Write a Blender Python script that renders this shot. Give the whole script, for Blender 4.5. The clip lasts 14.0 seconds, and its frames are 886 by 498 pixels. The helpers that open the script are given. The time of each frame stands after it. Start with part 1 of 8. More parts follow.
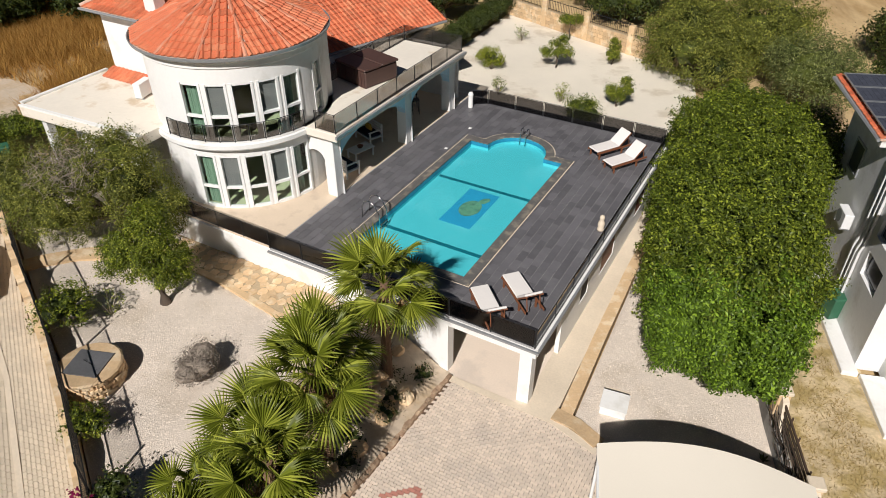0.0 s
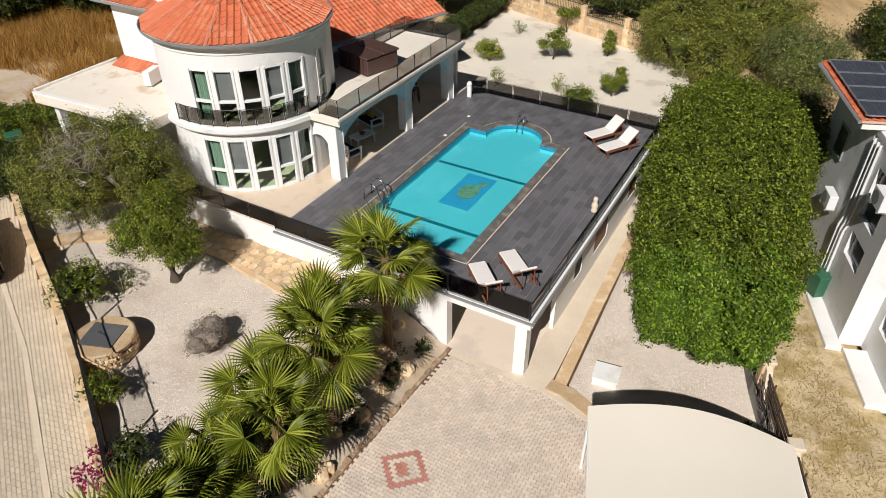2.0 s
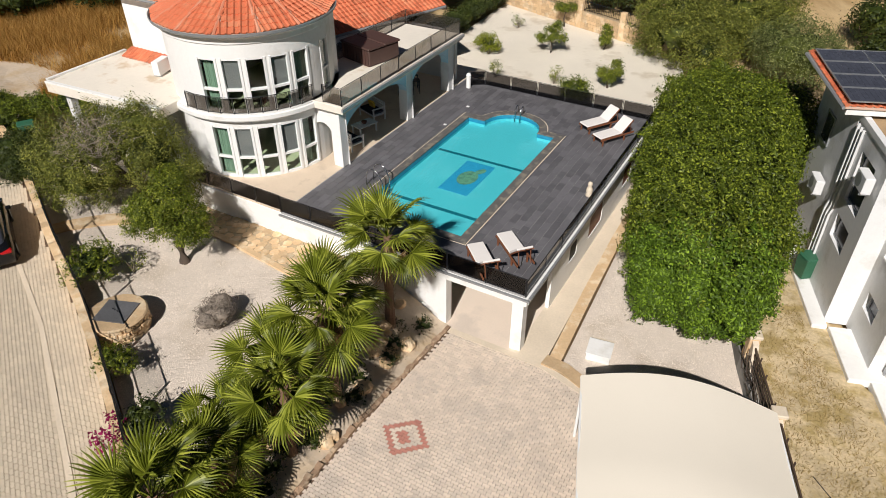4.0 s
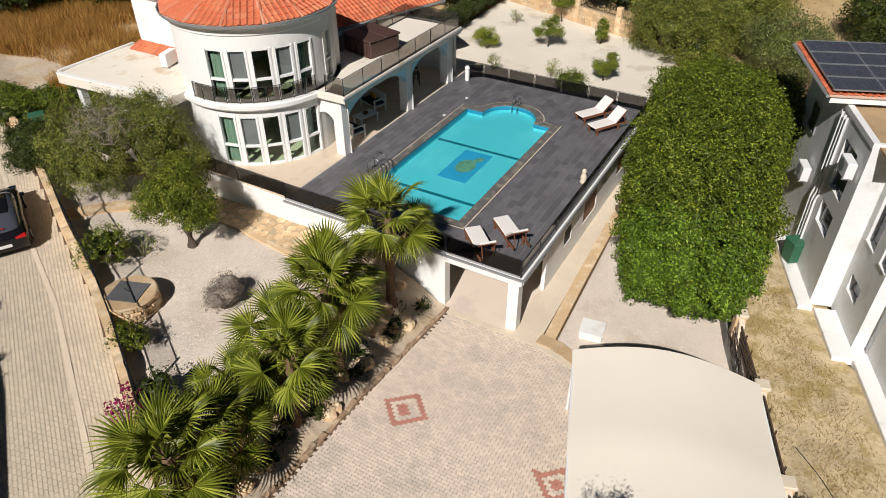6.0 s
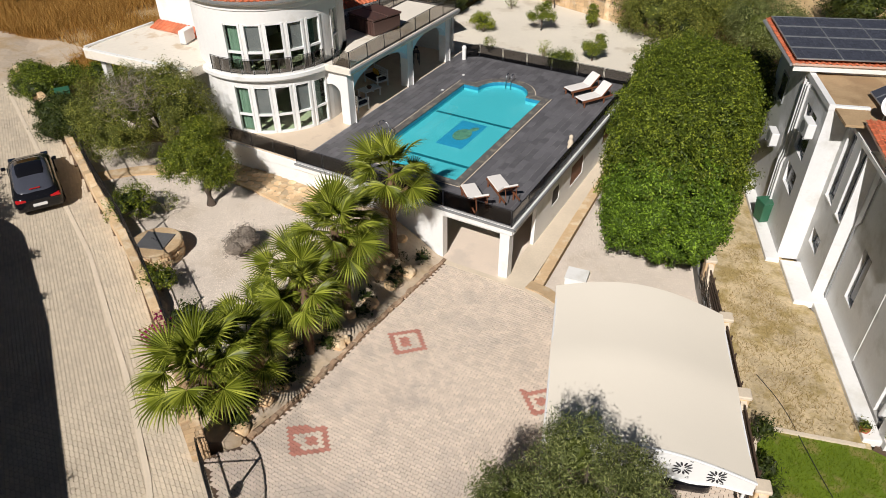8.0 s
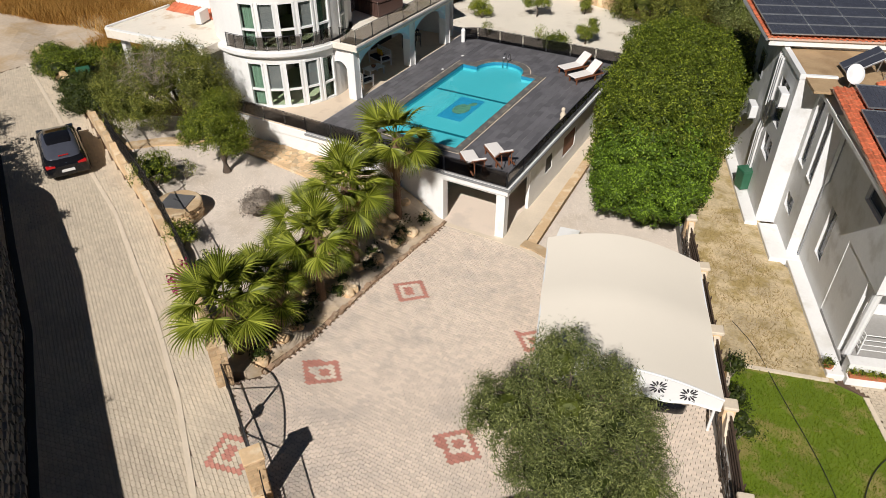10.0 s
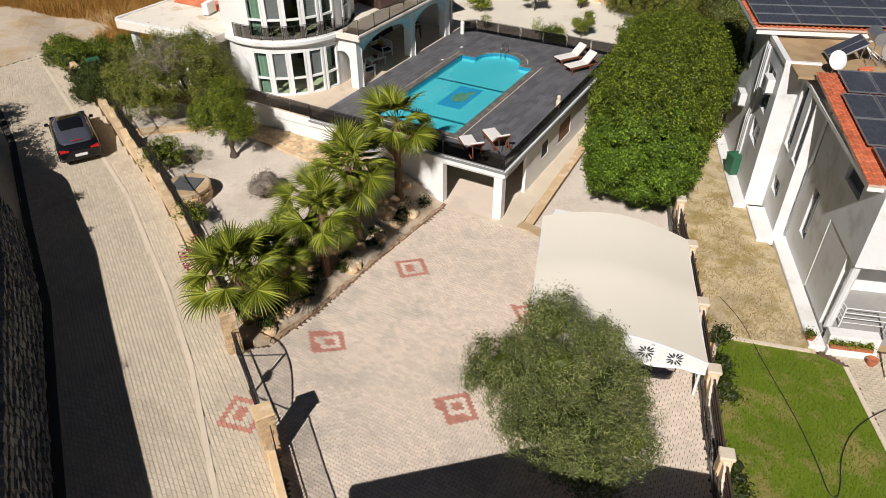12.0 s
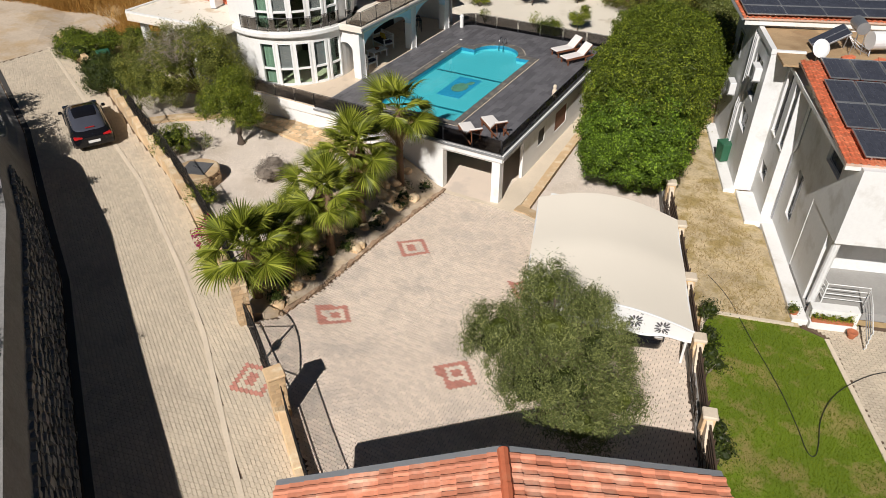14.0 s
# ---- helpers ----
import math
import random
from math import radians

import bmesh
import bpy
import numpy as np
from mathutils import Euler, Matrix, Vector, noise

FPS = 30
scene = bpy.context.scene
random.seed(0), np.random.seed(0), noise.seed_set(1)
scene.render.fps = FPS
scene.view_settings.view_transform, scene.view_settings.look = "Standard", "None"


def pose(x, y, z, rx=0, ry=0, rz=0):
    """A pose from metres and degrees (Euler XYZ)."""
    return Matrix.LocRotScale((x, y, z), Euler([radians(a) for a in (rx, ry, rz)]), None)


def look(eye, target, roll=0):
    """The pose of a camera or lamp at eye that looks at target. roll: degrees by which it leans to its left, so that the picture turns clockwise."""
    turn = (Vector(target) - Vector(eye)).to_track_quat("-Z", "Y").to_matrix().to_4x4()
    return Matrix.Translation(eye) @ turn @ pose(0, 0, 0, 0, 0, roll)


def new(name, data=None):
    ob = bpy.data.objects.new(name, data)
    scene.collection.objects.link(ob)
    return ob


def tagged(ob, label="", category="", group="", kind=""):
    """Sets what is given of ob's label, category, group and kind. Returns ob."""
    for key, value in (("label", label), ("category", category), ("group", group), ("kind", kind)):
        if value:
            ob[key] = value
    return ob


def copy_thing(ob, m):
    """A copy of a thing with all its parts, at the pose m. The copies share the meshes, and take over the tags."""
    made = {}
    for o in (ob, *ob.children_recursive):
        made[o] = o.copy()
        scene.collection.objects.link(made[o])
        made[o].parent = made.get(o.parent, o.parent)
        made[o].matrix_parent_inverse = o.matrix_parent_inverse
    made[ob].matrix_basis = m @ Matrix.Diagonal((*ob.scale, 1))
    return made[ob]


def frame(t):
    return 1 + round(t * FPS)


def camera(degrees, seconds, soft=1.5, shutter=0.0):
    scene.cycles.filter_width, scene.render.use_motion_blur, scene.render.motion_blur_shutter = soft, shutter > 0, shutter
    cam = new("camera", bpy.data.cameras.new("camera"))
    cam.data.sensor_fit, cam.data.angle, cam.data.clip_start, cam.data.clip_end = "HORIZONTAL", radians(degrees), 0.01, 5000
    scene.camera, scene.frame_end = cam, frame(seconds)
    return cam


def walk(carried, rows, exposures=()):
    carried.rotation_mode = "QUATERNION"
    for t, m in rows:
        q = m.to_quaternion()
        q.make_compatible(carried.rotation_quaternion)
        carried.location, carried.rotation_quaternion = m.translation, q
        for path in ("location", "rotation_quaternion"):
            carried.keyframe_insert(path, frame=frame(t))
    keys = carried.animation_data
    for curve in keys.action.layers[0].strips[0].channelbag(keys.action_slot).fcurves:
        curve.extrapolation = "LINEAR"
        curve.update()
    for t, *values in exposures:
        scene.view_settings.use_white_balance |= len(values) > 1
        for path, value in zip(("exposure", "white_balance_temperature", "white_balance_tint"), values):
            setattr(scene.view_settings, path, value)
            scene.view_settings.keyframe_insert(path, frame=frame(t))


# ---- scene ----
cam = camera(66.0, 14.0, soft=0.8)
METRES, EYE, TILT, LEAN, TURN = 11.0, 16.8, -36.2, 0.0, 29.5
ROWS = [
    (0.0, 0.0000, 0.0000, 0.0000, 0.00, 0.00, -0.00),
    (0.5, 0.0004, -0.0211, -0.0163, -0.00, -0.01, 0.01),
    (1.0, 0.0021, -0.0434, -0.0343, 0.02, -0.01, 0.03),
    (1.5, 0.0031, -0.0634, -0.0501, 0.04, -0.01, 0.04),
    (2.0, 0.0053, -0.0848, -0.0664, 0.06, -0.01, 0.04),
    (2.5, 0.0063, -0.1045, -0.0815, 0.07, -0.01, 0.05),
    (3.0, 0.0064, -0.1262, -0.0975, 0.07, -0.00, 0.05),
    (5.5, 0.0132, -0.2287, -0.1639, 0.16, -0.10, 0.07),
    (6.0, 0.0152, -0.2495, -0.1762, 0.17, -0.12, 0.08),
    (6.5, 0.0169, -0.2687, -0.1900, 0.17, -0.12, 0.08),
    (7.0, 0.0207, -0.3335, -0.2324, 0.20, -0.16, 0.10),
    (7.5, 0.0214, -0.4005, -0.2821, 0.17, -0.19, 0.11),
    (8.0, 0.0221, -0.4683, -0.3347, 0.15, -0.17, 0.12),
    (10.5, 0.0184, -0.6818, -0.5038, 0.11, -0.16, 0.15),
    (11.0, 0.0194, -0.7059, -0.5219, 0.11, -0.15, 0.15),
    (11.5, 0.0197, -0.7289, -0.5385, 0.11, -0.15, 0.15),
    (12.0, 0.0200, -0.7538, -0.5566, 0.11, -0.16, 0.15),
    (12.5, 0.0198, -0.7788, -0.5738, 0.10, -0.15, 0.16),
    (13.0, 0.0184, -0.8066, -0.5934, 0.09, -0.15, 0.16),
    (13.5, 0.0186, -0.8326, -0.6113, 0.09, -0.14, 0.17),
    (14.0, 0.0190, -0.8595, -0.6294, 0.09, -0.14, 0.17),
]
walk(cam, [(t, pose(0, 0, EYE, TILT, LEAN, TURN) @ pose(METRES * x, METRES * y, METRES * z, 90 + pitch, roll, yaw)) for t, x, y, z, yaw, pitch, roll in ROWS])

# ---- world, sun ----
SUN_TO = Vector((0.185, -0.983, 0.87)).normalized()
world = bpy.data.worlds.new("sky")
scene.world = world
world.use_nodes = True
_sky = world.node_tree.nodes.new("ShaderNodeTexSky")
_sky.sky_type = "NISHITA"
_sky.sun_disc = False
_sky.dust_density, _sky.ozone_density = 0.3, 4.0
_sky.sun_elevation = math.asin(SUN_TO.z)
_sky.sun_rotation = math.atan2(SUN_TO.x, SUN_TO.y)
_bg = world.node_tree.nodes["Background"]
_bg.inputs["Strength"].default_value = 0.016
world.node_tree.links.new(_sky.outputs[0], _bg.inputs["Color"])
sun = new("sun", bpy.data.lights.new("sun", "SUN"))
sun.data.energy, sun.data.angle, sun.data.color = 5.0, radians(0.55), (1.0, 0.955, 0.92)
sun.matrix_world = look((20, -40, 60), Vector((20, -40, 60)) - SUN_TO)


# ---- materials ----
def mat(name, color, rough=0.8, vary=0.25, scale=0.6, fine=14.0, bump=0.25, metal=0.0, rand=0.0, island=0.0, spec=0.5,
        second=None, amount=0.5, dist=0.01, stretch=None):
    m = bpy.data.materials.new(name)
    m.use_nodes = True
    nt = m.node_tree
    bs = nt.nodes["Principled BSDF"]
    bs.inputs["Roughness"].default_value = rough
    bs.inputs["Metallic"].default_value = metal
    bs.inputs["Specular IOR Level"].default_value = spec
    geo = nt.nodes.new("ShaderNodeNewGeometry")
    pos = geo.outputs["Position"]
    if stretch:
        mp = nt.nodes.new("ShaderNodeMapping")
        mp.inputs["Scale"].default_value = stretch
        nt.links.new(pos, mp.inputs["Vector"])
        pos = mp.outputs["Vector"]

    def tex(sc, detail):
        n = nt.nodes.new("ShaderNodeTexNoise")
        n.inputs["Scale"].default_value = sc
        n.inputs["Detail"].default_value = detail
        n.inputs["Roughness"].default_value = 0.6
        nt.links.new(pos, n.inputs["Vector"])
        return n.outputs["Fac"]

    def math_node(op, a, b):
        n = nt.nodes.new("ShaderNodeMath")
        n.operation = op
        for k, v in ((0, a), (1, b)):
            if isinstance(v, (int, float)):
                n.inputs[k].default_value = v
            else:
                nt.links.new(v, n.inputs[k])
        return n.outputs[0]

    big, small = tex(scale, 5), tex(fine, 4)
    value = math_node("ADD", math_node("MULTIPLY", math_node("SUBTRACT", big, 0.5), vary * 2.4),
                      math_node("MULTIPLY", math_node("SUBTRACT", small, 0.5), vary * 2.0))
    value = math_node("ADD", value, 1.0)
    if rand:
        oi = nt.nodes.new("ShaderNodeObjectInfo")
        value = math_node("ADD", value, math_node("MULTIPLY", math_node("SUBTRACT", oi.outputs["Random"], 0.5), rand))
    if island:
        value = math_node("ADD", value, math_node("MULTIPLY", math_node("SUBTRACT", geo.outputs["Random Per Island"], 0.5), island))
    base = nt.nodes.new("ShaderNodeRGB")
    base.outputs[0].default_value = (*color, 1)
    col = base.outputs[0]
    if second:
        mx = nt.nodes.new("ShaderNodeMix")
        mx.data_type = "RGBA"
        rp = nt.nodes.new("ShaderNodeMapRange")
        rp.inputs["From Min"].default_value = 0.62 - amount * 0.3
        rp.inputs["From Max"].default_value = 0.72 - amount * 0.2
        nt.links.new(tex(scale * 1.7, 6), rp.inputs["Value"])
        nt.links.new(rp.outputs[0], mx.inputs["Factor"])
        nt.links.new(col, mx.inputs["A"])
        mx.inputs["B"].default_value = (*second, 1)
        col = mx.outputs["Result"]
    mul = nt.nodes.new("ShaderNodeVectorMath")
    mul.operation = "SCALE"
    nt.links.new(col, mul.inputs[0])
    nt.links.new(value, mul.inputs["Scale"])
    nt.links.new(mul.outputs[0], bs.inputs["Base Color"])
    if bump:
        b = nt.nodes.new("ShaderNodeBump")
        b.inputs["Strength"].default_value = bump
        b.inputs["Distance"].default_value = dist
        nt.links.new(small, b.inputs["Height"])
        nt.links.new(b.outputs[0], bs.inputs["Normal"])
    return m


def leaf_mat(name, color, second, rough=0.5, trans=0.35):
    """Foliage: tints that vary from leaf to leaf, some light passing through."""
    m = bpy.data.materials.new(name)
    m.use_nodes = True
    nt = m.node_tree
    bs = nt.nodes["Principled BSDF"]
    bs.inputs["Roughness"].default_value = rough
    bs.inputs["Specular IOR Level"].default_value = 0.22
    geo = nt.nodes.new("ShaderNodeNewGeometry")
    rmp = nt.nodes.new("ShaderNodeValToRGB")
    # Spread of leaf tints; its dark share also imitates shaded gaps in foliage.
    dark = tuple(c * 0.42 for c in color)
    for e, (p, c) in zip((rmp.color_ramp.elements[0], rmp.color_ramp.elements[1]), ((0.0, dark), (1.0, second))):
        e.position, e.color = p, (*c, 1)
    mid = rmp.color_ramp.elements.new(0.54)
    mid.color = (*color, 1)
    ns = nt.nodes.new("ShaderNodeTexNoise")
    ns.inputs["Scale"].default_value = 0.9
    nt.links.new(geo.outputs["Position"], ns.inputs["Vector"])
    av = nt.nodes.new("ShaderNodeMath")
    av.operation = "MULTIPLY_ADD"
    av.inputs[1].default_value = 0.6
    nt.links.new(geo.outputs["Random Per Island"], av.inputs[0])
    sc = nt.nodes.new("ShaderNodeMath")
    sc.operation = "MULTIPLY"
    sc.inputs[1].default_value = 0.4
    nt.links.new(ns.outputs["Fac"], sc.inputs[0])
    nt.links.new(sc.outputs[0], av.inputs[2])
    nt.links.new(av.outputs[0], rmp.inputs["Fac"])
    nt.links.new(rmp.outputs[0], bs.inputs["Base Color"])
    tr = nt.nodes.new("ShaderNodeBsdfTranslucent")
    nt.links.new(rmp.outputs[0], tr.inputs["Color"])
    mx = nt.nodes.new("ShaderNodeMixShader")
    mx.inputs[0].default_value = trans
    nt.links.new(bs.outputs[0], mx.inputs[1])
    nt.links.new(tr.outputs[0], mx.inputs[2])
    nt.links.new(mx.outputs[0], nt.nodes["Material Output"].inputs["Surface"])
    return m


def glass_mat(name, color, rough=0.02, clear=0.5):
    """Tinted pane: part clear glass, part glossy reflection by Fresnel."""
    m = bpy.data.materials.new(name)
    m.use_nodes = True
    nt = m.node_tree
    nt.nodes.remove(nt.nodes["Principled BSDF"])
    tr = nt.nodes.new("ShaderNodeBsdfTransparent")
    tr.inputs["Color"].default_value = (*(c * clear for c in color), 1)
    gl = nt.nodes.new("ShaderNodeBsdfGlossy")
    gl.inputs["Roughness"].default_value = rough
    lw = nt.nodes.new("ShaderNodeLayerWeight")
    lw.inputs["Blend"].default_value = 0.5
    pw = nt.nodes.new("ShaderNodeMath")
    pw.operation = "POWER"
    pw.inputs[1].default_value = 4.0
    nt.links.new(lw.outputs["Facing"], pw.inputs[0])
    fr = nt.nodes.new("ShaderNodeMath")
    fr.operation = "MULTIPLY_ADD"
    fr.inputs[1].default_value, fr.inputs[2].default_value = 0.9, 0.04
    nt.links.new(pw.outputs[0], fr.inputs[0])
    mx = nt.nodes.new("ShaderNodeMixShader")
    nt.links.new(fr.outputs[0], mx.inputs[0])
    nt.links.new(tr.outputs[0], mx.inputs[1])
    nt.links.new(gl.outputs[0], mx.inputs[2])
    nt.links.new(mx.outputs[0], nt.nodes["Material Output"].inputs["Surface"])
    return m


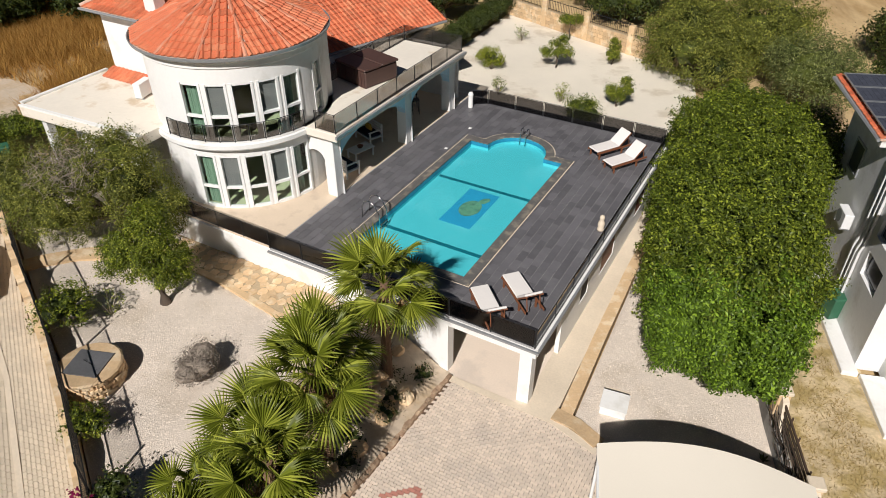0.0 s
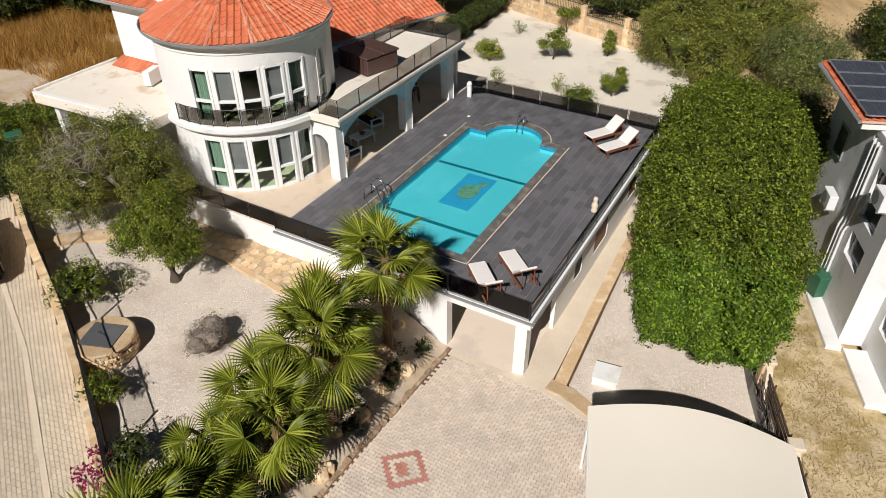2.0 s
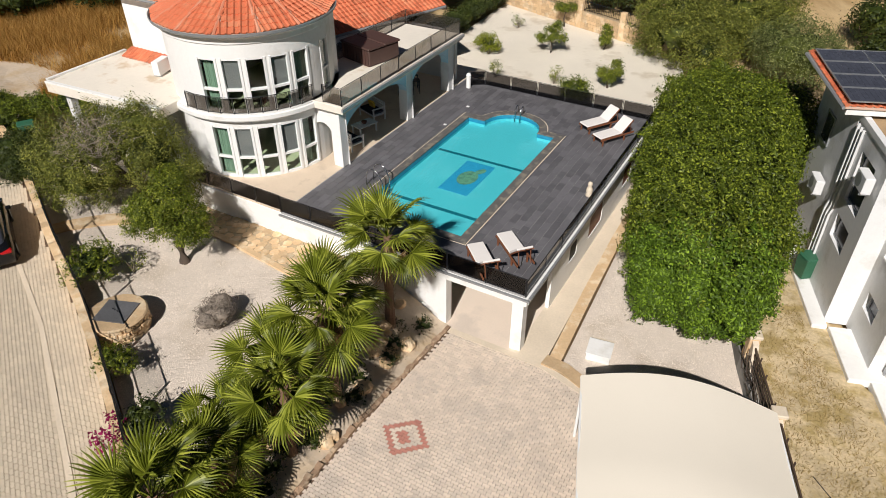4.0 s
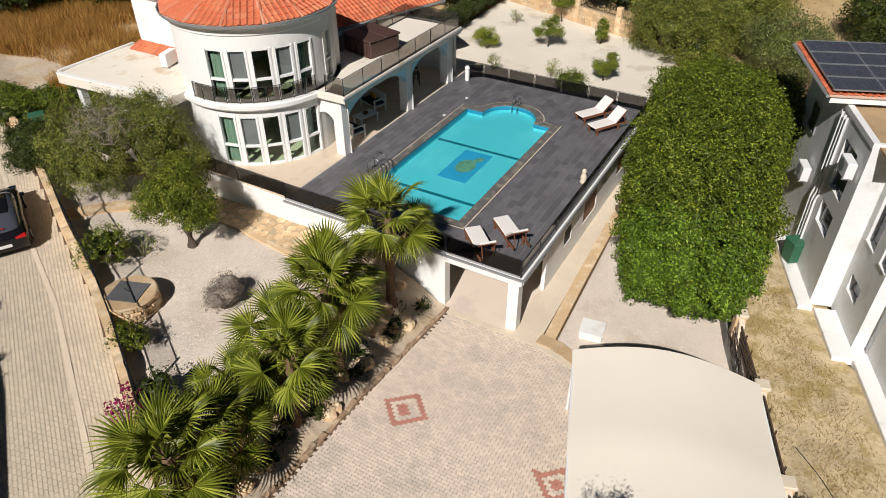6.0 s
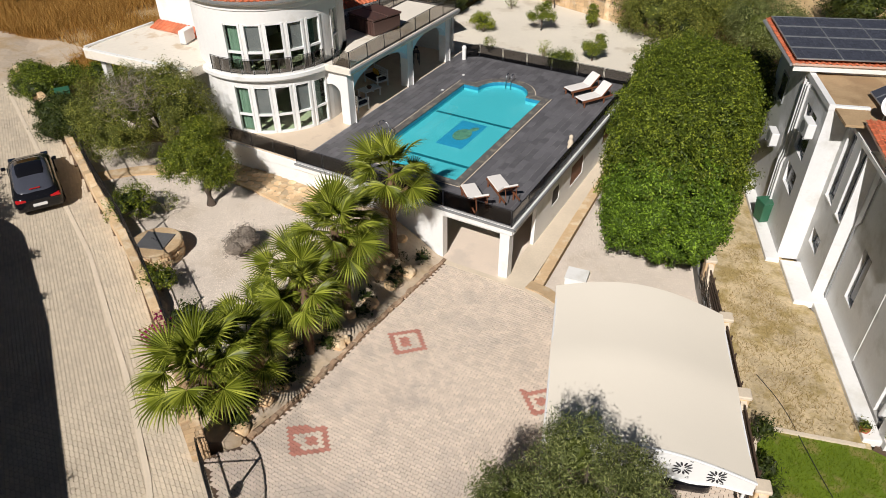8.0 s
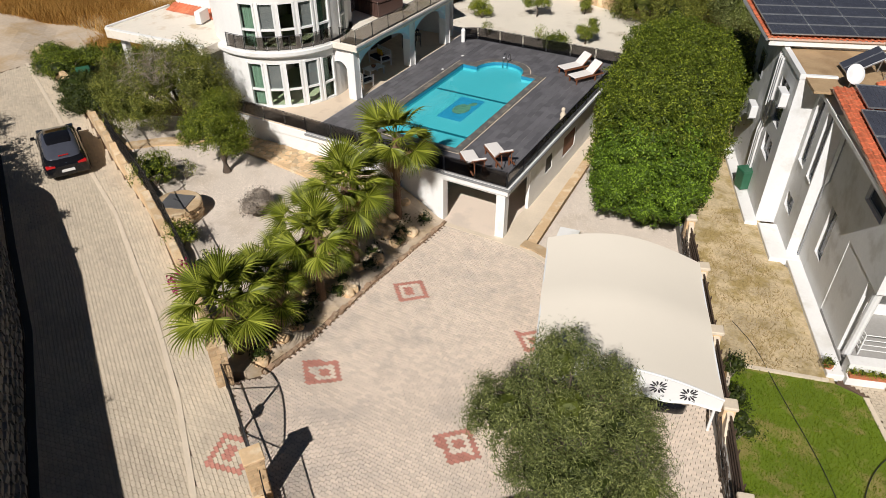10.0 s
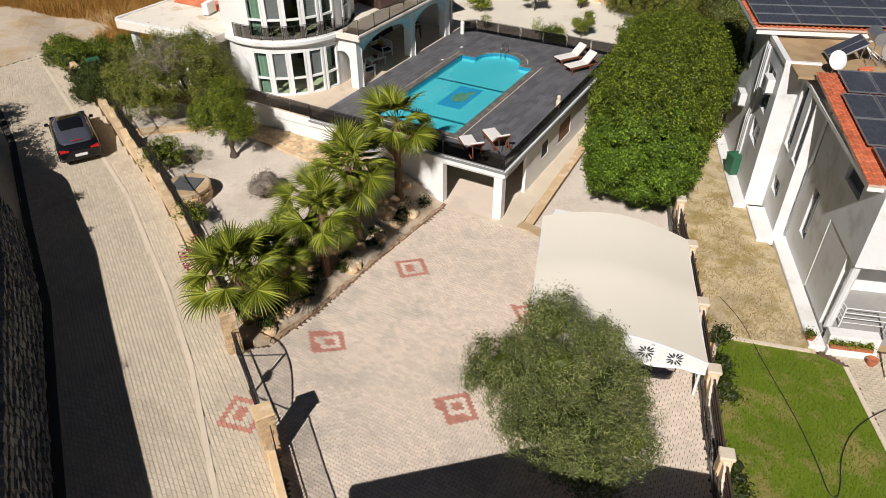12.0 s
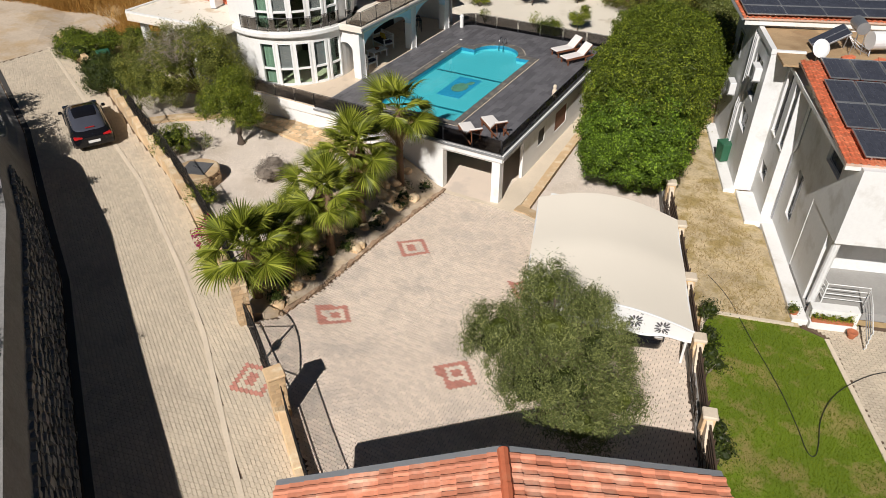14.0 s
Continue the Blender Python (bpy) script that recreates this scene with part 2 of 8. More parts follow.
M = {
    "white": mat("white_render", (0.80, 0.79, 0.76), 0.85, 0.05, 0.5, 9, 0.12, second=(0.70, 0.68, 0.63), amount=0.25),
    "white2": mat("white_wall_aged", (0.74, 0.74, 0.73), 0.85, 0.07, 0.4, 8, 0.12, second=(0.60, 0.59, 0.56), amount=0.3),
    # blue skylight on the shaded arches is put into their colour
    "blue_white": mat("arcade_sky_tint", (0.55, 0.76, 0.86), 0.85, 0.05, 0.5, 9, 0.1),
    "roofdeck": mat("roof_screed", (0.76, 0.70, 0.60), 0.9, 0.07, 0.5, 6, 0.1, second=(0.60, 0.48, 0.34), amount=0.2),
    "beige": mat("beige_stone_tile", (0.70, 0.57, 0.43), 0.5, 0.06, 0.8, 10, 0.05, second=(0.60, 0.48, 0.36), amount=0.3),
    "slate": mat("slate_tile", (0.135, 0.130, 0.138), 0.5, 0.14, 1.2, 20, 0.15, rand=0.35, island=0.35, second=(0.15, 0.147, 0.152), amount=0.4),
    "coping": mat("pool_coping", (0.125, 0.118, 0.11), 0.6, 0.22, 1.6, 14, 0.2, second=(0.26, 0.23, 0.18), amount=0.4),
    "grout": mat("tile_grout", (0.36, 0.35, 0.34), 0.9, 0.15, 1, 14, 0.1),
    "pool": mat("pool_plaster", (0.115, 0.58, 0.63), 0.6, 0.04, 0.4, 6, 0.0, second=(0.15, 0.62, 0.67), amount=0.4),
    "pool_tile": mat("pool_mosaic_band", (0.02, 0.22, 0.36), 0.3, 0.3, 6, 30, 0.1),
    "pool_line": mat("pool_lane_line", (0.01, 0.16, 0.20), 0.4, 0.2, 3, 30, 0.0),
    "mosaic": mat("mosaic_blue", (0.04, 0.36, 0.58), 0.4, 0.15, 2, 18, 0.0),
    "mosaic2": mat("mosaic_ochre", (0.20, 0.36, 0.22), 0.4, 0.3, 3, 16, 0.0, second=(0.12, 0.24, 0.16), amount=0.5),
    "terra": mat("terracotta_tile", (0.57, 0.155, 0.070), 0.75, 0.16, 0.7, 12, 0.2, island=0.35, second=(0.62, 0.22, 0.11), amount=0.35),
    "terra2": mat("terracotta_tile_light", (0.62, 0.235, 0.135), 0.75, 0.16, 0.7, 12, 0.2, island=0.45, second=(0.70, 0.37, 0.25), amount=0.4),
    "mortar": mat("roof_mortar", (0.60, 0.42, 0.33), 0.9, 0.2, 2, 14, 0.3),
    "frame": mat("window_frame_white", (0.80, 0.80, 0.78), 0.5, 0.02, 1, 10, 0.0),
    "screen": mat("insect_screen_mesh", (0.21, 0.205, 0.205), 0.8, 0.08, 1.5, 30, 0.1),
    "curtain": mat("curtain_green", (0.22, 0.33, 0.24), 0.9, 0.12, 1.5, 12, 0.2),
    # near-black: unlit rooms painted on panels, and a strip by the street wall
    "near_black": mat("dark_rooms_and_strip", (0.06, 0.055, 0.05), 0.9, 0.2, 1, 8, 0.0),
    "floor_in": mat("interior_floor", (0.55, 0.62, 0.38), 0.6, 0.1, 1, 8, 0.0),
    "black_metal": mat("black_painted_steel", (0.018, 0.018, 0.020), 0.45, 0.15, 3, 20, 0.05, metal=0.4),
    "rust_metal": mat("brown_painted_steel", (0.10, 0.065, 0.045), 0.6, 0.25, 3, 20, 0.1, metal=0.3),
    "steel": mat("polished_steel", (0.6, 0.6, 0.6), 0.2, 0.05, 3, 20, 0.0, metal=1.0),
    "alu": mat("galvanised_rail", (0.55, 0.56, 0.57), 0.4, 0.08, 3, 20, 0.0, metal=0.8),
    "gutter": mat("zinc_gutter", (0.38, 0.39, 0.40), 0.5, 0.12, 2, 20, 0.0, metal=0.5),
    "wood": mat("teak", (0.20, 0.075, 0.035), 0.55, 0.25, 2, 30, 0.15, stretch=(3, 3, 12)),
    "cushion": mat("cream_cushion", (0.76, 0.72, 0.68), 0.9, 0.05, 2, 18, 0.15),
    "yellow": mat("yellow_cushion", (0.62, 0.40, 0.05), 0.9, 0.1, 2, 18, 0.1),
    "navy": mat("dark_seat_cushion", (0.03, 0.032, 0.045), 0.9, 0.1, 2, 18, 0.1),
    "tub": mat("tub_brown_panel", (0.075, 0.040, 0.032), 0.5, 0.15, 2, 12, 0.1),
    "gravel": mat("white_gravel", (0.64, 0.555, 0.465), 0.95, 0.20, 0.35, 30, 0.8, second=(0.54, 0.455, 0.36), amount=0.3, dist=0.03),
    "gravel2": mat("pale_gravel", (0.78, 0.71, 0.59), 0.95, 0.10, 0.3, 50, 0.7, second=(0.62, 0.54, 0.42), amount=0.3, dist=0.03),
    "paver": mat("concrete_paver", (0.71, 0.595, 0.485), 0.9, 0.10, 0.35, 18, 0.25, rand=0.18, island=0.18, second=(0.60, 0.51, 0.425), amount=0.35),
    "paver_street": mat("street_paver", (0.58, 0.49, 0.37), 0.9, 0.08, 0.3, 18, 0.25, rand=0.16, island=0.16, second=(0.50, 0.42, 0.32), amount=0.35),
    "paver_red": mat("red_paver", (0.50, 0.22, 0.165), 0.9, 0.15, 0.6, 18, 0.25, rand=0.2, island=0.2),
    "joint": mat("paver_joint_sand", (0.13, 0.085, 0.055), 0.95, 0.2, 1, 20, 0.3),
    "kerb": mat("concrete_kerb", (0.66, 0.56, 0.43), 0.9, 0.14, 0.8, 14, 0.25),
    "sandstone": mat("ochre_sandstone", (0.60, 0.42, 0.24), 0.9, 0.18, 1.2, 12, 0.5, rand=0.35, island=0.4, second=(0.68, 0.54, 0.36), amount=0.4, dist=0.02),
    "stone_joint": mat("stone_mortar", (0.50, 0.38, 0.24), 0.95, 0.2, 2, 14, 0.3),
    "grey_stone": mat("grey_rubble_stone", (0.27, 0.26, 0.245), 0.95, 0.25, 1.5, 10, 0.6, rand=0.4, island=0.5, dist=0.03),
    "field_stone": mat("brown_field_stone", (0.33, 0.22, 0.14), 0.95, 0.25, 1.5, 12, 0.6, rand=0.5, second=(0.50, 0.38, 0.26), amount=0.4, dist=0.03),
    "bark": mat("tree_bark", (0.085, 0.062, 0.045), 0.95, 0.3, 4, 20, 0.8, stretch=(1, 1, 0.3), dist=0.03),
    "palm_bark": mat("palm_trunk_bark", (0.20, 0.12, 0.07), 0.95, 0.3, 5, 24, 0.8, stretch=(1, 1, 4), dist=0.03),
    "dirt": mat("pale_dirt", (0.54, 0.44, 0.33), 0.95, 0.2, 0.25, 6, 0.5, second=(0.48, 0.35, 0.21), amount=0.5, dist=0.03),
    "earth": mat("dry_earth", (0.42, 0.29, 0.16), 0.95, 0.2, 0.5, 16, 0.5, second=(0.32, 0.21, 0.11), amount=0.5, dist=0.03),
    "field": mat("dry_field", (0.52, 0.37, 0.19), 0.95, 0.25, 0.12, 4, 0.6, second=(0.38, 0.25, 0.11), amount=0.45, dist=0.05),
    "strip": mat("dry_grass_strip", (0.53, 0.42, 0.255), 0.95, 0.42, 0.8, 9, 0.6, second=(0.36, 0.27, 0.11), amount=0.5, dist=0.03),
    "lawn": mat("lawn_turf", (0.115, 0.170, 0.004), 0.9, 0.3, 0.6, 22, 0.6, second=(0.24, 0.20, 0.06), amount=0.36, dist=0.03),
    "motif": mat("valance_print", (0.025, 0.025, 0.028), 0.8, 0.1, 3, 20, 0.0),
    "canvas": mat("cream_awning_canvas", (0.82, 0.75, 0.63), 0.85, 0.03, 0.5, 30, 0.05),
    # dark blue cells; a little sky reflection is lifted into the base colour
    "panel": mat("solar_cell", (0.060, 0.064, 0.082), 0.22, 0.15, 1, 20, 0.0, rand=0.2, spec=0.6),
    "car": mat("black_car_paint", (0.008, 0.008, 0.010), 0.10, 0.1, 1, 20, 0.0, spec=0.4),
    "tyre": mat("rubber", (0.02, 0.02, 0.02), 0.9, 0.2, 3, 20, 0.1),
    "red_lamp": mat("red_lamp_lens", (0.45, 0.01, 0.012), 0.15, 0.1, 2, 20, 0.0),
    "plate": mat("plate_white", (0.75, 0.75, 0.73), 0.5, 0.05, 2, 20, 0.0),
    "green_bin": mat("green_plastic", (0.03, 0.12, 0.065), 0.5, 0.12, 2, 20, 0.05),
    "tank": mat("white_tank", (0.75, 0.75, 0.74), 0.5, 0.05, 2, 20, 0.0),
    "pot": mat("clay_pot", (0.45, 0.15, 0.07), 0.8, 0.15, 3, 20, 0.1),
    "cover": mat("well_cover_steel", (0.17, 0.17, 0.175), 0.5, 0.2, 2, 12, 0.1, metal=0.3),
    "concrete": mat("grey_concrete", (0.34, 0.33, 0.31), 0.9, 0.15, 0.7, 12, 0.2),
    "cable": mat("black_cable", (0.015, 0.015, 0.015), 0.6, 0.1, 3, 20, 0.0),
    "pane": glass_mat("window_pane", (0.9, 0.95, 0.93), clear=0.95),
    "smoke": glass_mat("smoked_glass", (0.62, 0.60, 0.58), clear=0.97),
    "smoke_dark": glass_mat("dark_smoked_glass", (0.36, 0.35, 0.35), clear=0.97),
    "hedge": leaf_mat("clipped_ficus_leaf", (0.074, 0.104, 0.010), (0.42, 0.48, 0.048), 0.45, 0.10),
    "ficus": leaf_mat("fresh_ficus_leaf", (0.070, 0.122, 0.010), (0.33, 0.49, 0.042), 0.45, 0.10),
    "olive": leaf_mat("olive_leaf", (0.105, 0.125, 0.034), (0.44, 0.46, 0.165), 0.45, 0.06),
    "green": leaf_mat("garden_leaf", (0.095, 0.125, 0.010), (0.47, 0.50, 0.055), 0.45, 0.12),
    "pine": leaf_mat("field_tree_leaf", (0.115, 0.128, 0.020), (0.46, 0.46, 0.085), 0.5, 0.08),
    # real dark shrub leaves, and the shade painted into crown gaps by inner hulls
    "dark_leaf_and_shade": leaf_mat("shrub_leaf_and_gap_shade", (0.032, 0.046, 0.008), (0.13, 0.15, 0.025), 0.5, 0.05),
    "lemon": leaf_mat("citrus_leaf", (0.20, 0.235, 0.012), (0.52, 0.52, 0.05), 0.45, 0.2),
    "grey_leaf": leaf_mat("lavender_leaf", (0.22, 0.185, 0.15), (0.42, 0.36, 0.30), 0.7, 0.2),
    "palm": leaf_mat("palm_leaf", (0.120, 0.145, 0.012), (0.52, 0.54, 0.085), 0.42, 0.10),
    "palm_dry": leaf_mat("withered_palm_leaf", (0.30, 0.20, 0.09), (0.50, 0.38, 0.20), 0.7, 0.1),
    "dry_grass": leaf_mat("dry_grass_blade", (0.40, 0.205, 0.045), (0.68, 0.44, 0.14), 0.8, 0.12),
    "flower": leaf_mat("magenta_flower", (0.30, 0.012, 0.09), (0.52, 0.04, 0.20), 0.6, 0.3),
    "twig": mat("grey_twig", (0.26, 0.215, 0.17), 0.95, 0.2, 4, 20, 0.4),
}


# water: thin clear sheet with a blue-green tint
def water_material():
    m = glass_mat("pool_water", (0.62, 0.97, 1.0), 0.01, 0.97)
    nt = m.node_tree
    ns = nt.nodes.new("ShaderNodeTexNoise")
    ns.inputs["Scale"].default_value = 2.2
    ns.inputs["Detail"].default_value = 2
    geo = nt.nodes.new("ShaderNodeNewGeometry")
    nt.links.new(geo.outputs["Position"], ns.inputs["Vector"])
    b = nt.nodes.new("ShaderNodeBump")
    b.inputs["Strength"].default_value = 0.10
    b.inputs["Distance"].default_value = 0.03
    nt.links.new(ns.outputs["Fac"], b.inputs["Height"])
    for n in nt.nodes:
        if n.type in ("BSDF_GLOSSY", "LAYER_WEIGHT"):
            nt.links.new(b.outputs[0], n.inputs["Normal"])
    return m


M["water"] = water_material()


# ---- mesh helpers ----
def box(bm, x0, x1, y0, y1, z0, z1, m=None):
    vs = [bm.verts.new((x, y, z)) for z in (z0, z1) for x, y in ((x0, y0), (x1, y0), (x1, y1), (x0, y1))]
    for f in ((3, 2, 1, 0), (4, 5, 6, 7), (0, 1, 5, 4), (1, 2, 6, 5), (2, 3, 7, 6), (3, 0, 4, 7)):
        bm.faces.new([vs[i] for i in f])
    if m is not None:
        for v in vs:
            v.co = m @ v.co
    return vs


def prism(bm, pts, z0, z1):
    """Upright prism over a counter-clockwise outline; z0, z1 numbers or functions of x, y."""
    f0 = z0 if callable(z0) else (lambda x, y: z0)
    f1 = z1 if callable(z1) else (lambda x, y: z1)
    lo = [bm.verts.new((x, y, f0(x, y))) for x, y in pts]
    hi = [bm.verts.new((x, y, f1(x, y))) for x, y in pts]
    n = len(pts)
    bm.faces.new(hi)
    bm.faces.new(lo[::-1])
    for i in range(n):
        j = (i + 1) % n
        bm.faces.new((lo[i], lo[j], hi[j], hi[i]))
    return hi


def tube(bm, pts, r, n=6, r1=None, cap=True):
    """Round bar along a polyline; r at the start, r1 at the end."""
    pts = [Vector(p) for p in pts]
    r1 = r if r1 is None else r1
    rings = []
    for i, p in enumerate(pts):
        d = (pts[min(i + 1, len(pts) - 1)] - pts[max(i - 1, 0)]).normalized()
        a = d.cross(Vector((0, 0, 1)))
        if a.length < 0.05:
            a = d.cross(Vector((1, 0, 0)))
        a.normalize()
        b = d.cross(a)
        rr = r + (r1 - r) * i / max(1, len(pts) - 1)
        rings.append([bm.verts.new(p + (a * math.cos(2 * math.pi * k / n) + b * math.sin(2 * math.pi * k / n)) * rr) for k in range(n)])
    for u, v in zip(rings, rings[1:]):
        for k in range(n):
            bm.faces.new((u[k], v[k], v[(k + 1) % n], u[(k + 1) % n]))
    if cap:
        bm.faces.new(rings[0])
        bm.faces.new(rings[-1][::-1])
    return rings


def lathe(bm, profile, n=24, centre=(0, 0), a0=0.0, a1=2 * math.pi):
    """Surface of revolution of (radius, z) pairs."""
    full = abs(a1 - a0 - 2 * math.pi) < 1e-6
    cols = []
    for k in range(n if full else n + 1):
        a = a0 + (a1 - a0) * k / n
        cols.append([bm.verts.new((centre[0] + r * math.cos(a), centre[1] + r * math.sin(a), z)) for r, z in profile])
    for k in range(n):
        u, v = cols[k], cols[(k + 1) % len(cols)]
        for i in range(len(profile) - 1):
            bm.faces.new((u[i], v[i], v[i + 1], u[i + 1]))
    return cols


def part(name, bm, material, parent=None, label="", smooth=False, bevel=0.0, fix=True):
    """Links a bmesh as one mesh object, under a thing or a part."""
    if bevel:
        bmesh.ops.bevel(bm, geom=list(bm.edges), offset=bevel, segments=1, affect="EDGES", profile=0.5, clamp_overlap=True)
    if fix:
        bmesh.ops.recalc_face_normals(bm, faces=list(bm.faces))
    me = bpy.data.meshes.new(name)
    bm.to_mesh(me)
    bm.free()
    for mm in (material if isinstance(material, (list, tuple)) else [material]):
        me.materials.append(mm)
    if smooth:
        me.polygons.foreach_set("use_smooth", [True] * len(me.polygons))
    ob = new(name, me)
    if parent is not None:
        ob.parent = parent
    if label:
        ob["label"] = label
    return ob


def arrays(name, co, faces, material, parent=None, label="", smooth=False, index=None):
    """One mesh object from numpy arrays: vertices (n, 3), faces (m, 3 or 4)."""
    me = bpy.data.meshes.new(name)
    co, faces = np.asarray(co, np.float32), np.asarray(faces, np.int32)
    k = faces.shape[1]
    me.vertices.add(len(co))
    me.vertices.foreach_set("co", co.ravel())
    me.loops.add(faces.size)
    me.loops.foreach_set("vertex_index", faces.ravel())
    me.polygons.add(len(faces))
    me.polygons.foreach_set("loop_start", np.arange(0, faces.size, k, dtype=np.int32))
    if index is not None:
        me.polygons.foreach_set("material_index", np.asarray(index, np.int32))
    me.polygons.foreach_set("use_smooth", np.full(len(faces), bool(smooth)))
    me.update(calc_edges=True)
    for mm in (material if isinstance(material, (list, tuple)) else [material]):
        me.materials.append(mm)
    ob = new(name, me)
    if parent is not None:
        ob.parent = parent
    if label:
        ob["label"] = label
    return ob


def thing(name, label, category, at=None, group="", kind=""):
    ob = new(name)
    ob.empty_display_size = 0.2
    if at is not None:
        ob.matrix_basis = at if isinstance(at, Matrix) else Matrix.Translation(at)
    return tagged(ob, label, category, group, kind)


def setting(ob, label, category):
    return tagged(ob, label, category, "", "structure")


B = bmesh.new


def smoothstep(a, b, x):
    t = np.clip((x - a) / (b - a), 0, 1)
    return t * t * (3 - 2 * t)


# ---- the lie of the land ----
DECK, UP = 2.5, 5.4


def street_z(x, y):
    d = (x + 6.0) * -0.86 + (y + 1.0) * 0.5
    return 0.98 + 0.030 * d


def drive_z(x, y):
    z = float(np.interp(y, (-6.0, -0.8, 3.7, 8.8, 13.8, 20.0), (1.15, 0.88, 0.64, 0.42, 0.0, 0.0)))
    w = min(1.0, max(0.0, 1 - ((x + 8.3) * 0.552 + (y - 1.5) * 0.833) / 3.0)) if x < -2 else 0.0
    return z + w * (street_z(x, y) + 0.012 - z)


def land_z(x, y):
    """Bare ground under and around the plot."""
    x, y = np.asarray(x, float), np.asarray(y, float)
    z = np.full(x.shape, -0.75)
    left = smoothstep(-8.0, -12.0, x)
    z = z + left * 1.75
    far = smoothstep(27.0, 30.0, y) * smoothstep(4.0, -3.0, x)
    z = np.maximum(z, -0.75 + 2.1 * far)
    z = np.where(x < -30, z + smoothstep(-30.0, -60.0, x) * 1.2 + 0.4 * smoothstep(-30, -34, x), z)
    z = z + smoothstep(44.0, 60.0, y) * 0.8 + smoothstep(10, 30, x) * 0.0
    return z


def ground_sheet():
    xs = np.concatenate((-np.geomspace(40, 1500, 14)[::-1] - 10, np.arange(-48, 40, 1.0), np.geomspace(40, 1500, 14)))
    ys = np.concatenate((-np.geomspace(20, 1500, 14)[::-1], np.arange(-19, 80, 1.0), np.geomspace(80, 1800, 16)))
    gx, gy = np.meshgrid(xs, ys)
    gz = land_z(gx, gy) - 0.04
    rng = np.random.default_rng(3)
    gz = gz + rng.normal(0, 0.02, gz.shape)
    co = np.stack((gx, gy, gz), -1).reshape(-1, 3)
    n = len(xs)
    i, j = np.meshgrid(np.arange(n - 1), np.arange(len(ys) - 1))
    a = (j * n + i).ravel()
    return arrays("ground", co, np.stack((a, a + 1, a + n + 1, a + n), -1), M["field"], smooth=True)


setting(ground_sheet(), "dry ochre grass field and bare earth", "ground")


def patch(name, pts, zf, material, label, category, step=1.0, depth=1.8):
    """A sheet of ground over an outline, cut into a fine grid that follows the height function, with a skirt."""
    bm = B()
    vs = [bm.verts.new((x, y, 0)) for x, y in pts]
    bm.faces.new(vs)
    xs, ys = [p[0] for p in pts], [p[1] for p in pts]
    for axis, lo, hi in ((0, min(xs), max(xs)), (1, min(ys), max(ys))):
        k = math.ceil(lo / step) * step
        while k < hi:
            no = (1, 0, 0) if axis == 0 else (0, 1, 0)
            bmesh.ops.bisect_plane(bm, geom=bm.verts[:] + bm.edges[:] + bm.faces[:], plane_co=[c * k for c in no], plane_no=no)
            k += step
    rim = [e for e in bm.edges if len(e.link_faces) == 1]
    for v in bm.verts:
        v.co.z = zf(v.co.x, v.co.y)
    out = bmesh.ops.extrude_edge_only(bm, edges=rim)
    for g in out["geom"]:
        if isinstance(g, bmesh.types.BMVert):
            g.co.z -= depth
    return setting(part(name, bm, material), label, category)


FENCE = [(0.9, 20.4), (2.0, 16.9), (3.14, 13.9), (4.26, 10.7), (5.25, 7.7), (6.2, 4.7), (7.15, 1.7), (8.1, -1.3), (9.4, -5.5)]
GATE_A, GATE_B = (-8.3, 1.5), (-4.75, -0.85)
KERB = [(-2.0, -4.9), (-5.73, -2.2), (-9.1, 0.35), (-12.45, 2.5), (-18.6, 6.0), (-27.3, 10.0), (-35.5, 13.8), (-50, 20.5)]


def wall_top(x):
    """The stone wall sinks to a low bank up the street."""
    return 4.5 - 2.3 * float(smoothstep(-20.5, -26.5, np.float64(x)))


WALLTOE = [(-0.5, -10.2), (-8.7, -4.85), (-11.95, -2.7), (-15.6, -0.25), (-20.2, 2.3), (-27, 6.2), (-36, 10.4), (-50, 17.0)]

patch("driveway", [(-7.6, 13.9), (-7.75, 2.4), GATE_A, GATE_B, (-1.2, -3.3), (4.0, -6), (9.2, -5), (7.05, 1.7), (5.15, 7.7), (4.16, 10.7), (3.1, 13.75), (-2.4, 13.75), (-4.0, 13.9)],
      lambda x, y: drive_z(x, y) - 0.024, M["joint"], "sandy jointing bed between the driveway pavers", "driveway", 0.4)
patch("garage_floor", [(-12.0, 13.9), (-4.0, 13.9), (-4.0, 23.0), (-12.0, 23.0)], lambda x, y: 0.0, M["paver"], "smooth pale garage floor under the deck", "floor", 2.0, 0.3)
patch("street", WALLTOE[:-1] + KERB[:-1][::-1], lambda x, y: street_z(x, y) - 0.022, M["joint"], "sandy jointing bed between street pavers", "road")
patch("verge", [(-2.0, -4.9), (-1.2, -3.3), GATE_B, GATE_A, (-10.0, 2.6), (-12.8, 4.3), (-17.7, 6.95), (-22.0, 8.85), (-29.7, 12.6), (-35.2, 14.2), (-35.5, 13.8), (-27.3, 10.0), (-18.6, 6.0), (-12.45, 2.5), (-9.1, 0.35), (-5.73, -2.2)],
      lambda x, y: street_z(x, y) - 0.010, M["joint"], "jointing bed of the paved verge beside the street", "pavement")
GARDEN = 1.3
patch("gravel_garden", [(-10.2, 2.9), (-12.5, 4.4), (-17.5, 7.15), (-21.8, 9.1), (-29.5, 12.9), (-29.5, 17.6), (-20.3, 17.6), (-20.3, 14.0), (-12.0, 14.0), (-10.9, 9.0)][::-1],
      lambda x, y: GARDEN + 0.03 * min(0, x + 17) * -1 + 0.02 * math.sin(x * 1.3) * math.cos(y), M["gravel"], "white gravel garden bed with low humps", "garden")
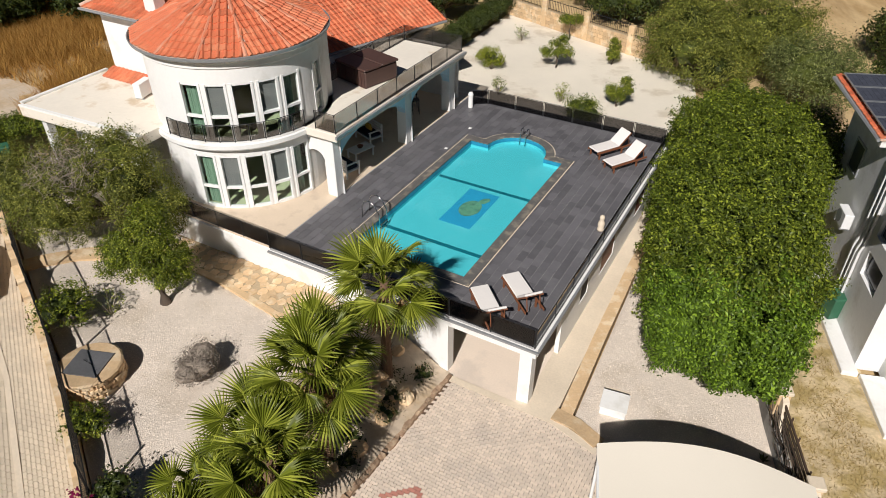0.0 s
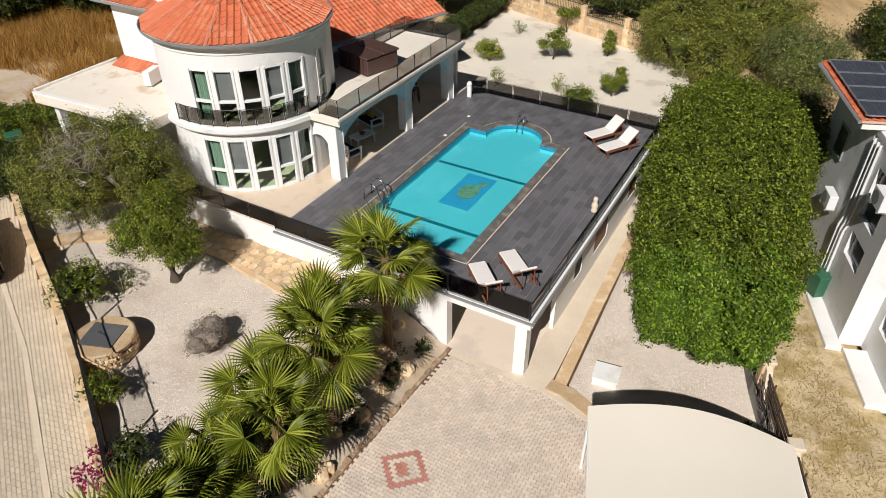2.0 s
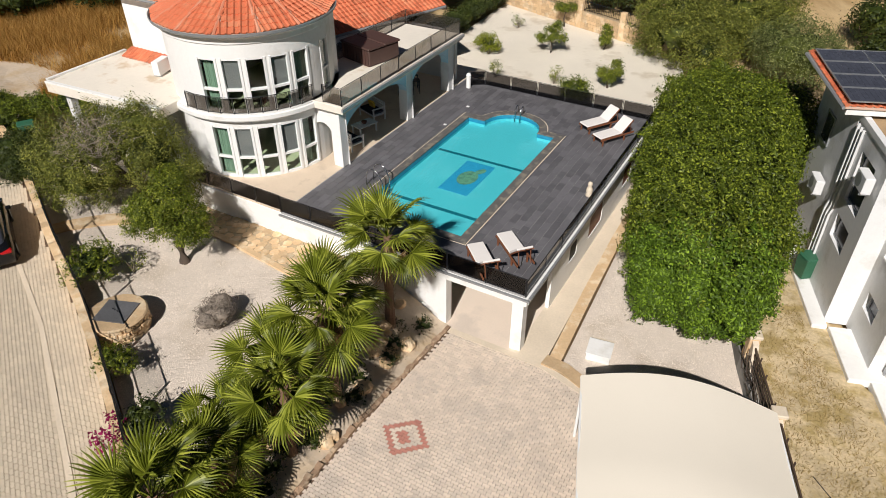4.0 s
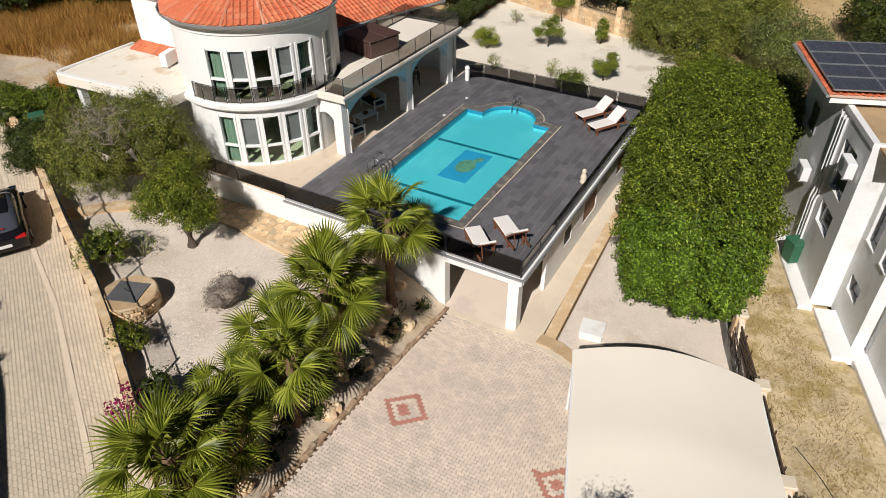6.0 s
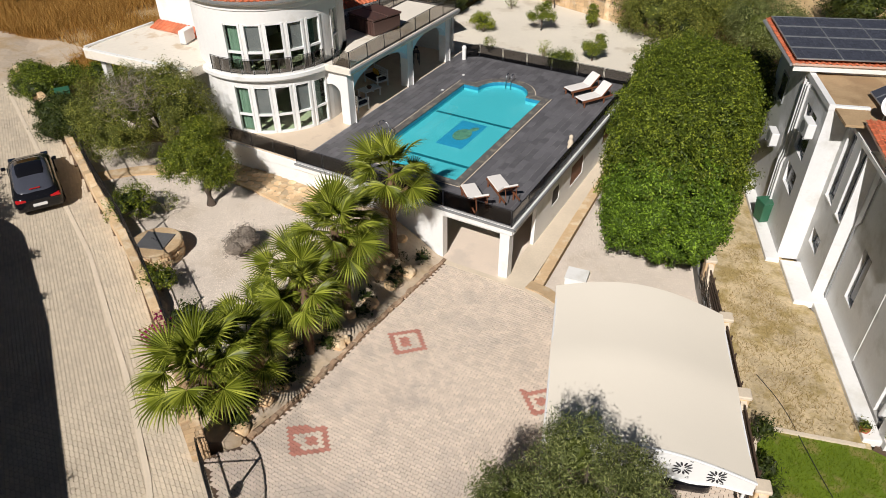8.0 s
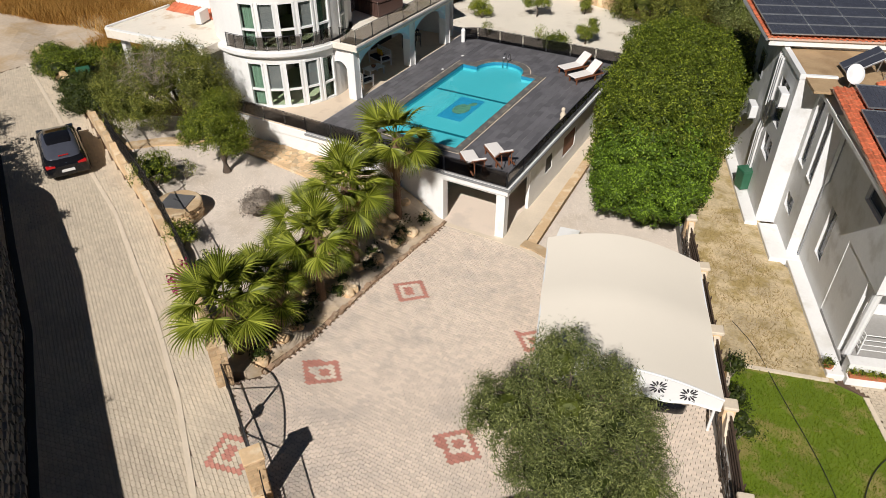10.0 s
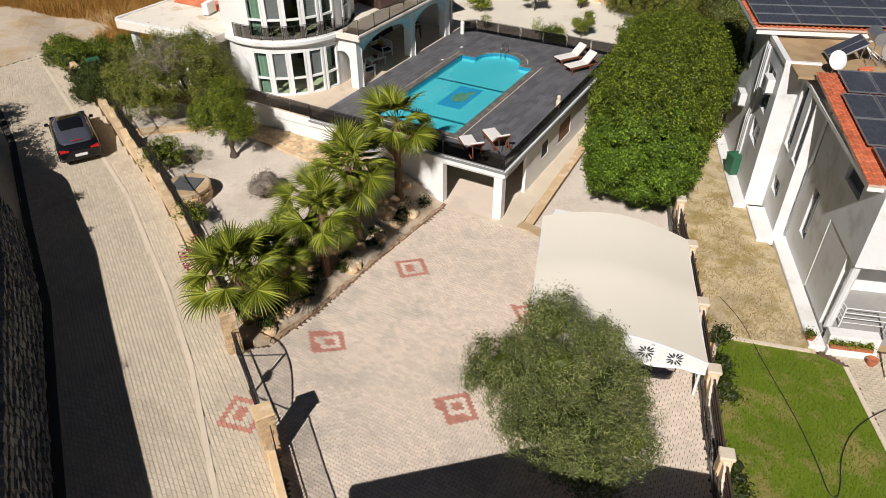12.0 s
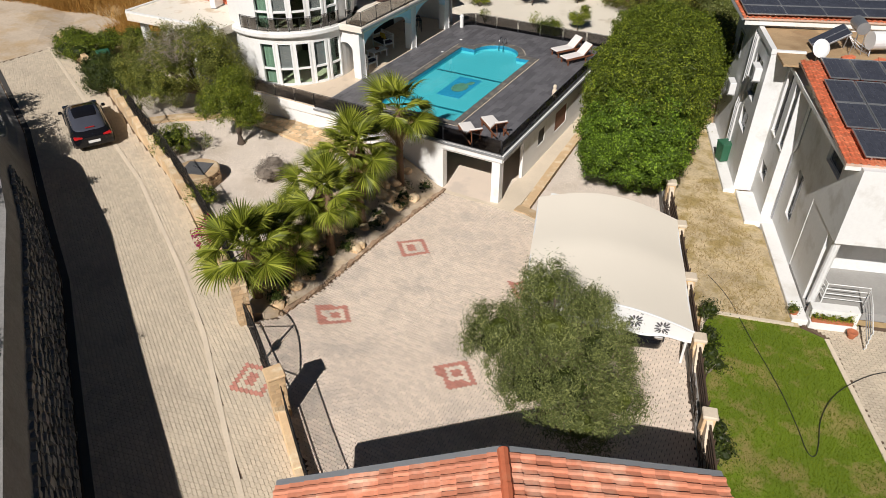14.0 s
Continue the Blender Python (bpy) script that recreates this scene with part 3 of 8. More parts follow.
patch("palm_bed", [(-7.62, 14.0), (-12.2, 14.0), (-11.0, 9.0), (-10.3, 3.0), (-8.6, 1.9), (-7.8, 2.5)],
      lambda x, y: drive_z(x, y) + (GARDEN - 0.02 - drive_z(x, y)) * float(smoothstep(-7.6, -10.6, np.float64(x))) + 0.05 + 0.05 * math.sin(3 * x + 2 * y), M["dirt"],
      "sloping pale stony bank under the palms", "bed", 0.5)
REAR = 1.55
patch("rear_gravel", [(-14.8, 29.4), (-5.0, 29.5), (-4.0, 33.0), (-6.0, 40.0), (-10.2, 41.6), (-13.6, 42.7), (-20.2, 45.2), (-19.9, 36.0), (-19.0, 29.4)],
      lambda x, y: REAR, M["gravel2"], "pale gravel back garden, clean and flat", "garden", 2.0)
patch("side_gravel", [(-3.35, 14.3), (-2.4, 13.8), (3.1, 13.8), (2.0, 16.9), (0.9, 20.4), (-0.6, 25.0), (-2.5, 31.0), (-4.7, 31.0), (-3.75, 22.0)],
      lambda x, y: 0.05 + 0.10 * float(smoothstep(20, 30, np.float64(y))), M["gravel"], "white gravel strip beside the clipped hedge", "garden")
patch("side_alley", [(-5.0, 13.9), (-3.9, 13.9), (-4.2, 22.0), (-4.3, 29.3), (-5.0, 29.3)], lambda x, y: 0.02, M["kerb"], "pale concrete alley beside the side wall", "pavement", 2.0, 0.3)

patch("dirt_clearing", [(-35.4, 14.1), (-33.2, 16.2), (-35.5, 17.6), (-36.2, 20.2), (-39.3, 20.2), (-42.5, 19.2), (-45.2, 18.3), (-53.0, 17.0), (-52.0, 16.0), (-36.1, 10.35)],
      lambda x, y: street_z(x, y) - 0.015 + (float(land_z(x, y)) - street_z(x, y)) * min(1.0, max(0.0, ((x + 35.5) * 0.42 + (y - 13.8) * 0.907) / 2.5)) + 0.04 * math.sin(x * 1.1) * math.sin(y * 1.7) * min(1.0, max(0.0, (-36.5 - x) / 3)), M["dirt"], "pale trodden dirt clearing beside the street", "ground", 1.0, 0.6)
# neighbour's plot
patch("dry_strip", [(0.95, 20.5), (2.1, 16.9), (3.24, 13.9), (4.36, 10.7), (4.95, 11.7), (8.2, 12.5), (6.7, 17.8), (5.4, 18.9), (3.9, 22.7), (1.3, 28.2), (-0.6, 25.2)],
      lambda x, y: -0.45 + 0.03 * math.sin(2 * x + y), M["strip"], "patchy dry yellow grass strip beside the fence", "grass", 0.6)
patch("lawn", [(4.95, 11.65), (5.35, 7.7), (6.3, 4.7), (7.25, 1.7), (8.2, -1.3), (9.4, -4.0), (13.5, 2.5), (9.15, 12.3), (8.0, 12.55)],
      lambda x, y: -0.5, M["lawn"], "mown green lawn with worn brown patches", "lawn", 0.6)
patch("neighbour_drive", [(8.3, 12.75), (9.2, 12.3), (13.55, 2.5), (24, 6), (20, 17), (9.0, 13.4)], lambda x, y: -0.535, M["joint"], "pale paved drive of the neighbouring house", "driveway", 2.0, 0.3)


# kerbs, edgings and low walls
def ribbon(name, pts, half, zf, height, material, label, category, closed=False, down=0.4):
    bm = B()
    rows = []
    for i, p in enumerate(pts):
        a, b = Vector(pts[max(i - 1, 0)]), Vector(pts[min(i + 1, len(pts) - 1)])
        d = (b - a).normalized()
        nrm = Vector((-d.y, d.x)) * half
        z = zf(*p)
        rows.append([bm.verts.new((p[0] + s * nrm.x, p[1] + s * nrm.y, z + h)) for s, h in ((1, -down), (1, height), (-1, height), (-1, -down))])
    for u, v in zip(rows, rows[1:]):
        for k in range(4):
            bm.faces.new((u[k], u[(k + 1) % 4], v[(k + 1) % 4], v[k]))
    bm.faces.new(rows[0][::-1])
    bm.faces.new(rows[-1])
    return setting(part(name, bm, material), label, category)


def dense(pts, step=0.8):
    out = []
    for a, b in zip(pts, pts[1:]):
        n = max(1, int(math.hypot(b[0] - a[0], b[1] - a[1]) / step))
        out += [(a[0] + (b[0] - a[0]) * k / n, a[1] + (b[1] - a[1]) * k / n) for k in range(n)]
    return out + [pts[-1]]


ribbon("kerb", dense(KERB[:-1]), 0.08, street_z, 0.03, M["kerb"], "worn pale concrete kerb along the street", "kerb")
def stone_kerb(a, b, n, seed):
    """Row of rough brown stones set on edge along the palm bed."""
    rng = np.random.default_rng(seed)
    t = thing("stone_kerb", "rough brown stone edging of the palm bed", "kerb", (0, 0, 0), "", "structure")
    a, b = Vector(a), Vector(b)
    d = (b - a) / n
    ang = math.atan2(d.y, d.x)
    for k in range(n):
        c = a + d * (k + 0.5)
        h = rng.uniform(0.05, 0.13)
        bm = B()
        for v in box(bm, -d.length * 0.49, d.length * 0.49, -rng.uniform(0.06, 0.11), rng.uniform(0.05, 0.09), -0.2, h):
            v.co += Vector(rng.normal(0, 0.014, 3))
        ob = part("stone", bm, M["field_stone"], t)
        ob.matrix_basis = pose(c.x, c.y, drive_z(c.x, c.y), 0, 0, math.degrees(ang) + rng.uniform(-5, 5))


stone_kerb((-7.56, 13.85), (-7.7, 2.55), 52, 77)
ribbon("edging", [(-3.62, 14.1), (-3.85, 18), (-4.02, 22.0), (-4.1, 29)], 0.21, lambda x, y: 0.02, 0.06, M["sandstone"], "ochre sandstone edging path along the gravel", "edging")
ribbon("edging", [(-3.95, 14.05), (-3.2, 13.98), (-2.35, 13.62)], 0.24, lambda x, y: 0.02, 0.07, M["sandstone"], "ochre sandstone edging path along the driveway", "edging")
ribbon("kerb", dense([(-7.6, 13.78), (-3.9, 13.78), (-2.3, 13.3)]), 0.12, drive_z, 0.02, M["kerb"], "pale concrete band at the garage mouth", "kerb")
ribbon("kerb", [(4.9, 11.7), (6.5, 12.1), (8.0, 12.5)], 0.06, lambda x, y: -0.47, 0.05, M["kerb"], "thin concrete edge between lawn and dry grass", "kerb")
ribbon("kerb", [(4.98, 11.6), (5.38, 7.7), (6.33, 4.7), (7.28, 1.7), (8.2, -1.2)], 0.06, lambda x, y: -0.5, 0.06, M["kerb"], "thin concrete edge beside the lawn", "kerb")
ribbon("kerb", [(9.15, 12.3), (13.45, 2.5)], 0.08, lambda x, y: -0.5, 0.03, M["kerb"], "pale kerb between lawn and paved drive", "kerb")


# ---- the white house ----
DX0, DX1, DY0, DY1 = -15.0, -4.8, 14.0, 29.4
PX0, PX1, PY0, PY1 = -12.63, -8.23, 15.95, 24.93
ARC_C, ARC_R = (-10.43, 24.93), 1.35


def pool_outline(grow=0.0, n=16):
    """Rectangle with a half-round bay in the far side."""
    pts = [(PX0 - grow, PY0 - grow), (PX1 + grow, PY0 - grow), (PX1 + grow, PY1 + grow)]
    r = ARC_R + grow
    a0 = math.asin(grow / r)
    for k in range(n + 1):
        a = a0 + (math.pi - 2 * a0) * k / n
        pts.append((ARC_C[0] + r * math.cos(a), ARC_C[1] + r * math.sin(a)))
    pts.append((PX0 - grow, PY1 + grow))
    return pts


def holed(name, outer, inner, z0, z1, material, parent=None, label=""):
    """A slab with a hole: both outlines counter-clockwise."""
    bm = B()
    for z in (z1, z0):
        eo = [bm.verts.new((x, y, z)) for x, y in outer]
        ei = [bm.verts.new((x, y, z)) for x, y in inner]
        es = [bm.edges.new((l[i], l[(i + 1) % len(l)])) for l in (eo, ei) for i in range(len(l))]
        bmesh.ops.triangle_fill(bm, use_beauty=True, edges=es)
    bm.verts.ensure_lookup_table()
    no, ni = len(outer), len(inner)
    for base, n in ((0, no), (no, ni)):
        for i in range(n):
            a, b = base + i, base + (i + 1) % n
            bm.faces.new((bm.verts[a], bm.verts[b], bm.verts[b + no + ni], bm.verts[a + no + ni]))
    return part(name, bm, material, parent, label)


deck = holed("pool_deck", [(-15.0, DY0), (DX1, DY0), (DX1, DY1), (-15.0, DY1)], pool_outline(0.02), 2.18, DECK - 0.012, M["grout"])
setting(deck, "dark grouted bed of the slate pool deck", "deck")
terrace = B()
prism(terrace, [(-20.2, 14.15), (-15.0, 14.05), (-15.0, 29.4), (-18.4, 29.4), (-18.4, 20.0), (-20.2, 17.5)], 2.18, DECK)
setting(part("terrace", terrace, M["beige"]), "smooth beige stone terrace between tower and pool", "terrace")

# pool shell
bm = B()
outl = pool_outline(0.0)
top = [bm.verts.new((x, y, DECK - 0.02)) for x, y in outl]
low = [bm.verts.new((x, y, 2.16)) for x, y in outl]
for i in range(len(outl)):
    j = (i + 1) % len(outl)
    bm.faces.new((top[i], low[i], low[j], top[j]))
bm.faces.new(low)
pool = part("swimming_pool", bm, M["pool"], fix=False)
tagged(pool, "turquoise swimming pool with a half-round bay and stripes", "pool")
bm = B()
inner = pool_outline(-0.012)
t1 = [bm.verts.new((x, y, DECK - 0.025)) for x, y in inner]
t0 = [bm.verts.new((x, y, DECK - 0.2)) for x, y in inner]
for i in range(len(inner)):
    j = (i + 1) % len(inner)
    bm.faces.new((t1[i], t0[i], t0[j], t1[j]))
part("mosaic_band", bm, M["pool_tile"], pool, "blue mosaic band at the waterline", fix=False)
bm = B()
bm.faces.new([bm.verts.new((x, y, DECK - 0.14)) for x, y in pool_outline(-0.02)])
w = part("water", bm, M["water"], pool, "clear still turquoise water")
w.visible_shadow = False
for y in (21.97, 17.65):
    bm = B()
    box(bm, PX0 + 0.03, PX1 - 0.03, y - 0.09, y + 0.09, 2.15, 2.166)
    part("lane_line", bm, M["pool_line"], pool)
bm = B()
box(bm, -10.95, -9.6, 19.0, 21.65, 2.15, 2.168)
part("mosaic_panel", bm, M["mosaic"], pool, "blue mosaic panel on the pool floor")
bm = B()
bmesh.ops.create_circle(bm, cap_ends=True, segments=20, radius=1.0, matrix=pose(-10.25, 20.3, 2.171) @ Matrix.Diagonal((0.42, 0.6, 1, 1)))
for dx, dy, sx, sy, rz in ((0.3, 0.85, 0.16, 0.3, -25),):
    bmesh.ops.create_circle(bm, cap_ends=True, segments=12, radius=1.0, matrix=pose(-10.25 + dx * 0.85, 20.3 + dy * 0.85, 2.173, 0, 0, rz) @ Matrix.Diagonal((sx, sy, 1, 1)))
part("mosaic_motif", bm, M["mosaic2"], pool, "ochre and green oval motif in mosaic")
cop = holed("pool_coping", pool_outline(0.36, 20), pool_outline(0.0, 20), DECK - 0.03, DECK + 0.025, M["coping"])
setting(cop, "worn dark stone coping round the pool", "coping")

# walls under the deck
def wall(name, boxes, material, label):
    bm = B()
    for b in boxes:
        box(bm, *b)
    return setting(part(name, bm, material), label, "wall")


wall("wall_front", [(-20.2, -8.1, 14.1, 14.4, 0.0, 2.18), (-8.1, -7.75, 14.02, 14.4, -0.1, 2.18), (-7.75, -5.25, 14.05, 14.35, 2.02, 2.18)], M["white"], "white rendered retaining wall under the terrace")
wall("wall_side", [(-5.0, -4.85, 16.6, 18.4, 0, 2.18), (-5.0, -4.85, 18.4, 19.2, 0, 0.9), (-5.0, -4.85, 18.4, 19.2, 1.7, 2.18), (-5.0, -4.85, 19.2, 20.6, 0, 2.18),
                   (-5.0, -4.85, 20.6, 22.2, 0, 0.7), (-5.0, -4.85, 20.6, 22.2, 1.75, 2.18), (-5.0, -4.85, 22.2, 25.0, 0, 2.18), (-5.0, -4.85, 25.0, 26.2, 0, 0.8),
                   (-5.0, -4.85, 25.0, 26.2, 1.7, 2.18), (-5.0, -4.85, 26.2, 29.4, 0, 2.18)], M["white"], "white side wall under the deck with openings")
wall("garage_post", [(-5.25, -4.85, 14.02, 14.4, -0.1, 2.18)], M["white"], "square white corner post of the garage")
wall("wall_inner", [(-12.2, -12.0, 14.4, 23, 0, 2.05), (-12.0, -5.0, 22.9, 23.1, 0, 2.05)], M["white2"], "plain inner garage wall")
for y, h in ((18.4, 0.8), (20.6, 1.6), (25.0, 1.2)):
    bm = B()
    box(bm, -4.97, -4.88, y, y + h, 0.7, 1.75)
    # narrow opening: flat panel coloured dark, for the unlit inside
    fr = part("shutter", bm, M["wood"] if h > 1 else M["near_black"], None)
    tagged(fr, "closed window set in the white side wall", "window", kind="structure")
bm = B()
box(bm, -15.02, -4.72, 13.93, 14.06, 2.14, 2.44)
box(bm, -4.80, -4.70, 14.06, 29.45, 2.14, 2.44)
box(bm, -20.3, -15.02, 14.02, 14.15, 2.05, 2.46)
setting(part("trim", bm, M["white"], bevel=0.012), "white fascia band round the raised deck", "trim")
bm = B()
box(bm, -4.70, -4.62, 14.0, 29.4, 2.40, 2.47)
box(bm, -15.0, -4.62, 13.86, 13.93, 2.40, 2.47)
setting(part("gutter", bm, M["gutter"]), "grey metal drip edge along the deck", "gutter")

# ---- tower ----
TC, TR = (-19.45, 18.3), 3.3


def ring(bm, r0, r1, z0, z1, a0, a1, n):
    lathe(bm, [(r0, z0), (r1, z0), (r1, z1), (r0, z1), (r0, z0)], n, TC, radians(a0), radians(a1))


house = thing("house", "white rendered round tower house with terracotta roofs", "house", (0, 0, 0))
WIN0, WIN1, NWIN = -83.6, -4.4, 5
for z0, z1, zs, zt in ((DECK, 5.1, DECK + 0.04, 4.74), (UP, 8.45, UP + 0.05, 7.52)):
    rest = [(z0, z1, WIN1, 360 + WIN0, 48)] if z0 < 5 else [(z0, z1, WIN1, 7, 4), (zt, z1, 7, 20, 5), (z0 - 0.05, zs, 7, 20, 5), (z0, z1, 20, 360 + WIN0, 44)]
    for q in rest + [(zt, z1, WIN0, WIN1, 30), (z0 - 0.05, zs, WIN0, WIN1, 30)]:
        bm = B()
        ring(bm, TR - 0.22, TR, *q)
        part("wall", bm, M["white"], house)
bm = B()
lathe(bm, [(0.01, 5.08), (3.52, 5.08), (3.56, 5.14), (3.56, 5.30), (3.5, 5.34), (3.5, 5.40), (0.01, 5.40)], 64, TC)
part("balcony_slab", bm, M["white"], house, "white moulded balcony slab")
bm = B()
lathe(bm, [(0.01, DECK + 0.005), (TR - 0.25, DECK + 0.005)], 40, TC)
part("lower_floor", bm, M["floor_in"], house)
bm = B()
lathe(bm, [(0.01, UP + 0.006), (TR - 0.25, UP + 0.006)], 40, TC)
part("upper_floor", bm, M["floor_in"], house)
bm = B()
lathe(bm, [(TR, 8.05), (TR + 0.06, 8.1), (TR + 0.06, 8.28), (TR + 0.16, 8.34), (TR + 0.22, 8.5), (TR - 0.2, 8.5)], 64, TC)
part("cornice", bm, M["white"], house, "white stepped cornice", smooth=False)
bm = B()
lathe(bm, [(TR + 0.22, 8.42), (TR + 0.36, 8.44), (TR + 0.38, 8.54), (TR + 0.34, 8.55), (TR + 0.33, 8.47), (TR + 0.2, 8.47)], 64, TC)
part("gutter", bm, M["gutter"], house, "grey half-round gutter")
# added dark sheet across the tower: unlit rooms behind the windows, as colour
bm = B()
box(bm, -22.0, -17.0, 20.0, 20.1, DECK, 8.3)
part("inner_wall", bm, M["near_black"], house)


def tower_window(a0, a1, z0, z1, zt, style):
    """One tall light between two angles with a transom, frame, pane and what hangs behind it."""
    win = new("window")
    win.parent = house
    def quad(bm, r, b0, b1, y0, y1, th=0.06):
        p, q = [Vector((TC[0] + r * math.cos(radians(b)), TC[1] + r * math.sin(radians(b)), 0)) for b in (b0, b1)]
        d = (q - p).normalized()
        nn = Vector((d.y, -d.x, 0)) * th / 2
        m = [p + nn, q + nn, q - nn, p - nn]
        lo = [bm.verts.new((v.x, v.y, y0)) for v in m]
        hi = [bm.verts.new((v.x, v.y, y1)) for v in m]
        bm.faces.new(hi); bm.faces.new(lo[::-1])
        for i in range(4):
            bm.faces.new((lo[i], lo[(i + 1) % 4], hi[(i + 1) % 4], hi[i]))
    f = B()
    w_ = 1.6
    quad(f, TR - 0.04, a0, a0 + w_, z0, z1, 0.14)
    quad(f, TR - 0.04, a1 - w_, a1, z0, z1, 0.14)
    quad(f, TR - 0.05, a0 + w_, a1 - w_, z0, z0 + 0.08, 0.12)
    quad(f, TR - 0.05, a0 + w_, a1 - w_, z1 - 0.08, z1, 0.12)
    quad(f, TR - 0.05, a0 + w_, a1 - w_, zt - 0.04, zt + 0.05, 0.12)
    part("window_frame", f, M["frame"], win)
    g = B()
    quad(g, TR - 0.06, a0 + w_, a1 - w_, z0 + 0.08, z1 - 0.08, 0.012)
    pn = part("pane", g, M["pane"], win)
    pn.visible_shadow = False
    if style == "curtain":
        c = B()
        n = 22
        rows = []
        for k in range(n + 1):
            b = a0 + 1 + (a1 - a0 - 2) * (0.02 + 0.78 * k / n)
            r = TR - 0.28 + 0.05 * math.sin(k * 1.9)
            rows.append([c.verts.new((TC[0] + r * math.cos(radians(b)), TC[1] + r * math.sin(radians(b)), z)) for z in (z0 + 0.05, z1 - 0.05)])
        for u, v in zip(rows, rows[1:]):
            c.faces.new((u[0], v[0], v[1], u[1]))
        part("curtain", c, M["curtain"], win, "pale green gathered curtain", smooth=True)
    elif style == "screen":
        c = B()
        quad(c, TR - 0.11, a0 + w_, a1 - w_, zt, z1 - 0.08, 0.01)
        part("insect_screen", c, M["screen"], win, "grey insect screen")


for lo, hi, tr in ((DECK + 0.03, 4.76, 3.4), (UP + 0.03, 7.54, 6.3)):
    for k in range(NWIN):
        st = (WIN1 - WIN0) / NWIN
        tower_window(WIN0 + st * k + (0.9 if k else 0.4), WIN0 + st * (k + 1) - 0.9, lo, hi, tr, ("curtain", "screen", "open", "screen", "curtain")[k])
    for k in range(1, NWIN):
        a = WIN0 + st * k
        bm = B()
        ring(bm, TR - 0.2, TR - 0.002, lo, hi, a - 1.0, a + 1.0, 2)
        part("mullion", bm, M["white"], house)

tower_window(7.3, 19.7, UP + 0.03, 7.54, 6.3, "screen")

# arcade: columns, arches, upper slab
def arch_wall(name, x0, x1, spans, z_spring, z_top, axis, material):
    """Wall strip with elliptical arches cut out; spans along the axis, thickness x0 to x1 across."""
    bm = B()
    for s0, s1 in spans:
        n = 18
        mid, half = (s0 + s1) / 2, (s1 - s0) / 2
        rise = min(half, z_top - 0.22 - z_spring)
        pts = [(mid - half * math.cos(math.pi * k / n), z_spring + rise * math.sin(math.pi * k / n)) for k in range(n + 1)]
        for (a, za), (b, zb) in zip(pts, pts[1:]):
            quad = []
            for t in (x0, x1):
                for s, z in ((a, za), (b, zb), (b, z_top), (a, z_top)):
                    quad.append(bm.verts.new((t, s, z) if axis == "y" else (s, t, z)))
            for f in ((0, 1, 2, 3), (7, 6, 5, 4), (0, 4, 5, 1), (2, 6, 7, 3)):
                bm.faces.new([quad[i] for i in f])
    bmesh.ops.remove_doubles(bm, verts=bm.verts, dist=0.001)
    return part(name, bm, material, house)


COLS = (18.2, 23.35, 27.3)
arch_wall("arch", -15.36, -14.98, [(18.43, 23.13), (23.58, 27.08)], 4.0, 5.06, "y", M["blue_white"])
arch_wall("arch", 18.02, 18.36, [(-16.35, -15.42)], 3.9, 5.06, "x", M["white"])
for y in COLS:
    bm = B()
    box(bm, -15.42, -14.95, y - 0.225, y + 0.225, DECK, 5.06)
    part("column", bm, M["white"], house, "square white arcade column", bevel=0.02)
    bm = B()
    tube(bm, [(-14.90, y + 0.16, DECK), (-14.90, y + 0.16, 4.95), (-14.75, y + 0.16, 5.06)], 0.04, 8)
    part("downpipe", bm, M["white2"], house, "white downpipe")
bm = B()
prism(bm, [(-18.4, 17.75), (-14.55, 17.75), (-14.55, 27.8), (-18.4, 27.8)], 5.08, UP)
part("terrace_slab", bm, M["roofdeck"], house, "cream upper terrace slab", bevel=0.02)
bm = B()
box(bm, -14.56, -14.48, 17.7, 27.85, 5.22, 5.34)
part("gutter", bm, M["gutter"], house, "grey drip edge")
for b in ((-18.6, -18.4, 20.4, 29.0, DECK, 5.1), (-18.4, -15.4, 28.6, 28.8, DECK, 5.1)):
    bm = B()
    box(bm, *b)
    part("wall", bm, M["white"], house)
# Flat door panels; the dark of the room behind is put into their colour.
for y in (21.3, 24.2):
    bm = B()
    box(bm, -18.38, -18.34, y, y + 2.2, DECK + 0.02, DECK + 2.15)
    part("door", bm, M["near_black"], house, "terrace door, flat panel darkened as an unlit room")
# upper body behind the terrace, wing with lean-to roofs
for b in ((-24.5, -19.3, 21.6, 30.3, DECK, 5.5), (-26.5, -20.6, 17.9, 21.7, 1.2, 8.25), (-26.5, -24.8, 21.7, 27.0, 1.2, 8.2), (-18.2, -16.9, 19.0, 20.7, UP, 8.1)):
    bm = B()
    box(bm, *b)
    part("wall", bm, M["white"], house)
bm = B()
prism(bm, [(-27.0, 13.6), (-20.7, 14.0), (-20.7, 17.9), (-27.3, 17.9)], 5.0, 5.42)
part("flat_roof", bm, M["roofdeck"], house, "cream flat roof with rust stains", bevel=0.02)
bm = B()
prism(bm, [(-27.0, 13.6), (-20.7, 14.0), (-20.7, 14.15), (-26.9, 13.75)], 5.42, 5.50)
box(bm, -27.2, -27.05, 13.8, 17.9, 5.42, 5.5)
part("parapet", bm, M["white"], house)
bm = B()
box(bm, -26.8, -20.7, 15.4, 17.9, 1.2, 5.0)
part("wall", bm, M["white2"], house)
for x in (-26.7, -23.7):
    bm = B()
    box(bm, x, x + 0.3, 14.1, 14.4, 1.2, 5.0)
    part("porch_post", bm, M["white2"], house)
bm = B()
box(bm, -23.65, -23.05, 17.95, 18.5, 8.2, 10.4)
part("chimney", bm, M["white"], house, "plain white chimney", bevel=0.02)
bm = B()
tube(bm, [(-23.2, 17.83, 8.2), (-23.2, 17.83, 5.5)], 0.05, 8)
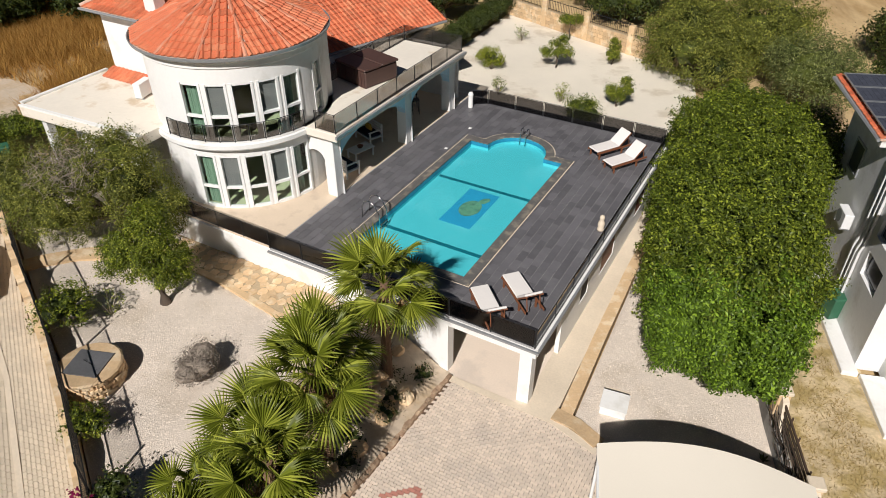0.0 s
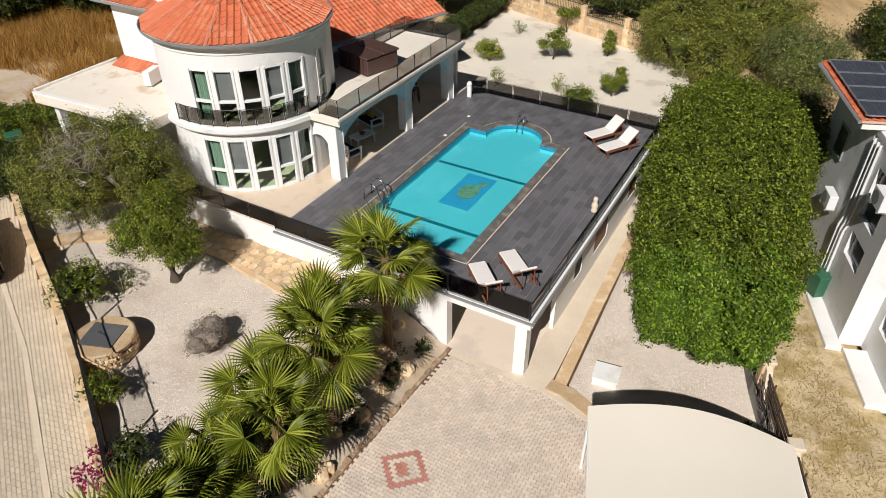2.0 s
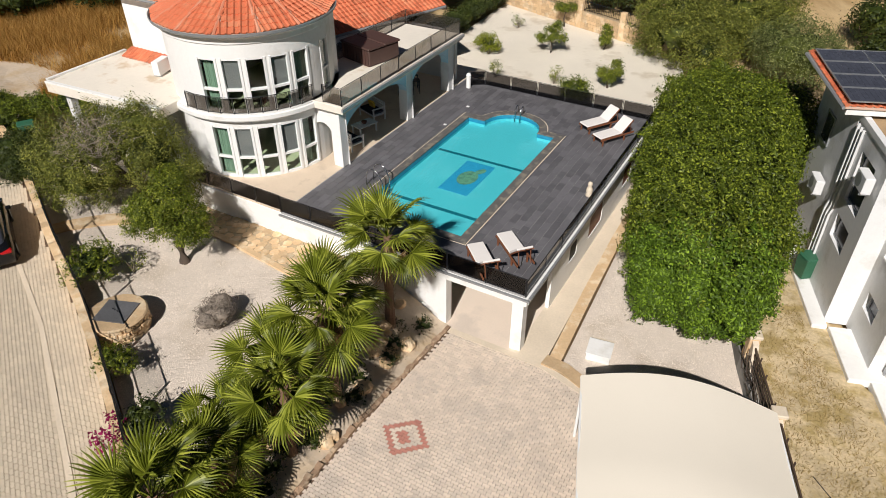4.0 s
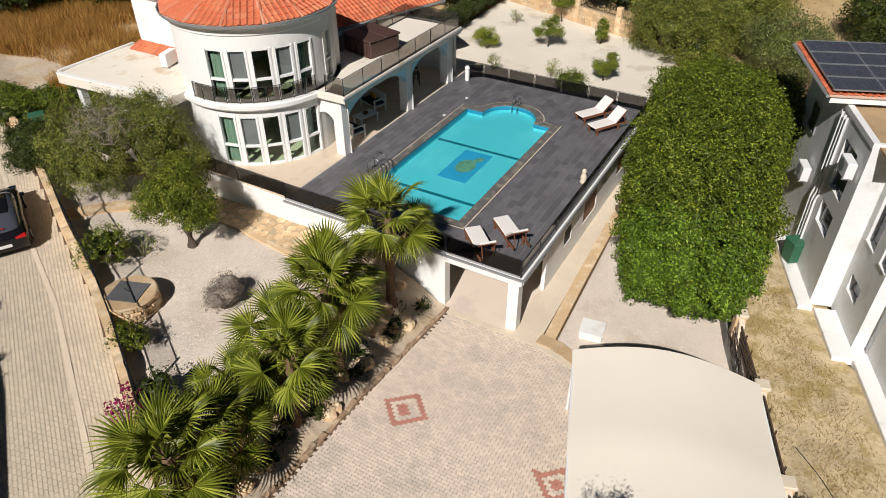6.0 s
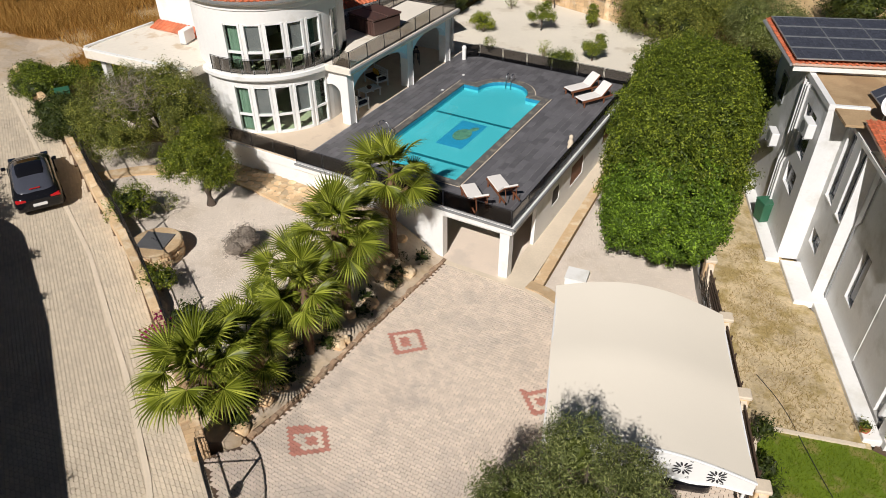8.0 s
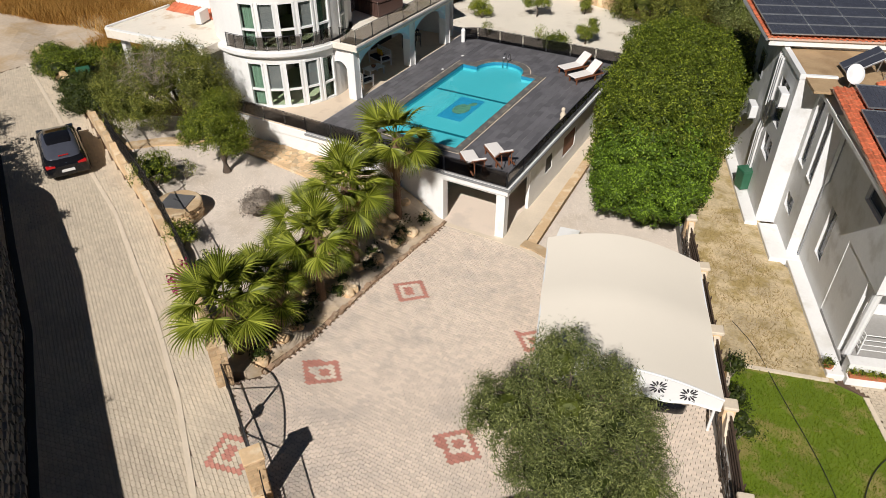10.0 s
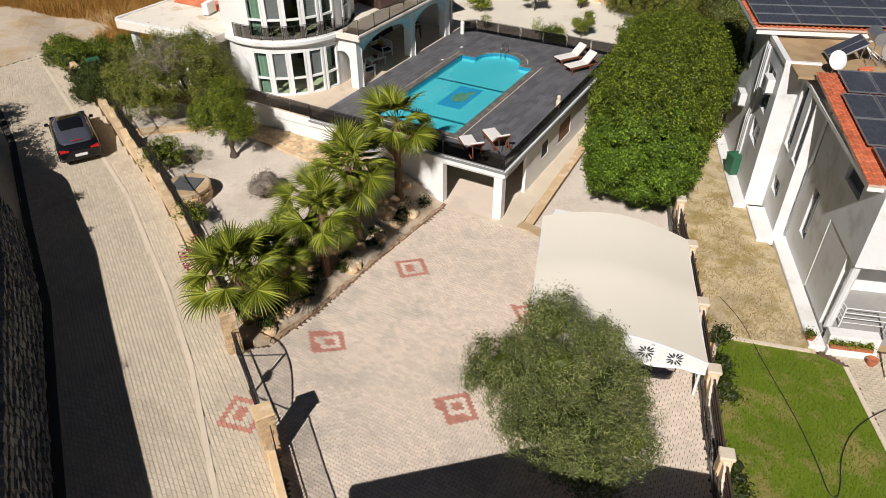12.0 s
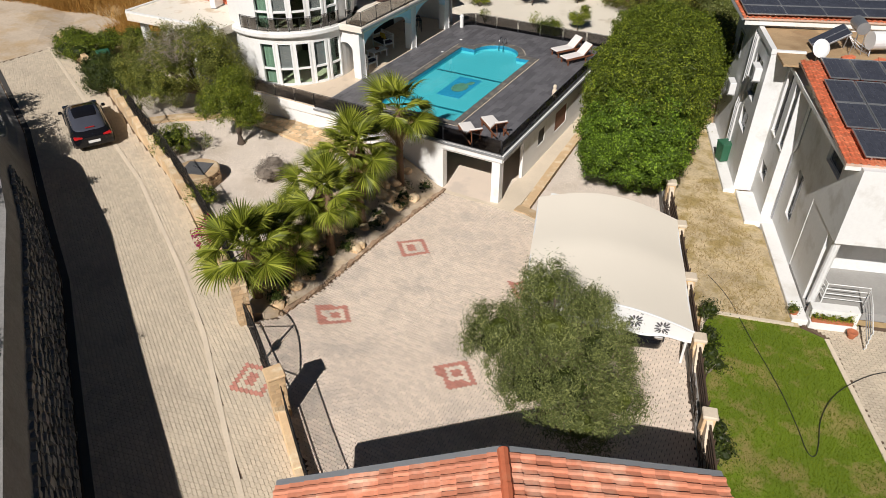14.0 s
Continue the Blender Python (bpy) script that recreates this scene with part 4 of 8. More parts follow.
part("downpipe", bm, M["white2"], house)


# ---- plants ----
RNG = np.random.default_rng(11)


def leaf_quads(pts, nrm, size, aspect, rng, droop=0.0):
    """Vertices and faces of rhombic leaves at pts that face about along nrm."""
    n = len(pts)
    d = rng.normal(size=(n, 3))
    d[:, 2] -= droop
    up = nrm + rng.normal(size=(n, 3)) * 0.7
    up /= np.linalg.norm(up, axis=1)[:, None] + 1e-9
    d -= up * (d * up).sum(1)[:, None]
    d /= np.linalg.norm(d, axis=1)[:, None] + 1e-9
    s = np.cross(up, d)
    L = (size * rng.uniform(0.65, 1.35, n))[:, None]
    W = L * aspect
    fold = up * W * 0.35
    co = np.stack((pts - d * L * 0.5, pts + s * W * 0.5 - fold * 0.5, pts + d * L * 0.5, pts - s * W * 0.5 - fold * 0.5), 1).reshape(-1, 3)
    return co, np.arange(4 * n).reshape(n, 4)


def sphere_points(n, rng, low=-0.6):
    v = rng.normal(size=(n * 3, 3))
    v /= np.linalg.norm(v, axis=1)[:, None]
    return v[v[:, 2] > low][:n]


def foliage(blobs, clumps, per, size, aspect, spread, seed, low=-0.7, depth=0.25):
    """Leaves in small clumps over the shells of ellipsoid blobs, with gaps between the clumps."""
    rng = np.random.default_rng(seed)
    vol = np.array([b[3] * b[4] + b[4] * b[5] + b[3] * b[5] for b in blobs])
    P, N = [], []
    for b, k in zip(blobs, np.maximum(6, (clumps * vol / vol.sum()).astype(int))):
        v = sphere_points(k, rng, low)
        r = 1 - depth * rng.random(len(v)) ** 1.3 + np.abs(rng.normal(0, 0.09, len(v)))
        c = np.array(b[:3]) + v * np.array(b[3:6]) * r[:, None]
        nn = v / np.array(b[3:6])
        nn /= np.linalg.norm(nn, axis=1)[:, None]
        keep = np.ones(len(c), bool)
        for o in blobs:
            if o is not b:
                keep &= (((c - np.array(o[:3])) / np.array(o[3:6])) ** 2).sum(1) > 0.72
        P.append(c[keep]); N.append(nn[keep])
    P, N = np.concatenate(P), np.concatenate(N)
    m = len(P)
    off = rng.normal(size=(m, per, 3)) * spread * rng.uniform(0.6, 1.3, (m, 1, 1))
    pts = (P[:, None] + off).reshape(-1, 3)
    nrm = (N[:, None] * 0.8 + off / spread * 0.5).reshape(-1, 3)
    nrm[:, 2] += 0.3
    return leaf_quads(pts, nrm, size, aspect, rng)


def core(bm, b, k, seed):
    """Uneven inner mass that closes the crown behind its leaves; mostly coloured as gap shade."""
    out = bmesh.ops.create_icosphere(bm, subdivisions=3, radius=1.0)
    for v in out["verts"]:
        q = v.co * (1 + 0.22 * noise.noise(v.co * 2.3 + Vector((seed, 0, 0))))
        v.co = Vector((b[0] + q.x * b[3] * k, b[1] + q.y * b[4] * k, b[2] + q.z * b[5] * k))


def limbs(bm, base, blobs, r, rng, lean=(0, 0)):
    """Forked trunk: a bole, then limbs into the blobs."""
    base = Vector(base)
    zc = min(b[2] - b[5] * 0.6 for b in blobs)
    fork = Vector((base.x + lean[0], base.y + lean[1], max(zc, base.z + 0.5)))
    mid = (base + fork) / 2 + Vector((rng.uniform(-.1, .1), rng.uniform(-.1, .1), 0))
    tube(bm, [base - Vector((0, 0, 0.15)), base + Vector((0, 0, 0.08)), mid, fork], r * 1.35, 9, r * 0.75)
    for b in blobs:
        c = Vector(b[:3])
        for _ in range(2):
            e = c + Vector([rng.uniform(-.5, .5) * b[3 + i] for i in range(3)])
            m = fork.lerp(e, 0.5) + Vector((rng.uniform(-.15, .15), rng.uniform(-.15, .15), 0.1))
            tube(bm, [fork - Vector((0, 0, 0.1)), m, e], r * 0.55, 6, r * 0.12)


# crowns
def tree(name, label, category, base, blobs, mat_leaf, clumps, per, size, aspect, spread, seed, r=0.14, lean=(0, 0), hull=0.78, group="", low=-0.7, depth=0.25):
    rng = np.random.default_rng(seed)
    t = thing(name, label, category, base, group)
    inv = np.array(base)
    rel = [tuple(np.array(b[:3]) - inv) + tuple(b[3:]) for b in blobs]
    bm = B()
    limbs(bm, (0, 0, 0), rel, r, rng, lean)
    part("trunk", bm, M["bark"], t, smooth=True)
    co, f = foliage(rel, clumps, per, size, aspect, spread, seed, low, depth)
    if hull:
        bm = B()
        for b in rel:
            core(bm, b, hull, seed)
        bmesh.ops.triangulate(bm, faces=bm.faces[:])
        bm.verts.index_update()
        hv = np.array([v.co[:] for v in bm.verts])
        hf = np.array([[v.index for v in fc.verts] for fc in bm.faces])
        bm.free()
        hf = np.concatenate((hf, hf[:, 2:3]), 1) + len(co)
        # hull triangles are stored apart, as a part of its own; dark colour stands for shaded gaps
        arrays("inner_foliage", hv, hf[:, :3] - len(co), M["dark_leaf_and_shade"], t)
    arrays("crown", co, f, mat_leaf, t)
    return t


def blob_cluster(c, r, n, seed, flat=0.8, sub=0.55):
    rng = np.random.default_rng(seed)
    out = [(c[0], c[1], c[2], r * 0.75, r * 0.75, r * flat * 0.8)]
    for k in range(n):
        a = 2 * math.pi * (k + rng.uniform(-.3, .3)) / n
        d = r * rng.uniform(0.45, 0.7)
        s = r * sub * rng.uniform(0.8, 1.2)
        out.append((c[0] + d * math.cos(a), c[1] + d * math.sin(a), c[2] + rng.uniform(-.35, .4) * r * flat, s, s, s * flat))
    return out


# clipped ficus block
def clipped_hedge():
    t = thing("ficus_hedge_tree", "large ficus clipped into a rounded green block", "tree", (-0.9, 18.6, 0.1))
    rng = np.random.default_rng(5)
    yaw = math.radians(8.7)
    hx, hy, hz, c = 2.72, 8.2, 2.6, np.array((-0.25, 5.5, 2.72))
    rot = np.array(((math.cos(yaw), -math.sin(yaw), 0), (math.sin(yaw), math.cos(yaw), 0), (0, 0, 1)))

    def shell(v, e=3.1):
        """Points of a rounded block along directions v."""
        w = np.abs(v / np.array((hx, hy, hz))) ** e
        k = w.sum(1) ** (-1 / e)
        return v * k[:, None]

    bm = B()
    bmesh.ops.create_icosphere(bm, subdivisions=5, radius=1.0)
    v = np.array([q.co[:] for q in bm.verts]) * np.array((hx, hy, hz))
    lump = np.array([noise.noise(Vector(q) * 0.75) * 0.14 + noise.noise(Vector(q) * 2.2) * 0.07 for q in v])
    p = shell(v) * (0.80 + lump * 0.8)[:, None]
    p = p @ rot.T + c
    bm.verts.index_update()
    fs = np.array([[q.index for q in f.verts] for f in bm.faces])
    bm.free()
    # dark core: the shade between the shoots is put into its colour
    arrays("inner_foliage", p, fs, M["dark_leaf_and_shade"], t)
    # shoots: small tufts of leaves that stand proud of hollows between them
    n = 10500
    d = rng.normal(size=(n, 3)) * np.array((hx, hy, hz)) * np.array((1, 1.5, 1))
    d = d[d[:, 2] > -hz * 1.5]
    s = shell(d)
    s = s[rng.random(len(s)) < np.clip(0.75 + 0.65 * (np.abs(s[:, 1]) / hy), 0, 1)]
    lump = np.array([noise.noise(Vector(q) * 0.6) * 0.11 + noise.noise(Vector(q) * 1.7) * 0.13 + noise.noise(Vector(q) * 4.0) * 0.09 for q in s])
    g = s / np.array((hx, hy, hz))
    nn = np.sign(g) * np.abs(g) ** 2.1 / np.array((hx, hy, hz))
    nn /= np.linalg.norm(nn, axis=1)[:, None]
    tuft = s * (0.955 + lump)[:, None] + nn * rng.normal(0.0, 0.12, (len(s), 1))
    per = 29
    off = rng.normal(size=(len(s), per, 3)) * 0.10
    pts = (tuft[:, None] + off).reshape(-1, 3)
    fresh = np.repeat(s[:, 1] + 0.8 * s[:, 2] + rng.normal(0, 0.7, len(s)) < -5.6, per)
    nn = (nn[:, None] * 0.7 + off / 0.10 * 0.5).reshape(-1, 3)
    pts, nn = pts @ rot.T + c, nn @ rot.T
    nn[:, 2] += 0.3
    keep = pts[:, 2] > 0.2
    co, f = leaf_quads(pts[keep], nn[keep], 0.115, 0.52, rng)
    arrays("crown", co, f, [M["hedge"], M["ficus"]], t, index=fresh[keep])
    for x, y in ((0.95, -0.6), (0.3, 3.0), (-0.6, 7.5)):
        bm = B()
        tube(bm, [(x, y, -0.2), (x + 0.05, y, 0.6), (x, y + 0.1, 1.4)], 0.17, 9, 0.12)
        part("trunk", bm, M["bark"], t)


clipped_hedge()

# olives and garden trees
ol = tree("olive_tree", "wide grey-green olive tree with dead twigs inside", "tree", (-21.6, 12.9, 1.35),
     [(-22.1, 12.2, 4.3, 1.9, 1.7, 1.5), (-23.5, 11.5, 3.9, 1.4, 1.4, 1.4), (-20.5, 13.0, 4.0, 1.5, 1.4, 1.4), (-24.2, 11.6, 3.0, 0.9, 0.9, 1.0),
      (-19.6, 13.2, 3.2, 1.1, 1.0, 1.2), (-22.6, 11.1, 3.2, 1.7, 1.2, 1.2), (-21.2, 13.2, 5.0, 1.1, 1.1, 0.9)],
     M["pine"], 850, 112, 0.105, 0.30, 0.16, 21, 0.2, hull=0.5, depth=0.5)
tw, tf = foliage([(-0.5, -1.5, 3.3, 1.0, 0.7, 0.8), (0.2, -0.9, 3.7, 0.8, 0.6, 0.7)], 110, 12, 0.5, 0.04, 0.25, 25)
arrays("dead_branch", tw, tf, M["twig"], ol, "bare grey dead twigs")
tree("ficus_tree", "bushy green ficus tree beside the neighbour's wall", "tree", (0.9, 28.4, -0.4),
     [(0.7, 28.2, 3.2, 1.3, 1.6, 1.5), (1.0, 26.9, 2.3, 0.9, 1.0, 1.1), (0.5, 30.0, 3.4, 1.5, 1.5, 1.4)], M["hedge"], 700, 40, 0.13, 0.5, 0.17, 27, 0.15, hull=0.75)
tree("garden_tree", "small green tree with a leaning dark trunk", "tree", (-17.25, 10.95, 1.3),
     [(-17.3, 10.9, 3.6, 1.05, 1.0, 0.95), (-17.9, 10.4, 3.3, 0.8, 0.8, 0.8), (-16.7, 11.1, 3.2, 0.8, 0.75, 0.8), (-17.5, 11.3, 4.3, 0.7, 0.7, 0.65)],
     M["green"], 360, 100, 0.095, 0.40, 0.13, 22, 0.17, (0.05, 0.1), hull=0.4, depth=0.55)
tree("olive_tree", "dense rounded silvery olive tree on the driveway", "tree", (1.9, 3.0, 0.65),
     [(1.8, 3.2, 3.9, 1.45, 1.3, 1.2), (0.45, 2.75, 3.7, 0.95, 0.9, 0.9), (0.15, 3.0, 3.0, 0.8, 0.8, 0.7), (3.0, 3.6, 3.6, 1.0, 1.0, 1.0), (2.7, 2.1, 3.4, 1.15, 0.95, 1.0), (1.25, 3.9, 4.75, 0.75, 0.75, 0.75), (3.9, 2.9, 2.7, 0.8, 0.75, 0.8), (1.7, 2.0, 2.9, 0.95, 0.85, 0.85), (2.4, 4.2, 4.3, 0.7, 0.7, 0.6), (3.3, 1.7, 2.6, 0.85, 0.8, 0.7)],
     M["olive"], 1000, 112, 0.095, 0.22, 0.135, 23, 0.17, hull=0.45, depth=0.5)
# trees behind the plot
tree("field_tree", "broad olive-green tree behind the back garden", "tree", (-6.3, 40.6, 0.6),
     blob_cluster((-6.2, 40.5, 3.2), 3.1, 7, 31, 0.8), M["pine"], 1000, 58, 0.14, 0.40, 0.22, 31, 0.25, hull=0.5, depth=0.35)
tree("field_tree", "broad yellow-green tree beside the back wall", "tree", (-3.4, 44.0, 0.6),
     blob_cluster((-3.6, 43.8, 3.4), 3.0, 7, 32, 0.8), M["pine"], 1000, 58, 0.14, 0.40, 0.22, 32, 0.25, hull=0.5, depth=0.35)
tree("field_tree", "grey-green olive tree beyond the clipped hedge", "tree", (-0.2, 40.5, 0.3),
     blob_cluster((-0.2, 40.4, 3.0), 2.5, 6, 33, 0.85), M["olive"], 800, 54, 0.14, 0.30, 0.22, 33, 0.2, hull=0.5, depth=0.35)
far = [(-27, 47, 3.4), (-23.5, 50, 3.0), (-19.5, 52, 3.2), (-15.5, 50.5, 2.8), (-12.5, 48.5, 2.6), (-9.3, 50.0, 3.0), (-33, 44, 3.2), (-37.5, 33.5, 2.4), (-42.5, 32.0, 2.5), (-30, 40, 2.6),
       (4.6, 53.0, 2.3), (5.0, 48.2, 1.5), (9.0, 47.5, 2.5), (-47.5, 29.5, 2.6), (-24, 42.5, 2.4), (-25.5, 37, 2.4), (-51, 25.5, 2.4), (-47.5, 23.4, 2.0), (-51.5, 22.8, 2.2), (-43.6, 29.0, 2.3), (-46.6, 26.0, 1.8)]
for i, (x, y, r) in enumerate(far):
    z = float(land_z(x, y))
    tree("field_tree", "dark bushy tree in the field behind the house", "tree", (x, y, z), blob_cluster((x, y, z + r * 0.85), r, 5, 40 + i, 0.8),
         M["dark_leaf_and_shade"] if i % 3 else M["pine"], 420, 20, 0.22, 0.45, 0.26, 40 + i, 0.2, hull=0.6, depth=0.35, group="trees behind the house")


def shrub(name, label, x, y, z, r, h, material, seed, leaf=0.09, clumps=90, per=14, aspect=0.45, stems=True, hull=0.6, group=""):
    rng = np.random.default_rng(seed)
    t = thing(name, label, "shrub", (x, y, z), group)
    if stems:
        bm = B()
        for k in range(5):
            a = 2 * math.pi * k / 5 + rng.uniform(-.4, .4)
            tube(bm, [(0, 0, -0.05), (0.3 * r * math.cos(a), 0.3 * r * math.sin(a), h * 0.4), (0.65 * r * math.cos(a), 0.65 * r * math.sin(a), h * 0.8)], 0.025, 5, 0.008)
        part("stem", bm, M["twig"], t)
    bl = blob_cluster((0, 0, h * 0.58), r * 0.95, 4, seed, h / r * 0.5, 0.6)
    co, f = foliage(bl, clumps, per, leaf, aspect, leaf * 1.0, seed)
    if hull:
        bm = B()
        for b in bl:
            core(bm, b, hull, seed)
        # dark hull paints the shade between leaves; lavender takes the twig colour
        part("inner_foliage", bm, M["dark_leaf_and_shade"] if material is not M["grey_leaf"] else M["twig"], t)
    arrays("leaves", co, f, material, t)
    return t


for i, (x, y, z, r) in enumerate(((-26.2, 2.9, 4.3, 1.5), (-29.6, 4.6, 4.2, 1.4), (-23.6, 1.2, 5.0, 1.2))):
    tree("bank_tree", "leafy green tree on the bank across the street", "tree", (x, y, 2.0), blob_cluster((x, y, z), r, 5, 140 + i, 0.75), M["green"], 260, 20, 0.17, 0.4, 0.2, 140 + i, 0.16, hull=0.45, group="trees on the street bank")
G2 = "young trees in the back garden"
shrub("citrus_bush", "rounded bright yellow-green citrus bush in gravel", -16.7, 35.3, REAR, 0.75, 1.1, M["lemon"], 51, 0.10, 190, 18, hull=0.55, group=G2)
def young_tree(label, x, y, blobs, seed, material="green"):
    tree("young_tree", label, "tree", (x, y, REAR), [(x + a, y + b, REAR + c, r, r, r * 0.8) for a, b, c, r in blobs], M[material], 34 * len(blobs), 26, 0.10, 0.42, 0.085, seed, 0.05, hull=0.45, group=G2, depth=0.5)


young_tree("young green tree with a dark trunk in gravel", -13.4, 37.3, [(0, 0, 1.0, 0.52), (0.55, 0.15, 1.05, 0.40), (-0.55, -0.1, 0.95, 0.42), (0.15, 0.2, 1.65, 0.36), (-0.2, 0.3, 1.3, 0.4)], 52)
young_tree("small spreading green tree in gravel", -14.5, 42.4, [(0, 0, 1.2, 0.38), (0.42, 0.1, 1.35, 0.32), (-0.4, 0, 1.25, 0.34)], 53)
young_tree("narrow dark green young tree in gravel", -10.7, 39.4, [(0, 0, 0.6, 0.36), (0.08, 0.05, 1.0, 0.34), (0, 0, 1.4, 0.26)], 55)
young_tree("bushy young tree with open branches in gravel", -8.6, 33.8, [(0, 0, 0.7, 0.42), (0.42, 0.15, 1.0, 0.32), (-0.4, 0, 0.85, 0.32), (0.3, 0.2, 1.4, 0.26)], 58)
shrub("sapling", "thin sparse sapling in gravel", -17.1, 40.6, REAR, 0.36, 0.9, M["green"], 54, 0.09, 40, 12, hull=0, group=G2)
shrub("sapling", "tiny sapling with a few leaves in gravel", -14.7, 32.1, REAR, 0.30, 0.9, M["green"], 56, 0.09, 50, 14, hull=0, group=G2)
shrub("sapling", "sparse pale sapling in gravel", -11.4, 32.9, REAR, 0.42, 1.0, M["lemon"], 57, 0.09, 50, 12, hull=0, group=G2)
shrub("citrus_bush", "rounded green bush behind the glass fence", -9.4, 30.7, REAR, 0.8, 1.45, M["green"], 59, 0.11, 180, 18, group=G2)
shrub("lavender_bush", "round greyish purple lavender bush on gravel", -13.6, 9.0, GARDEN, 0.72, 0.9, M["grey_leaf"], 60, 0.09, 160, 22, 0.22, hull=0.75)
shrub("bougainvillea", "green shrub with magenta blossom beside the wall", -12.0, 4.6, GARDEN, 0.55, 1.2, M["dark_leaf_and_shade"], 61, 0.1, 70, 14)
fl = shrub("bougainvillea", "magenta bougainvillea blossom over the street wall", -12.3, 3.75, GARDEN, 0.42, 1.25, M["flower"], 62, 0.09, 40, 12, 0.8, hull=0)
shrub("garden_shrub", "leafy green shrub beside the street wall", -14.6, 5.9, GARDEN, 0.6, 1.1, M["green"], 63, 0.09, 140, 18, hull=0.5)
shrub("garden_shrub", "dark leafy shrub with a few flowers by the wall", -19.0, 8.5, GARDEN, 0.95, 1.5, M["green"], 64, 0.10, 200, 18, hull=0.5)
shrub("garden_shrub", "sparse open rose bush on gravel", -18.4, 9.6, GARDEN, 0.6, 0.9, M["green"], 65, 0.09, 50, 10, hull=0)
for i, (x, y, r, h) in enumerate(((-34.6, 14.9, 1.15, 1.5), (-33.2, 14.5, 1.25, 1.6), (-32.0, 14.0, 1.2, 1.6), (-28.9, 12.6, 1.1, 1.7), (-27.6, 12.0, 1.2, 1.8), (-26.6, 11.6, 1.0, 1.6), (-32.4, 15.4, 1.0, 1.4), (-30.5, 16.8, 1.0, 1.5), (-29.5, 18.8, 0.9, 1.3), (-28.6, 20.6, 0.9, 1.3), (-28.4, 22.5, 0.9, 1.3))):
    shrub("hedge_shrub", "dense dark green boundary hedge shrub", x, y, 1.5, r, h, M["dark_leaf_and_shade"] if 3 <= i <= 5 else M["hedge"], 70 + i, 0.10, 360, 24, hull=0.72, group="boundary hedge shrubs")
for i in range(9):
    shrub("hedge_shrub", "low green hedge with white blossom by the gravel", -20.2 - 0.05 * i, 34.0 + 1.35 * i, REAR, 0.85, 1.5, M["dark_leaf_and_shade"], 80 + i, 0.11, 200, 16, hull=0.74, group="back garden hedge")
for i, (x, y) in enumerate(((-10.4, -5.6), (-17.2, -1.1), (-20.0, 0.6))):
    shrub("bank_shrub", "leafy green shrub on top of the stone wall", x, y, 4.4, 0.6, 0.8, M["green"], 95 + i, 0.10, 120, 16, group="shrubs on the street bank")
for i, (x, y, r) in enumerate(((5.35, 9.6, 0.4), (5.75, 8.5, 0.55), (6.5, 5.6, 0.5), (6.7, 4.9, 0.55), (5.1, 11.1, 0.35))):
    shrub("border_shrub", "dark leafy shrub with small flowers by the fence", x, y, -0.5, r, 1.0, M["dark_leaf_and_shade"], 110 + i, 0.1, 60, 12, group="shrubs along the lawn")
for i in range(16):
    y = 3.0 + 0.68 * i
    x = -8.25 - 0.35 * ((i * 7) % 3)
    z = drive_z(x, y) + 0.15
    shrub("bank_plant", "low trailing green plant between rocks", x, y, z, 0.34, 0.32, M["dark_leaf_and_shade"], 130 + i, 0.09, 34, 10, group="plants on the palm bank", stems=False, hull=0.5)


# agaves in the side gravel
for x, y, r in ((1.2, 14.9, 0.28), (2.0, 15.4, 0.24)):
    t = thing("agave", "small spiky agave plant in white gravel", "plant", (x, y, 0.06), "agaves in the gravel")
    for k in range(11):
        a, e = 2.4 * k, 0.5 + 0.07 * k
        bm = B()
        d = Vector((math.cos(a) * math.cos(e), math.sin(a) * math.cos(e), math.sin(e))) * r
        s = Vector((-math.sin(a), math.cos(a), 0)) * 0.025
        p = [bm.verts.new(q) for q in (-s, s, d * 0.5 + s * 1.3, d, d * 0.5 - s * 1.3)]
        bm.faces.new(p)
        part("blade", bm, M["olive"], t)


